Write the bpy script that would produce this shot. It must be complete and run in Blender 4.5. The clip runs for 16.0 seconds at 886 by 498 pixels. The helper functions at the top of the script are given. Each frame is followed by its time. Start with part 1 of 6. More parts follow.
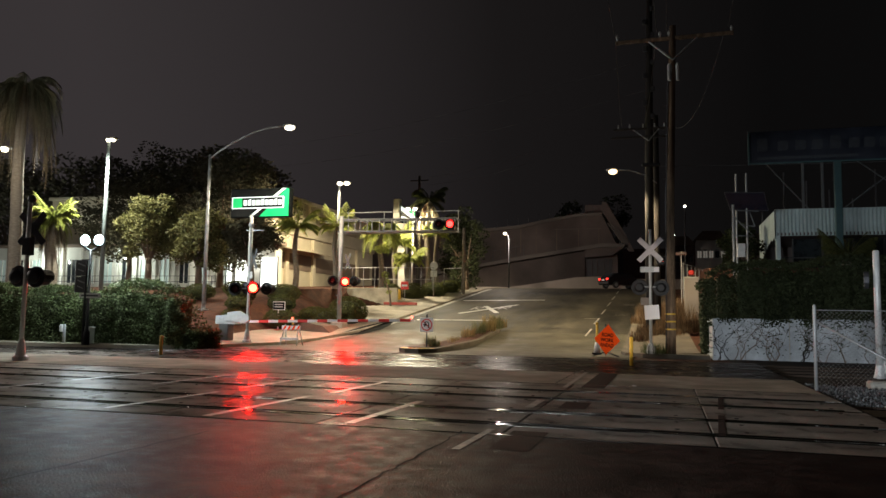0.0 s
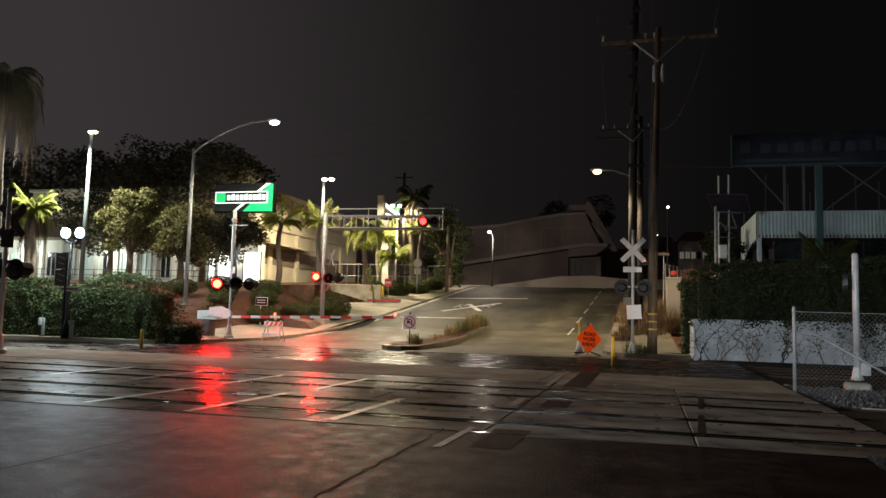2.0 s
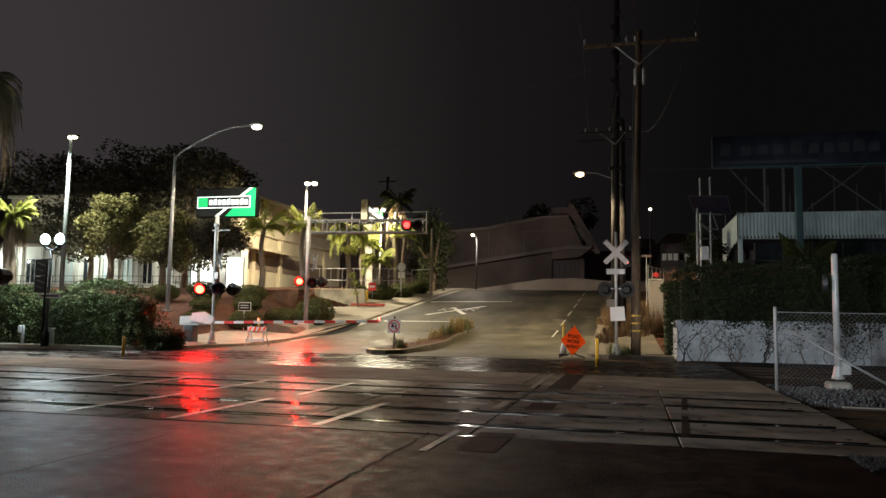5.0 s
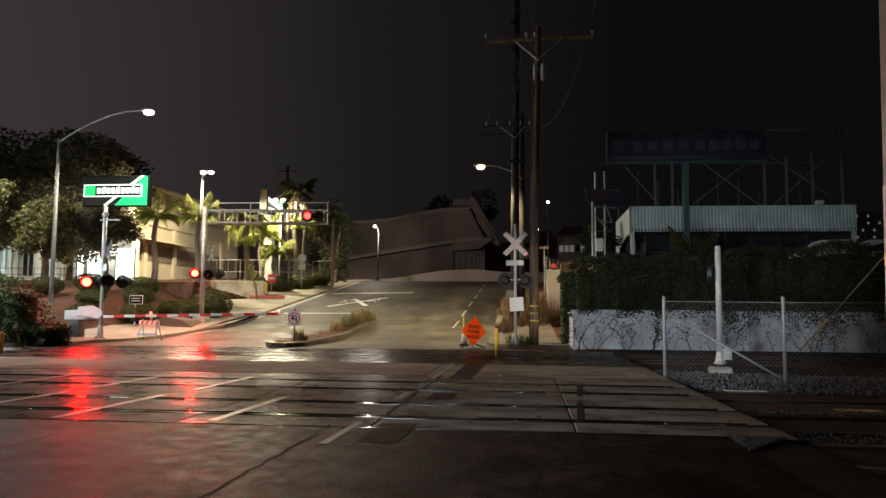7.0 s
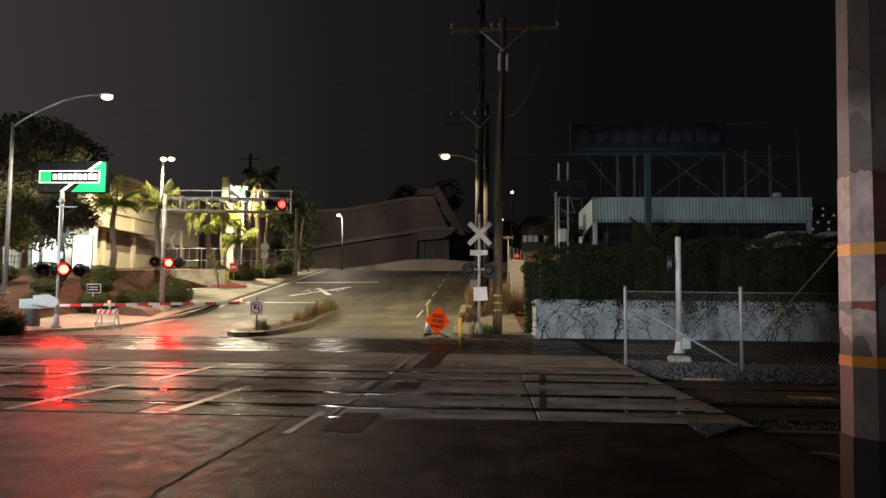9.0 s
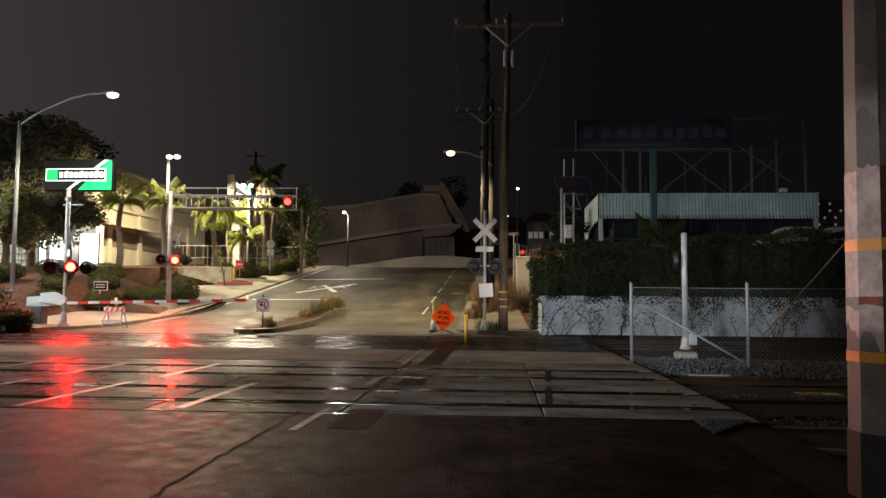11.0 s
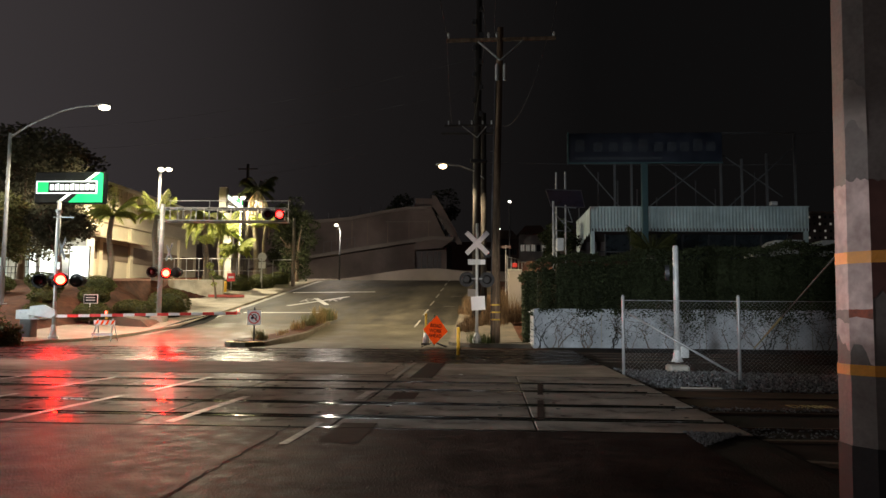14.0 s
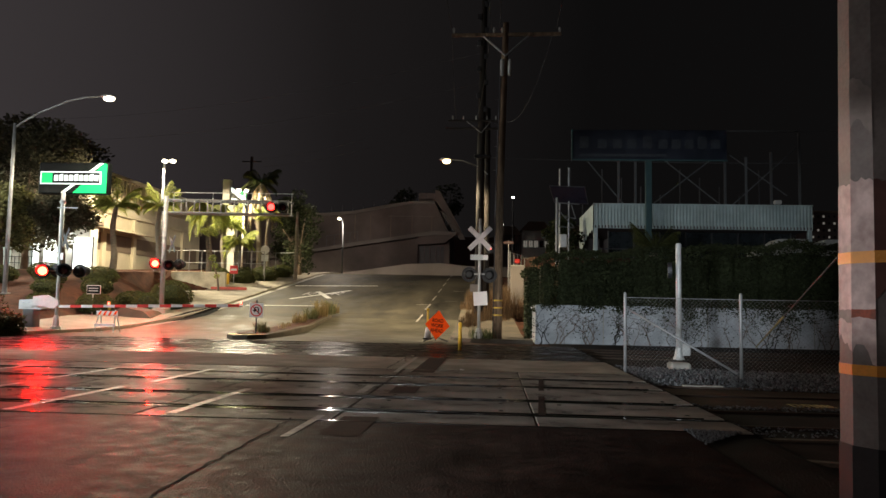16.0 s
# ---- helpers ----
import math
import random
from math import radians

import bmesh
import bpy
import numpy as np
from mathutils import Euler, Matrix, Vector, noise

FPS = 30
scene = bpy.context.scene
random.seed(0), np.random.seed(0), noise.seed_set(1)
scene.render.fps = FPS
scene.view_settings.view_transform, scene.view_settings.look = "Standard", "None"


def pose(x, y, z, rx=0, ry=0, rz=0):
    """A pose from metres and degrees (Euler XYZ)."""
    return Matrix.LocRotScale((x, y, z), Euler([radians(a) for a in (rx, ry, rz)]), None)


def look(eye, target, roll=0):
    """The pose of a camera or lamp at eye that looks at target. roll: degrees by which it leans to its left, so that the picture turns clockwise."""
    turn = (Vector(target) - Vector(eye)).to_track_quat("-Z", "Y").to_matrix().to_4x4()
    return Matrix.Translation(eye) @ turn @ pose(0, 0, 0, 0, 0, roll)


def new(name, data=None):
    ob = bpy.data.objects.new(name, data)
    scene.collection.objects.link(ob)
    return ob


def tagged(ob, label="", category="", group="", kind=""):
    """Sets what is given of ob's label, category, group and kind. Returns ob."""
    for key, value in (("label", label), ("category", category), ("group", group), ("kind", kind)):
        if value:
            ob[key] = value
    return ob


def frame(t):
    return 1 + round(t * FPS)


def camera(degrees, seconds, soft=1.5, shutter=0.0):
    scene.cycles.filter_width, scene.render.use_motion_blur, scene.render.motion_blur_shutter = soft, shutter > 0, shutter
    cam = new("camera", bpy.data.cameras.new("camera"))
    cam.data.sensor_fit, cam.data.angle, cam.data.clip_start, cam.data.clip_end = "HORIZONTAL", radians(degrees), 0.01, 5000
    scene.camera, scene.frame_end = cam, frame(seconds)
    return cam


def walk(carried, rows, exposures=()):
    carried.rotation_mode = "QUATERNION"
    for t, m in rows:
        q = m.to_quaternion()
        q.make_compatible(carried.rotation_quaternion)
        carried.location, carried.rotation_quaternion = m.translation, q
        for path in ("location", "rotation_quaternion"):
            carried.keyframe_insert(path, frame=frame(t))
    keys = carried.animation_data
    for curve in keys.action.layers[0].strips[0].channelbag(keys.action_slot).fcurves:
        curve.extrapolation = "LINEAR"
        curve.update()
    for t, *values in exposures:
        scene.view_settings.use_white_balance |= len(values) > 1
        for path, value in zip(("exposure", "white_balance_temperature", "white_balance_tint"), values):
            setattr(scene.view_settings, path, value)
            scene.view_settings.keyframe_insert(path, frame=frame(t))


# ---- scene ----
cam = camera(60.22, 16.0)
PATH = [
    (0.0, pose(0, 0, 1.35, 95.218, -0.932, 16.215)),
    (0.5, pose(0, 0, 1.35, 95.244, -1.164, 15.966)),
    (1.0, pose(0, 0, 1.35, 95.248, -1.380, 15.637)),
    (1.5, pose(0, 0, 1.35, 95.111, -1.581, 15.263)),
    (2.0, pose(0, 0, 1.35, 95.065, -1.560, 14.956)),
    (2.5, pose(0, 0, 1.35, 95.091, -1.387, 14.782)),
    (3.0, pose(0, 0, 1.35, 95.239, -1.242, 14.597)),
    (3.5, pose(0, 0, 1.35, 95.293, -1.135, 14.479)),
    (5.8, pose(0, 0, 1.35, 95.312, -0.796, 12.117)),
    (6.0, pose(0, 0, 1.35, 95.229, -0.701, 11.192)),
    (6.5, pose(0, 0, 1.35, 95.015, -0.519, 8.592)),
    (7.0, pose(0, 0, 1.35, 94.805, -0.491, 6.457)),
    (7.5, pose(0, 0, 1.35, 94.576, -0.476, 4.688)),
    (8.0, pose(0, 0, 1.35, 94.395, -0.523, 3.843)),
    (8.5, pose(0, 0, 1.35, 94.209, -0.544, 3.647)),
    (9.0, pose(0, 0, 1.35, 94.044, -0.583, 3.763)),
    (11.5, pose(0, 0, 1.35, 93.785, -0.406, 4.221)),
    (12.0, pose(0, 0, 1.35, 93.824, -0.292, 4.122)),
    (12.5, pose(0, 0, 1.35, 93.979, -0.219, 4.030)),
    (13.0, pose(0, 0, 1.35, 94.205, -0.234, 3.764)),
    (13.5, pose(0, 0, 1.35, 94.476, -0.332, 3.608)),
    (14.0, pose(0, 0, 1.35, 94.759, -0.417, 3.596)),
    (14.5, pose(0, 0, 1.35, 94.845, -0.581, 3.599)),
    (15.0, pose(0, 0, 1.35, 94.777, -0.792, 3.682)),
    (15.5, pose(0, 0, 1.35, 94.537, -0.981, 3.726)),
    (16.0, pose(0, 0, 1.35, 94.378, -1.109, 3.750)),
]
walk(cam, PATH, [(0.0, 0.16), (3.5, 0.16), (6.0, 0.26), (8.0, 0.42), (16.0, 0.42)])

# ---- world and light ----
world = bpy.data.worlds.new("night_sky")
scene.world = world
world.use_nodes = True
wn, wl = world.node_tree.nodes, world.node_tree.links
bg = wn["Background"]
wtc = wn.new("ShaderNodeTexCoord")
wsep = wn.new("ShaderNodeSeparateXYZ")
wl.new(wtc.outputs["Generated"], wsep.inputs[0])
wramp = wn.new("ShaderNodeValToRGB")
wramp.color_ramp.elements[0].position, wramp.color_ramp.elements[0].color = 0.18, (0.0335, 0.0285, 0.0295, 1)
mid = wramp.color_ramp.elements.new(0.40)
mid.color = (0.0086, 0.0074, 0.0074, 1)
wramp.color_ramp.elements[2].position, wramp.color_ramp.elements[2].color = 0.56, (0.0030, 0.0028, 0.0028, 1)
wmap = wn.new("ShaderNodeMath")
wmap.operation = "MULTIPLY_ADD"
wmap.inputs[1].default_value, wmap.inputs[2].default_value = 0.5, 0.5
wl.new(wsep.outputs["X"], wmap.inputs[0])
wl.new(wmap.outputs[0], wramp.inputs[0])
wl.new(wramp.outputs[0], bg.inputs["Color"])
bg.inputs["Strength"].default_value = 1.0


def lamp(name, at, watts, colour=(1, 0.9, 0.72), radius=0.18, cone=None, target=None, blend=0.4):
    data = bpy.data.lights.new(name, "SPOT" if cone else "POINT")
    data.energy, data.color, data.shadow_soft_size = watts, colour, radius
    ob = new(name, data)
    if cone:
        data.spot_size, data.spot_blend = radians(cone), blend
        ob.matrix_world = look(at, target)
    else:
        ob.location = at
    return tagged(ob, kind="structure")


WARM, COOL, SODIUM = (1, 0.86, 0.62), (0.80, 0.95, 1.0), (1, 0.74, 0.42)
lamp("street_lamp_light", (-19.55, 36.9, 11.2), 4700, (1, 0.86, 0.62), 0.2, 150, (-18.6, 36.4, 0))
lamp("lot_lamp_light", (-26.1, 58.3, 12.4), 10500, (1, 0.84, 0.56), 0.25, 172, (-25.6, 57.6, 0), 0.1)
lamp("lot_lamp_light", (-37.7, 42.6, 13.3), 13500, (0.98, 0.97, 0.82), 0.25, 152, (-37.2, 42.6, 0), 0.5)
lamp("lot_lamp_light", (-35.7, 33.3, 10.2), 170, WARM, 0.25)
lamp("globe_light", (-22.12, 25.0, 4.62), 1150, COOL, 0.12)
lamp("globe_light", (-21.46, 25.0, 4.62), 1150, COOL, 0.12)
lamp("street_lamp_light", (-2.95, 41.7, 9.2), 5500, (1, 0.82, 0.52), 0.2, 150, (-4.5, 44, 0))
lamp("hill_lamp_light", (-16.2, 76.6, 9.9), 1600, (1, 0.86, 0.72), 0.2)
lamp("hill_lamp_light", (-20.9, 62.6, 10.9), 8000, (1, 0.87, 0.60), 0.2, 150, (-18.8, 60.5, 2.0), 0.4)
lamp("doorway_light", (-33.6, 56.6, 5.9), 260, (0.97, 1.0, 0.93), 0.4)
lamp("wall_light", (-55.0, 56.0, 6.2), 560, (0.9, 1.0, 0.92), 0.2)
lamp("wall_light", (-46.0, 56.0, 6.2), 560, (0.9, 1.0, 0.92), 0.2)
# unseen fill lamps added behind and left of the viewer, at street-lamp height
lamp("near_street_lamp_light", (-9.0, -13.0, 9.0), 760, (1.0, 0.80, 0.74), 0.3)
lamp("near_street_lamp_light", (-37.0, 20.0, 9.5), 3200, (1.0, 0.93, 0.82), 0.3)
# unseen waiting vehicle's beam, assumed from the cool patch on the wall
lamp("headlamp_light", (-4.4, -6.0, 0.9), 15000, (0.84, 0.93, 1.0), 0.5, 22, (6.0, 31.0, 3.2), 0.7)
# added narrow beam that brightens only the banded pole
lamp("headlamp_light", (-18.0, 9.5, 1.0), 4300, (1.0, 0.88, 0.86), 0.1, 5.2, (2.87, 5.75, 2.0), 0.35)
# added beams brighten the signs and crossbuck, standing in for reflective faces
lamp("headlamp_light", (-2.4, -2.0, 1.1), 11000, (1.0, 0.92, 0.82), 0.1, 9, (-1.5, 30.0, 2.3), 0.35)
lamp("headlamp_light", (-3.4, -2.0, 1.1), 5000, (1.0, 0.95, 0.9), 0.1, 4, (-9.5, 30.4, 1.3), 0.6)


# ---- materials ----
def mat(name, colour, rough=0.6, metal=0.0, var=0.25, scale=3.0, fine=45.0, bump=0.15, island=0.0, stain=None, rough_var=0.1,
        stretch=(1, 1, 1), spec=0.5, blotch=0.0, blotch_scale=0.3, through_leaf=0.0):
    m = bpy.data.materials.new(name)
    m.use_nodes = True
    n, l = m.node_tree.nodes, m.node_tree.links
    b = n["Principled BSDF"]
    tc = n.new("ShaderNodeTexCoord")
    mp = n.new("ShaderNodeMapping")
    mp.inputs["Scale"].default_value = stretch
    l.new(tc.outputs["Object"], mp.inputs[0])
    big, small = n.new("ShaderNodeTexNoise"), n.new("ShaderNodeTexNoise")
    for t, s, d in ((big, scale, 5), (small, fine, 3)):
        t.inputs["Scale"].default_value, t.inputs["Detail"].default_value = s, d
        l.new(mp.outputs[0], t.inputs["Vector"])
    add = n.new("ShaderNodeMath")
    add.operation = "MULTIPLY_ADD"
    add.inputs[1].default_value = 0.35
    l.new(small.outputs["Fac"], add.inputs[0])
    half = n.new("ShaderNodeMath")
    half.operation = "MULTIPLY"
    half.inputs[1].default_value = 0.65
    l.new(big.outputs["Fac"], half.inputs[0])
    l.new(half.outputs[0], add.inputs[2])
    ramp = n.new("ShaderNodeValToRGB")
    lo, hi = [max(0.0, c * (1 - var)) for c in colour], [min(1.0, c * (1 + var)) for c in colour]
    ramp.color_ramp.elements[0].position, ramp.color_ramp.elements[0].color = 0.33, (*(stain or lo), 1)
    ramp.color_ramp.elements[1].position, ramp.color_ramp.elements[1].color = 0.66, (*hi, 1)
    l.new(add.outputs[0], ramp.inputs[0])
    out = ramp.outputs[0]
    info = n.new("ShaderNodeObjectInfo")
    geo = n.new("ShaderNodeNewGeometry")
    hsv = n.new("ShaderNodeHueSaturation")
    vary = n.new("ShaderNodeMapRange")
    vary.inputs["To Min"].default_value, vary.inputs["To Max"].default_value = 1 - max(island, 0.06), 1 + max(island, 0.06)
    l.new(geo.outputs["Random Per Island"] if island else info.outputs["Random"], vary.inputs["Value"])
    value = vary.outputs[0]
    if blotch:
        wide, wr, mul = n.new("ShaderNodeTexNoise"), n.new("ShaderNodeMapRange"), n.new("ShaderNodeMath")
        wide.inputs["Scale"].default_value, wide.inputs["Detail"].default_value, wide.inputs["Roughness"].default_value = blotch_scale, 7, 0.62
        l.new(mp.outputs[0], wide.inputs["Vector"])
        wr.inputs["From Min"].default_value, wr.inputs["From Max"].default_value = 0.34, 0.66
        wr.inputs["To Min"].default_value, wr.inputs["To Max"].default_value = 1 - blotch, 1 + blotch * 0.8
        l.new(wide.outputs["Fac"], wr.inputs["Value"])
        mul.operation = "MULTIPLY"
        l.new(value, mul.inputs[0])
        l.new(wr.outputs[0], mul.inputs[1])
        value = mul.outputs[0]
    l.new(value, hsv.inputs["Value"])
    l.new(out, hsv.inputs["Color"])
    l.new(hsv.outputs[0], b.inputs["Base Color"])
    rr = n.new("ShaderNodeMapRange")
    rr.inputs["From Min"].default_value, rr.inputs["From Max"].default_value = 0.3, 0.7
    rr.inputs["To Min"].default_value, rr.inputs["To Max"].default_value = max(0.03, rough - rough_var), min(1, rough + rough_var)
    l.new(big.outputs["Fac"], rr.inputs["Value"])
    l.new(rr.outputs[0], b.inputs["Roughness"])
    if through_leaf:
        tb, mix = n.new("ShaderNodeBsdfTranslucent"), n.new("ShaderNodeMixShader")
        mix.inputs[0].default_value = through_leaf
        l.new(hsv.outputs[0], tb.inputs["Color"])
        l.new(b.outputs[0], mix.inputs[1])
        l.new(tb.outputs[0], mix.inputs[2])
        l.new(mix.outputs[0], n["Material Output"].inputs["Surface"])
    b.inputs["Metallic"].default_value = metal
    b.inputs["Specular IOR Level"].default_value = spec
    if bump:
        bp = n.new("ShaderNodeBump")
        bp.inputs["Strength"].default_value, bp.inputs["Distance"].default_value = bump, 0.02
        l.new(small.outputs["Fac"], bp.inputs["Height"])
        l.new(bp.outputs[0], b.inputs["Normal"])
    return m


def glow(name, colour, strength):
    m = bpy.data.materials.new(name)
    m.use_nodes = True
    b = m.node_tree.nodes["Principled BSDF"]
    b.inputs["Base Color"].default_value = (*[min(1, c * 0.6) for c in colour], 1)
    b.inputs["Emission Color"].default_value = (*colour, 1)
    b.inputs["Emission Strength"].default_value = strength
    return m


ASPHALT = mat("damp_asphalt", (0.034, 0.023, 0.0195), 0.55, var=0.7, scale=5.0, fine=45, bump=0.5, rough_var=0.13, spec=0.018, blotch=0.55, blotch_scale=1.2)
ASPHALT_WET = mat("wet_asphalt", (0.040, 0.034, 0.030), 0.3, var=0.5, scale=1.5, fine=60, bump=0.25, rough_var=0.16, spec=0.009, blotch=0.4, blotch_scale=0.35)
HILL = mat("hill_asphalt", (0.053, 0.045, 0.031), 0.75, var=0.5, scale=1.5, fine=60, bump=0.35, rough_var=0.12, spec=0.15, blotch=0.65, blotch_scale=0.34, stretch=(1, 0.3, 1))
APRON = mat("concrete_apron", (0.088, 0.077, 0.055), 0.6, var=0.3, scale=1.2, fine=50, bump=0.25, rough_var=0.15, spec=0.05, blotch=0.35, blotch_scale=0.4)
PANEL = mat("crossing_concrete", (0.225, 0.205, 0.180), 0.34, var=0.45, scale=1.6, fine=60, bump=0.2, rough_var=0.18, spec=0.0014, blotch=0.4, blotch_scale=0.5)
SLAB = mat("pale_street_concrete", (0.30, 0.278, 0.236), 0.6, var=0.3, scale=1.4, fine=60, bump=0.2, rough_var=0.15, spec=0.0008, blotch=0.3, blotch_scale=0.5)
SIDEWALK = mat("sidewalk_concrete", (0.30, 0.265, 0.21), 0.8, var=0.25, scale=0.8, fine=50, spec=0.15, blotch=0.25, blotch_scale=0.5)
OLDWALK = mat("dirty_concrete", (0.115, 0.094, 0.070), 0.85, var=0.5, scale=0.9, fine=30, bump=0.35, spec=0.2)
KERB = mat("kerb_concrete", (0.30, 0.28, 0.24), 0.75, var=0.3, scale=1.5)
KERB_RED = mat("red_kerb_paint", (0.42, 0.07, 0.05), 0.6, var=0.3, scale=2)
PATCH = mat("dark_asphalt_patch", (0.046, 0.034, 0.030), 0.75, var=0.4, scale=3, spec=0.015)
SOIL = mat("mulch_soil", (0.068, 0.030, 0.019), 0.95, var=0.5, scale=2.5, fine=30, bump=0.6, spec=0.1, blotch=0.4, blotch_scale=0.6)
DIRT = mat("ballast_dirt", (0.024, 0.020, 0.017), 0.95, var=0.5, scale=1.6, fine=40, bump=0.6, spec=0.1)
DIRT_BROWN = mat("oily_brown_dirt", (0.060, 0.042, 0.029), 0.9, var=0.4, scale=1.2, fine=40, bump=0.4, spec=0.1, blotch=0.4, blotch_scale=0.8)
RUST = mat("rusted_rail", (0.050, 0.032, 0.022), 0.8, 0.2, var=0.3, scale=6)
STONE = mat("ballast_stone", (0.10, 0.105, 0.11), 0.85, var=0.3, scale=8, island=0.6)
PAINT = mat("road_paint", (0.62, 0.60, 0.54), 0.5, var=0.3, scale=5, fine=30, stain=(0.26, 0.25, 0.23), spec=0.15)
PAINT_OLD = mat("worn_road_paint", (0.36, 0.33, 0.29), 0.5, var=0.4, scale=6, fine=30, stain=(0.14, 0.13, 0.12), spec=0.12)
PAINT_YELLOW = mat("yellow_paint", (0.62, 0.40, 0.05), 0.55, var=0.3, scale=6)
RAIL = mat("rail_steel", (0.34, 0.32, 0.30), 0.085, 1.0, var=0.3, scale=3, fine=40, bump=0, rough_var=0.04)
# near-black for grooves, cracks and openings; their depth is put into the colour
GAP = mat("gap_black", (0.012, 0.011, 0.011), 0.8, var=0.2, spec=0.03)
GALV = mat("galvanised_steel", (0.30, 0.30, 0.30), 0.55, 0.4, var=0.2, scale=5, fine=60, bump=0.05)
ALU = mat("aluminium_paint", (0.46, 0.46, 0.45), 0.5, 0.2, var=0.15, scale=6, bump=0.05)
GREYBOX = mat("grey_cabinet_paint", (0.44, 0.44, 0.43), 0.5, 0.0, var=0.15, scale=6, bump=0.05)
BLACK = mat("black_metal", (0.018, 0.018, 0.020), 0.55, 0.0, var=0.3, scale=6, bump=0.05, spec=0.2)
DARKMETAL = mat("dark_steel", (0.05, 0.05, 0.055), 0.5, 0.5, var=0.3, scale=6)
WHITE = mat("white_sheet", (0.66, 0.62, 0.61), 0.4, var=0.08, scale=5, bump=0.03)
# blade tone dimmer and pinker than the white sheet, with darker random mottling
BLADE = mat("pinkish_blade_paint", (0.50, 0.43, 0.43), 0.5, var=0.15, scale=6, bump=0.03, stain=(0.36, 0.31, 0.31))
RED = mat("red_sheet", (0.58, 0.025, 0.02), 0.4, var=0.12, scale=5, bump=0.03)
ORANGE = mat("orange_sheet", (1.0, 0.085, 0.006), 0.6, var=0.08, scale=5, bump=0.05, spec=0.05)
YELLOW = mat("yellow_plastic", (0.75, 0.45, 0.04), 0.5, var=0.15, scale=6)
WOOD = mat("weathered_pole_wood", (0.17, 0.118, 0.078), 0.85, var=0.5, scale=5, fine=40, bump=0.6, stretch=(1, 1, 0.1), spec=0.15, blotch=0.45, blotch_scale=2.5)
WOOD_DARK = mat("dark_pole_wood", (0.020, 0.015, 0.012), 0.85, var=0.4, scale=4, bump=0.5, stretch=(1, 1, 0.12))
BARK = mat("tree_bark", (0.14, 0.10, 0.07), 0.9, var=0.4, scale=6, bump=0.6, stretch=(1, 1, 0.3))
PALMBARK = mat("palm_bark", (0.20, 0.17, 0.135), 0.9, var=0.35, scale=5, bump=0.7, stretch=(1, 1, 3))
LEAF = mat("tree_leaf", (0.125, 0.120, 0.050), 0.8, var=0.3, scale=1.2, fine=8, bump=0, island=0.45, spec=0.15, through_leaf=0.3)
FROND_DARK = mat("dull_palm_frond", (0.12, 0.118, 0.075), 0.8, var=0.3, scale=2, fine=8, bump=0, island=0.4, spec=0.15, through_leaf=0.35)
# lighter leaf for trees behind lot and sign; night haze is in this colour
LEAF_FAR = mat("haze_lifted_leaf", (0.085, 0.080, 0.052), 0.85, var=0.35, scale=0.5, fine=8, bump=0, island=0.3, spec=0.1, through_leaf=0.3)
# darker leaf tone for plants that get little light; shade sits in the colour
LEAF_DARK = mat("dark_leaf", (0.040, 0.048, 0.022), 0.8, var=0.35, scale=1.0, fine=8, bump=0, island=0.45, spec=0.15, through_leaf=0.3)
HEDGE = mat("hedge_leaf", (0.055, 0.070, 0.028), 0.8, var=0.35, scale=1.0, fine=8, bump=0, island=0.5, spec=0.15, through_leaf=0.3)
SHRUB = mat("shrub_leaf", (0.070, 0.075, 0.025), 0.8, var=0.3, scale=2, fine=8, bump=0, island=0.4, spec=0.15, through_leaf=0.3)
FROND = mat("palm_frond", (0.28, 0.31, 0.085), 0.8, var=0.3, scale=2, fine=8, bump=0, island=0.35, spec=0.15, through_leaf=0.45)
FROND_DRY = mat("dry_frond", (0.16, 0.13, 0.085), 0.8, var=0.3, scale=2, fine=8, bump=0, island=0.4, spec=0.15)
GRASS = mat("dry_grass", (0.27, 0.20, 0.09), 0.8, var=0.3, scale=3, fine=8, bump=0, island=0.4, spec=0.15, through_leaf=0.3)
STUCCO = mat("white_stucco", (0.56, 0.55, 0.49), 0.85, var=0.1, scale=1.2, fine=40, bump=0.2)
BEIGE = mat("beige_stucco", (0.47, 0.42, 0.31), 0.85, var=0.15, scale=0.6, fine=40, bump=0.2)
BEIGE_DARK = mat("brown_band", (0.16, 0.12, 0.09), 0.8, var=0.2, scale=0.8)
HILLWALL = mat("brown_concrete", (0.105, 0.083, 0.078), 0.85, var=0.2, scale=0.25, fine=25, bump=0.2, blotch=0.4, blotch_scale=0.12)
HILLWALL_PALE = mat("pale_concrete", (0.14, 0.122, 0.112), 0.85, var=0.2, scale=0.4, fine=25)
WALL_PALE = mat("pale_wall_concrete", (0.24, 0.205, 0.175), 0.85, var=0.2, scale=0.5, fine=25)
RETAIN = mat("painted_block_wall", (0.50, 0.53, 0.56), 0.8, var=0.18, scale=0.9, fine=35, stain=(0.30, 0.31, 0.32), blotch=0.35, blotch_scale=0.7)
FASCIA = mat("corrugated_fascia", (0.42, 0.51, 0.51), 0.5, 0.0, var=0.15, scale=0.8, fine=20, bump=0.05, blotch=0.18, blotch_scale=0.5)
TEAL = mat("teal_steel", (0.042, 0.095, 0.102), 0.5, 0.2, var=0.2)
DULL = mat("dull_frame_steel", (0.11, 0.115, 0.12), 0.7, 0.1, var=0.2, spec=0.2)
NAVY = mat("navy_board", (0.012, 0.016, 0.028), 0.4, var=0.3, scale=1)
NAVY_PALE = mat("faded_letter_paint", (0.030, 0.036, 0.046), 0.5, var=0.3, scale=3)
GLASS = mat("dark_window_glass", (0.02, 0.025, 0.028), 0.08, 0.0, var=0.2, bump=0, spec=0.8)
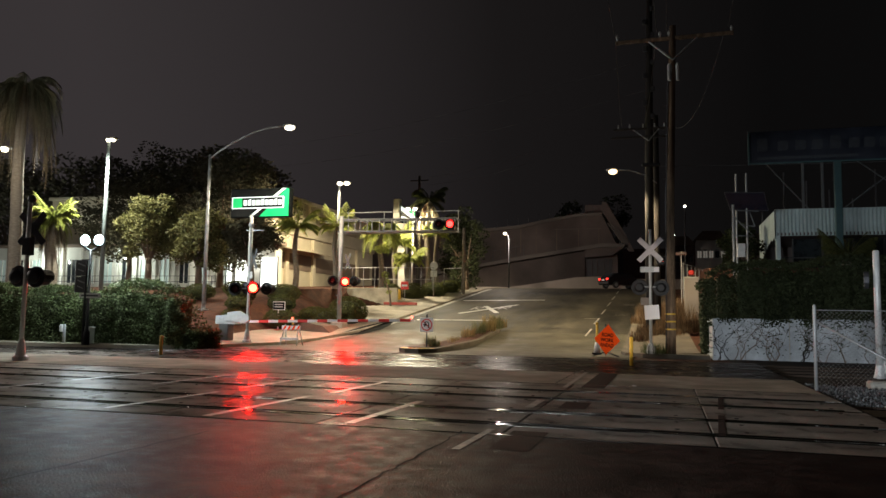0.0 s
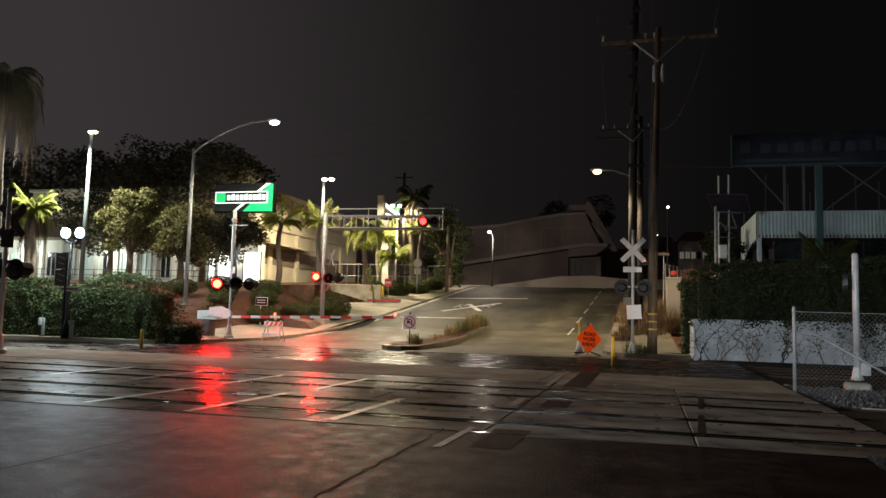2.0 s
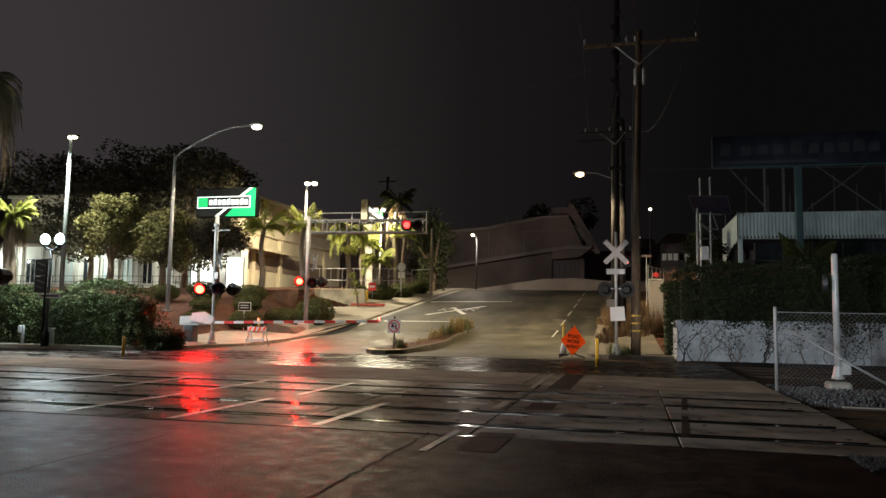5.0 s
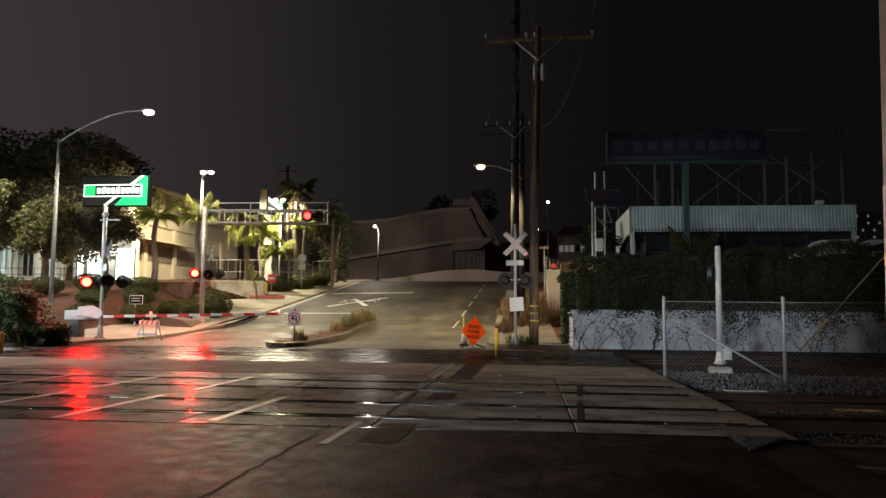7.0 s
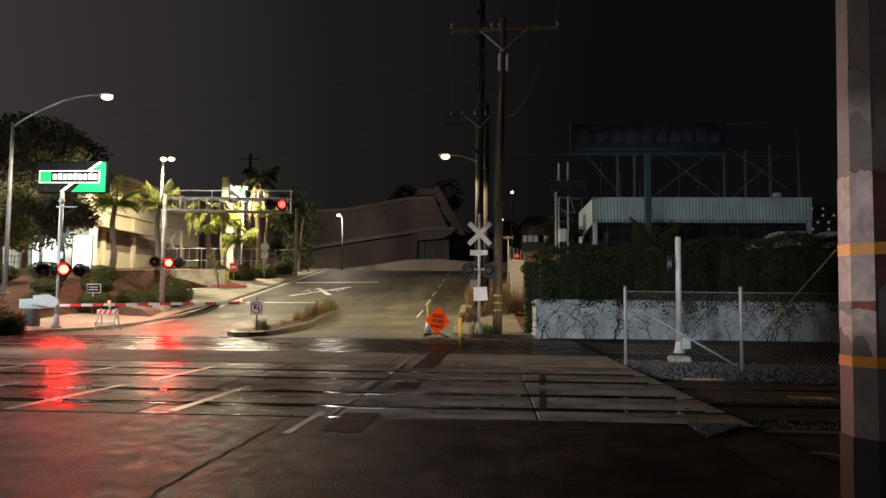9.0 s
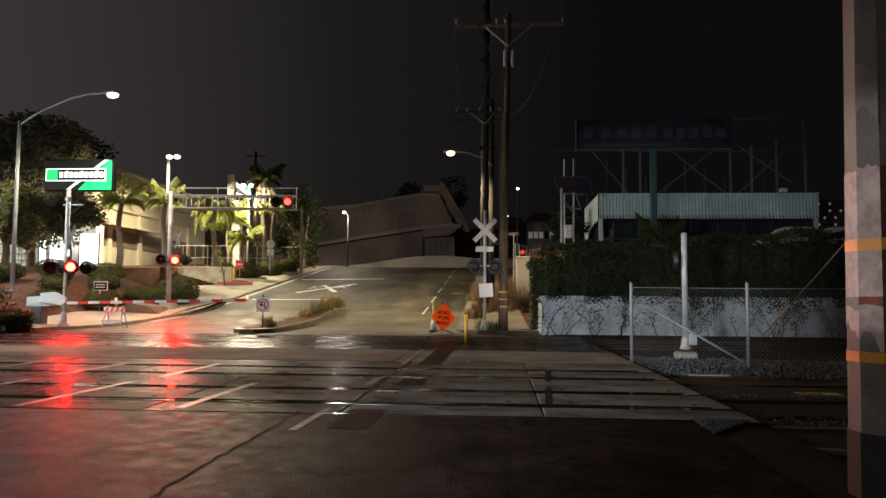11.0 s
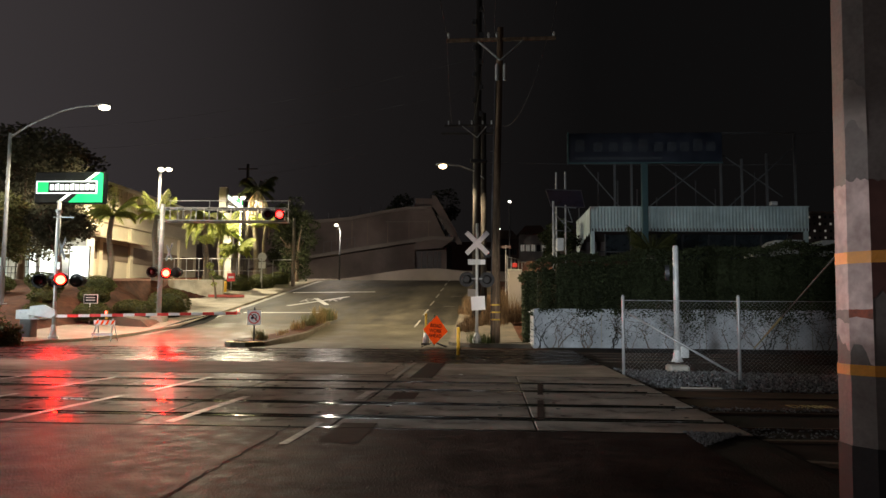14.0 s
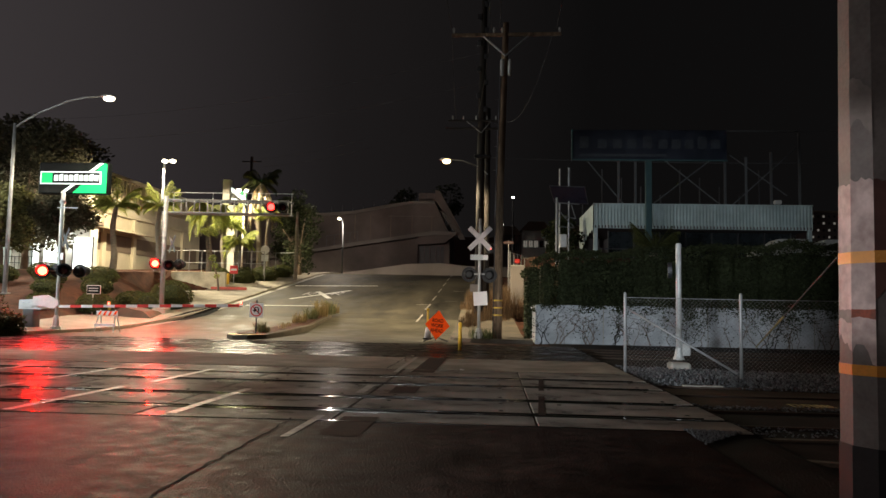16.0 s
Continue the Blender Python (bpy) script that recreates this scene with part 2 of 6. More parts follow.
POLEPAINT = mat("grey_pole_paint", (0.11, 0.105, 0.102), 0.6, 0.0, var=0.22, scale=5, fine=30, bump=0.1, stain=(0.07, 0.065, 0.062))
GUYSLEEVE = mat("dull_yellow_plastic", (0.30, 0.25, 0.08), 0.6, var=0.2, scale=4, bump=0)
# pale mottled tone stands for headlamp light falling on the pole
POLEPATCH = mat("pale_beam_tone", (0.44, 0.385, 0.375), 0.6, var=0.3, scale=3.5, fine=14, bump=0.1, stain=(0.30, 0.24, 0.23), spec=0.2, blotch=0.3, blotch_scale=2.0)
# brown tone darkens the pole's unlit facet and holds a street plate dim
PATCH_BROWN = mat("brown_dimming_tone", (0.085, 0.045, 0.040), 0.7, var=0.3, scale=3, fine=14, bump=0.1, spec=0.15)
PATCH_GREY = mat("grey_patch_tone", (0.20, 0.19, 0.18), 0.7, var=0.35, scale=4, fine=14, bump=0.1, spec=0.15)
OLD_RED = mat("faded_red_band", (0.24, 0.075, 0.05), 0.7, var=0.4, scale=9, stain=(0.14, 0.07, 0.055), spec=0.15)
POLEBAND = mat("orange_band", (0.60, 0.26, 0.02), 0.4, var=0.15, scale=6)
CARPAINT = mat("black_car_paint", (0.012, 0.012, 0.014), 0.2, 0.0, var=0.1, bump=0)
RUBBER = mat("tyre_rubber", (0.02, 0.02, 0.02), 0.8, var=0.1)
SOLAR = mat("solar_cell", (0.012, 0.014, 0.025), 0.15, var=0.2, bump=0)
LENS_OFF = mat("unlit_red_lens", (0.06, 0.006, 0.008), 0.2, var=0.1, bump=0)
LENS_RED = glow("lit_red_lens", (1.0, 0.00045, 0.0002), 2600)
LENS_REAR = glow("lit_rear_lens", (1.0, 0.012, 0.016), 750)
SIGNAL_RED = glow("lit_signal_lens", (1.0, 0.005, 0.004), 50)
ARM_RED = glow("lit_arm_lamp", (1.0, 0.08, 0.05), 10)
TAIL_DIM = glow("dim_red_lens", (1.0, 0.05, 0.03), 0.05)
TAIL_RED = glow("lit_tail_lamp", (1.0, 0.03, 0.02), 3.0)
LAMP_WHITE = glow("lit_lamp_white", (1.0, 0.90, 0.66), 6)
LAMP_COOL = glow("lit_globe", (0.72, 0.93, 1.0), 5)
LAMP_WARM = glow("lit_lamp_warm", (1.0, 0.72, 0.36), 4.5)
LAMP_SMALL = glow("lit_small_lamp", (1.0, 0.93, 0.8), 12)
SIGN_GREEN = glow("lit_sign_green", (0.0, 0.42, 0.11), 1.3)
SIGN_WHITE = glow("lit_sign_white", (0.86, 0.98, 0.95), 1.0)
SIGN_BLACK = mat("sign_black_face", (0.008, 0.010, 0.010), 0.4, var=0.1, bump=0, spec=0.08)
DOOR_LIT = glow("lit_doorway", (0.95, 1.0, 0.92), 2.2)
WINDOW_LIT = glow("lit_window", (0.70, 0.85, 0.80), 0.12)
FAR_LIT = glow("dim_far_window", (1.0, 0.92, 0.78), 0.09)
CITY = glow("far_window_light", (1.0, 0.85, 0.6), 0.45)


# ---- shape building ----
class Shape:
    def __init__(self):
        self.v, self.f = [], []

    def add(self, pts, faces):
        k = len(self.v)
        self.v += [tuple(p) for p in pts]
        self.f += [tuple(k + i for i in q) for q in faces]
        return self

    def box(self, c, s, bevel=0.0, m=None):
        """A box of centre c and size s with chamfered edges; m turns it about its centre."""
        h = [max(x / 2, 1e-4) for x in s]
        b = min(bevel, min(h) * 0.8)
        pts, idx = [], {}
        for sx in (-1, 1):
            for sy in (-1, 1):
                for sz in (-1, 1):
                    for ax in range(3 if b else 1):
                        p = [sx * h[0], sy * h[1], sz * h[2]]
                        if b:
                            for o in range(3):
                                if o != ax:
                                    p[o] -= (sx, sy, sz)[o] * b
                        idx[sx, sy, sz, ax] = len(pts)
                        pts.append(p)
        if not b:
            q = lambda *a: tuple(idx[x, y, z, 0] for x, y, z in a)
            faces = [q((-1, -1, -1), (-1, 1, -1), (1, 1, -1), (1, -1, -1)), q((-1, -1, 1), (1, -1, 1), (1, 1, 1), (-1, 1, 1)),
                     q((-1, -1, -1), (1, -1, -1), (1, -1, 1), (-1, -1, 1)), q((-1, 1, -1), (-1, 1, 1), (1, 1, 1), (1, 1, -1)),
                     q((-1, -1, -1), (-1, -1, 1), (-1, 1, 1), (-1, 1, -1)), q((1, -1, -1), (1, 1, -1), (1, 1, 1), (1, -1, 1))]
        else:
            faces = []
            for ax in range(3):
                a1, a2 = (ax + 1) % 3, (ax + 2) % 3
                for s0 in (-1, 1):
                    loop = []
                    for u, w in ((-1, -1), (1, -1), (1, 1), (-1, 1)):
                        k = [0, 0, 0]
                        k[ax], k[a1], k[a2] = s0, u, w
                        loop.append(idx[k[0], k[1], k[2], ax])
                    faces.append(tuple(loop if s0 > 0 else loop[::-1]))
                for u in (-1, 1):
                    for w in (-1, 1):
                        lo, hi = [0, 0, 0], [0, 0, 0]
                        lo[ax], hi[ax] = -1, 1
                        lo[a1] = hi[a1] = u
                        lo[a2] = hi[a2] = w
                        loop = [idx[(*lo, a1)], idx[(*hi, a1)], idx[(*hi, a2)], idx[(*lo, a2)]]
                        faces.append(tuple(loop[::-1] if u * w > 0 else loop))
            for sx in (-1, 1):
                for sy in (-1, 1):
                    for sz in (-1, 1):
                        t = (idx[sx, sy, sz, 0], idx[sx, sy, sz, 1], idx[sx, sy, sz, 2])
                        faces.append(t if sx * sy * sz > 0 else t[::-1])
        c = Vector(c)
        return self.add([c + (m @ Vector(p) if m else Vector(p)) for p in pts], faces)

    def tube(self, pts, radii, n=10, caps=True):
        pts = [Vector(p) for p in pts]
        if not isinstance(radii, (list, tuple)):
            radii = [radii] * len(pts)
        rings = []
        side = None
        for i, p in enumerate(pts):
            d = (pts[min(i + 1, len(pts) - 1)] - pts[max(i - 1, 0)]).normalized()
            if side is None or abs(side.dot(d)) > 0.98:
                side = d.cross(Vector((0, 0, 1)) if abs(d.z) < 0.9 else Vector((1, 0, 0))).normalized()
            side = (side - d * side.dot(d)).normalized()
            up = d.cross(side)
            rings.append([p + (side * math.cos(a) + up * math.sin(a)) * radii[i] for a in [2 * math.pi * j / n for j in range(n)]])
        flat = [q for r in rings for q in r]
        faces = [(i * n + j, i * n + (j + 1) % n, (i + 1) * n + (j + 1) % n, (i + 1) * n + j) for i in range(len(pts) - 1) for j in range(n)]
        if caps:
            faces += [tuple(range(n))[::-1], tuple((len(pts) - 1) * n + j for j in range(n))]
        return self.add(flat, faces)

    def ball(self, c, r, n=12, k=7, lo=-90, hi=90, m=None):
        """A ball, or a band of one between two latitudes; r is one radius or three."""
        r = r if isinstance(r, (list, tuple)) else (r, r, r)
        c = Vector(c)
        pts = []
        for i in range(k + 1):
            la = radians(lo + (hi - lo) * i / k)
            for j in range(n):
                lo_ = 2 * math.pi * j / n
                p = Vector((r[0] * math.cos(la) * math.cos(lo_), r[1] * math.cos(la) * math.sin(lo_), r[2] * math.sin(la)))
                pts.append(c + (m @ p if m else p))
        return self.add(pts, [(i * n + j, i * n + (j + 1) % n, (i + 1) * n + (j + 1) % n, (i + 1) * n + j) for i in range(k) for j in range(n)])

    def prism(self, outline, y0, y1):
        """An outline of (x, z) pushed from y0 to y1."""
        n = len(outline)
        pts = [(x, y0, z) for x, z in outline] + [(x, y1, z) for x, z in outline]
        return self.add(pts, [tuple(range(n)), tuple(range(2 * n - 1, n - 1, -1))] + [(i, i + n, (i + 1) % n + n, (i + 1) % n) for i in range(n)])

    def slab(self, outline, z0, z1):
        """An outline of (x, y) pushed from z0 to z1."""
        n = len(outline)
        pts = [(x, y, z0) for x, y in outline] + [(x, y, z1) for x, y in outline]
        return self.add(pts, [tuple(range(n))[::-1], tuple(range(n, 2 * n))] + [(i, (i + 1) % n, (i + 1) % n + n, i + n) for i in range(n)])


def mesh_of(name, shape, material, smooth=False):
    me = bpy.data.meshes.new(name)
    me.from_pydata(shape.v, [], shape.f)
    for m in material if isinstance(material, (list, tuple)) else (material,):
        me.materials.append(m)
    if smooth:
        me.polygons.foreach_set("use_smooth", [True] * len(me.polygons))
    me.update()
    return me


def part(name, shape, material, parent=None, label="", at=None, smooth=False, turn=None):
    """One mesh object, under its thing where one is given."""
    ob = new(name, mesh_of(name, shape, material, smooth))
    ob.parent = parent
    if at:
        ob.location = at
    if turn:
        ob.rotation_euler = [radians(a) for a in turn]
    return tagged(ob, label)


def thing(name, at, label, category, group="", turn=0):
    ob = new(name)
    ob.empty_display_size = 0.2
    ob.location, ob.rotation_euler = at, (0, 0, radians(turn))
    return tagged(ob, label, category, group)


def setting(name, shape, material, label="", smooth=False):
    return tagged(part(name, shape, material, None, label, smooth=smooth), kind="structure")


# ---- ground ----
def step(a, b, x):
    t = min(1, max(0, (x - a) / (b - a)))
    return t * t * (3 - 2 * t)


def slope(y):
    a = max(0, y - 33.0)
    z = 0.12 * (a * a / 12 if a < 6 else a - 3)
    b = max(0, y - 68.0)
    return z - 0.10 * (b * b / 24 if b < 12 else b - 6) if b < 60 else z - 0.10 * 54 - 0.02 * (b - 60)


def zg(x, y):
    s = slope(y)
    if x < -19:
        bank = float(np.interp(y, [27.5, 30, 37, 46, 60, 100], [0, 0.3, 1.65, 3.2, 3.9, 6]))
        cut = step(45.5, 48.0, y) * (1 - step(54.5, 54.9, y)) * step(-24.6, -23.4, x)
        s += (max(bank, s) - s) * step(-19.2, -24.0, x) * (1 - cut)
    if x > 1.5 and y > 31.0:
        high = float(np.interp(y, [31.0, 33, 50, 70], [1.3, 1.4, 4.8, 6.0]))
        s += (max(high, s) - s) * step(1.8, 2.6, x) * step(31.05, 31.4, y)
    elif x > 2.6 and y < 31.0:
        s -= 0.07 * step(2.9, 3.2, x)
    return s


def sheet(xs, ys, lift, hole=None):
    s = Shape()
    pts = [(x, y, zg(x, y) + lift) for y in ys for x in xs]
    n = len(xs)
    faces = [(j * n + i, j * n + i + 1, (j + 1) * n + i + 1, (j + 1) * n + i) for j in range(len(ys) - 1) for i in range(n - 1)
             if not (hole and hole((xs[i] + xs[i + 1]) / 2, (ys[j] + ys[j + 1]) / 2))]
    return s.add(pts, faces)


def spread(*stops):
    """Values from stop to stop: (start, step), ..., (end,)."""
    out = []
    for (a, d), b in zip(stops[:-1], stops[1:]):
        k = max(1, round((b[0] - a) / d))
        out += [a + (b[0] - a) * i / k for i in range(k)]
    return out + [stops[-1][0]]


GX = spread((-900, 150), (-150, 15), (-70, 2), (-26, 0.5), (-16, 1), (1.5, 0.1), (3.4, 0.5), (10, 2), (70, 15), (150, 150), (900,))
GY = spread((-300, 60), (-40, 5), (20, 1), (26, 0.5), (31.0, 0.1), (31.5, 0.5), (40, 1), (80, 4), (140, 20), (240, 120), (1200,))
setting("ground", sheet(GX, GY, -0.05), SOIL, "dark mulch and bare soil beside the tracks")
setting("road_hill", sheet(spread((-16.6, 1.2), (-1.9,)), spread((41.7, 0.5), (46, 1), (92,)), 0.004), HILL, "worn grey asphalt street climbing the hill")
setting("road_apron", sheet(spread((-18.5, 1.0), (-1.2,)), spread((28.4, 0.5), (41.7,)), 0.0), APRON, "pale concrete street apron before the tracks")
setting("road_cross_street", sheet(spread((16.0 - 60, 4), (2.2,)), spread((-30, 4), (8.95,)), 0.0), ASPHALT, "dark damp asphalt before the tracks")
setting("road_far_strip", sheet(spread((-60, 3), (2.9,)), spread((20.5, 1), (28.4,)), -0.004), ASPHALT_WET, "damp asphalt between the tracks and the kerb")
setting("road_slab", sheet(spread((-60, 3), (2.95,)), spread((16.6, 1), (20.5,)), -0.002), SLAB, "pale concrete slab beyond the tracks")
setting("ground_ballast", sheet(spread((2.2, 0.2), (3.4, 2), (70,)), spread((-30, 3), (31.0,)), -0.02), DIRT, "dark ballast dirt beside the crossing")


def strip(points, width, lift, high):
    """A kerb line with a pavement to its left: the line's points, the pavement's width at each."""
    s = Shape()
    rows = []
    for i, (x, y) in enumerate(points):
        a, b = Vector(points[max(i - 1, 0)]), Vector(points[min(i + 1, len(points) - 1)])
        d = (b - a).normalized()
        nrm = Vector((-d.y, d.x))
        w = width[i]
        z = slope(y)
        p = Vector((x, y))
        rows.append([(*(p + nrm * 0.0), z - 0.1), (*(p + nrm * 0.02), z + high), (*(p + nrm * w), zg(*(p + nrm * w)) * 0.5 + z * 0.5 + high + lift), (*(p + nrm * w), z - 0.3)])
    n = 4
    return s.add([q for r in rows for q in r], [(i * n + j, (i + 1) * n + j, (i + 1) * n + j + 1, i * n + j + 1) for i in range(len(rows) - 1) for j in range(3)])


LEFT_KERB = [(-70, 24.3), (-25.4, 24.8), (-20.5, 25.5), (-18.8, 26.2), (-18.0, 27.5), (-17.8, 29.5), (-17.6, 33), (-17.4, 36.8), (-16.6, 40), (-16.4, 45), (-16.4, 51), (-16.4, 57), (-16.4, 64), (-16.4, 72), (-16.4, 80), (-16.4, 92)]
setting("pavement_left", strip(LEFT_KERB, [2, 1.7, 1.6, 1.6, 1.8, 2.6, 3.6, 4.2, 4.0, 3.2, 3.0, 4.5, 4.0, 2.2, 2.2, 2.2], 0.0, 0.13), SIDEWALK, "pale concrete pavement with a raised kerb")
RIGHT_KERB = [(-1.9, 92), (-1.9, 80), (-1.9, 70), (-1.9, 60), (-1.9, 50), (-1.9, 42), (-1.9, 36), (-1.85, 33), (-1.6, 31.7), (-0.9, 31.0), (0.4, 30.8), (1.6, 30.8)]
setting("pavement_right", strip(RIGHT_KERB, [2.2, 2.2, 2.2, 2.4, 2.6, 3.0, 3.2, 3.2, 2.6, 2.0, 1.6, 1.4], 0.0, 0.12), OLDWALK, "concrete pavement climbing beside the street")
gutter = Shape()
for (xa, ya), (xb, yb) in zip(LEFT_KERB[7:13], LEFT_KERB[8:14]):
    for k in range(4):
        x0, y0, x1, y1 = [p + (q - p) * f for f in (k / 4, (k + 1) / 4) for p, q in ((xa, xb), (ya, yb))]
        gutter.add([(x0 + 0.02, y0, slope(y0) + 0.012), (x0 + 0.42, y0, slope(y0) + 0.012), (x1 + 0.42, y1, slope(y1) + 0.012), (x1 + 0.02, y1, slope(y1) + 0.012)], [(0, 1, 2, 3)])
setting("gutter", gutter, KERB, "pale concrete gutter along the kerb")
for i in range(30):
    y = 41.5 + i * 1.6
    tagged(part("pavement_joint", Shape().box((-17.75, y, slope(y) + 0.132), (2.5, 0.03, 0.012), 0, Matrix.Rotation(radians(6.8 if y > 39 else 0), 3, "X")), KERB, None, "scored joint in the concrete pavement"), kind="structure")
setting("driveway", sheet(spread((-23.4, 0.4), (-18.9,)), spread((47.9, 0.4), (54.6,)), 0.06), SIDEWALK, "pale concrete driveway before the planter wall")
tagged(part("kerb_red", Shape().box((-18.9, 53.6, 2.42), (2.6, 0.2, 0.2), 0.03), KERB_RED, None, "red painted kerb beside the driveway"), kind="structure")
far_land = Shape()
for i in range(60):
    a = radians(18 + 144 * i / 59)
    h = 22 + 9 * noise.noise((i * 0.21, 3, 1)) + 4 * noise.noise((i * 0.9, 7, 2))
    far_land.v += [(420 * math.cos(a), 420 * math.sin(a), -5), (420 * math.cos(a), 420 * math.sin(a), h)]
far_land.f = [(2 * i, 2 * i + 1, 2 * i + 3, 2 * i + 2) for i in range(59)]
setting("backdrop", far_land, LEAF_DARK, "dark wooded hills far behind the street")


def flat(outline, z=0.006):
    return Shape().add([(x, y, zg(x, y) + z) for x, y in outline], [tuple(range(len(outline)))])


def line(x0, y0, x1, y1, w, z=0.007, k=1):
    """A painted line on the ground, following the slope."""
    d = Vector((x1 - x0, y1 - y0)).normalized() * w / 2
    pts = []
    for i in range(k + 1):
        x, y = x0 + (x1 - x0) * i / k, y0 + (y1 - y0) * i / k
        pts += [(x - d.y, y + d.x, slope(y + d.x) + z), (x + d.y, y - d.x, slope(y - d.x) + z)]
    return Shape().add(pts, [(2 * i, 2 * i + 1, 2 * i + 3, 2 * i + 2) for i in range(k)])


def marking(name, shape, material, label):
    return tagged(part(name, shape, material, None, label), kind="structure")


for x0, y0, x1, y1, w, m in ((-3.9, 9.2, -3.86, 12.05, 0.13, PAINT), (-5.72, 12.7, -5.7, 15.4, 0.12, PAINT), (-2.11, 7.8, -2.08, 9.38, 0.09, PAINT_OLD),
                             (-1.99, 15.75, -2.03, 20.55, 0.1, PAINT_OLD), (-7.7, 9.3, -7.6, 12.0, 0.12, PAINT), (-9.5, 12.7, -9.5, 15.4, 0.12, PAINT_OLD),
                             (-11.4, 9.3, -11.4, 12.0, 0.12, PAINT_OLD), (-5.93, 9.1, -5.85, 11.9, 0.13, PAINT), (-7.62, 12.8, -7.57, 15.2, 0.12, PAINT_OLD), (-11.45, 12.8, -11.4, 15.3, 0.12, PAINT), (-2.05, 11.9, -2.05, 13.1, 0.14, PAINT_OLD)):
    marking("lane_mark", line(x0, y0, x1, y1, w, 0.007), m, "white painted lane mark across the tracks")
for i in range(7):
    y = 40.5 + i * 5.2
    marking("lane_mark", line(-4.05, y, -4.0, y + 2.9, 0.10, 0.03, 6), PAINT_OLD, "worn white dashed lane line on the hill")
marking("stop_line", line(-15.2, 46.3, -10.2, 46.6, 0.32, 0.03), PAINT, "white painted stop line")
marking("stop_line", line(-15.6, 59.4, -9.2, 60.4, 0.42, 0.03), PAINT, "white painted stop line")
marking("crossing_mark", line(-13.5, 50.2, -10.6, 56.4, 0.32, 0.03, 5), PAINT, "painted cross mark warning of the tracks")
marking("crossing_mark", line(-11.0, 50.8, -12.8, 55.2, 0.36, 0.032, 5), PAINT, "painted cross mark warning of the tracks")
for lx, ly in ((-13.3, 52.7), (-11.4, 53.2)):
    r_mark = tagged(new("letter_mark"), "worn painted letter R beside the cross mark", kind="structure")
    for x0, y0, x1, y1 in ((0, 0, 0.05, 2.1), (0.0, 2.0, 0.55, 1.9), (0.55, 1.95, 0.55, 1.1), (0.55, 1.1, 0.05, 1.0), (0.1, 1.0, 0.6, 0.0)):
        part("letter_stroke", line(lx + x0, ly + y0, lx + x1, ly + y1, 0.16, 0.03, 2), PAINT_OLD, r_mark)
for y in (43.4, 48.9, 61.5):
    marking("repair_seam", line(-9.0, y, -2.1, y + 0.25, 0.07, 0.012, 3), PATCH, "dark sealed seam across the hill street")
for x, y in ((-4.9, 48.4), (-3.2, 50.5), (-3.0, 57.2)):
    marking("paint_scuff", line(x, y, x + 0.8, y + 0.06, 0.1, 0.02), PAINT_OLD, "worn white paint scuff on the hill street")
for x0, x1, y0, y1 in ((-1.80, -1.37, 7.95, 9.36), (-1.68, -1.21, 15.85, 20.45), (-1.62, -1.2, 12.0, 13.0)):
    marking("asphalt_patch", flat([(x0, y0), (x1, y0), (x1, y1), (x0, y1)], 0.005), PATCH, "dark rectangular asphalt patch")
for x, y0, y1 in ((-2.37, 2.0, 9.1), (-5.12, 2.0, 7.95), (-2.3, 16.7, 20.5)):
    pts = [(x + 0.05 * noise.noise((x, i * 0.7, 0)) + random.uniform(-0.012, 0.012), y0 + (y1 - y0) * i / 40) for i in range(41)]
    s = Shape()
    for (a, b), (c, d) in zip(pts[:-1], pts[1:]):
        s.add([(a - 0.012, b, 0.006), (a + 0.012, b, 0.006), (c + 0.012, d, 0.006), (c - 0.012, d, 0.006)], [(0, 1, 2, 3)])
    marking("pavement_crack", s, GAP, "dark open joint in the road")

# tracks: rails set in concrete panels, a black near-flush bed for the flangeways between
RAILS = (9.95, 11.43, 13.46, 14.94)
tr = tagged(new("crossing_track"), "two embedded tracks with concrete crossing panels", kind="structure")
part("track_bed", Shape().box((-28.5, 12.8, -0.133), (63, 7.7, 0.24)), GAP, tr, "black near-flush bed standing for deep flangeways")
for y in RAILS:
    part("rail", Shape().box((-38.55, y, -0.0465), (82.9, 0.066, 0.09), 0.012), RAIL, tr, "polished steel rail head")
    part("rail", Shape().box((36.5, y, -0.1), (67.2, 0.066, 0.09), 0.012), RUST, tr, "rusted rail in the dirt")
far = tagged(new("far_track"), "older rails set in the damp street", kind="structure")
for y in (23.2, 24.63, 26.3, 27.73):
    part("rail", Shape().box((-43.5, y, -0.037), (93, 0.07, 0.09), 0.012), RAIL, far, "polished steel rail head")
    part("rail", Shape().box((36.5, y, -0.08), (67, 0.07, 0.09), 0.012), RUST, far, "rusted rail in the dirt")
    # groove painted as a flat strip, its dark inside given by colour
    part("flangeway", Shape().box((-29, y + 0.075, -0.036), (62, 0.08, 0.085)), GAP, far, "flat black strip standing for a flangeway groove")
strips = [(8.96, 9.83), (10.06, 11.31), (11.54, 13.34), (13.57, 14.82), (15.05, 16.58)]
for y0, y1 in strips:
    me = mesh_of("crossing_panel", Shape().box((0, 0, -0.05), (2.415, y1 - y0, 0.12), 0.012), PANEL)
    for i in range(17):
        ob = new("crossing_panel", me)
        ob.location, ob.parent = (1.75 - 2.43 * i, (y0 + y1) / 2, -0.012 + 0.004 * random.random()), tr
        ob.rotation_euler = (radians(random.uniform(-0.1, 0.1)), 0, 0)
for y0, y1 in strips:
    for y in (y0 + 0.012, y1 - 0.012):
        part("edge_strip", Shape().box((-18.0, y, -0.04), (41.4, 0.022, 0.095), 0.004), RAIL, tr, "steel edge of the concrete panels")
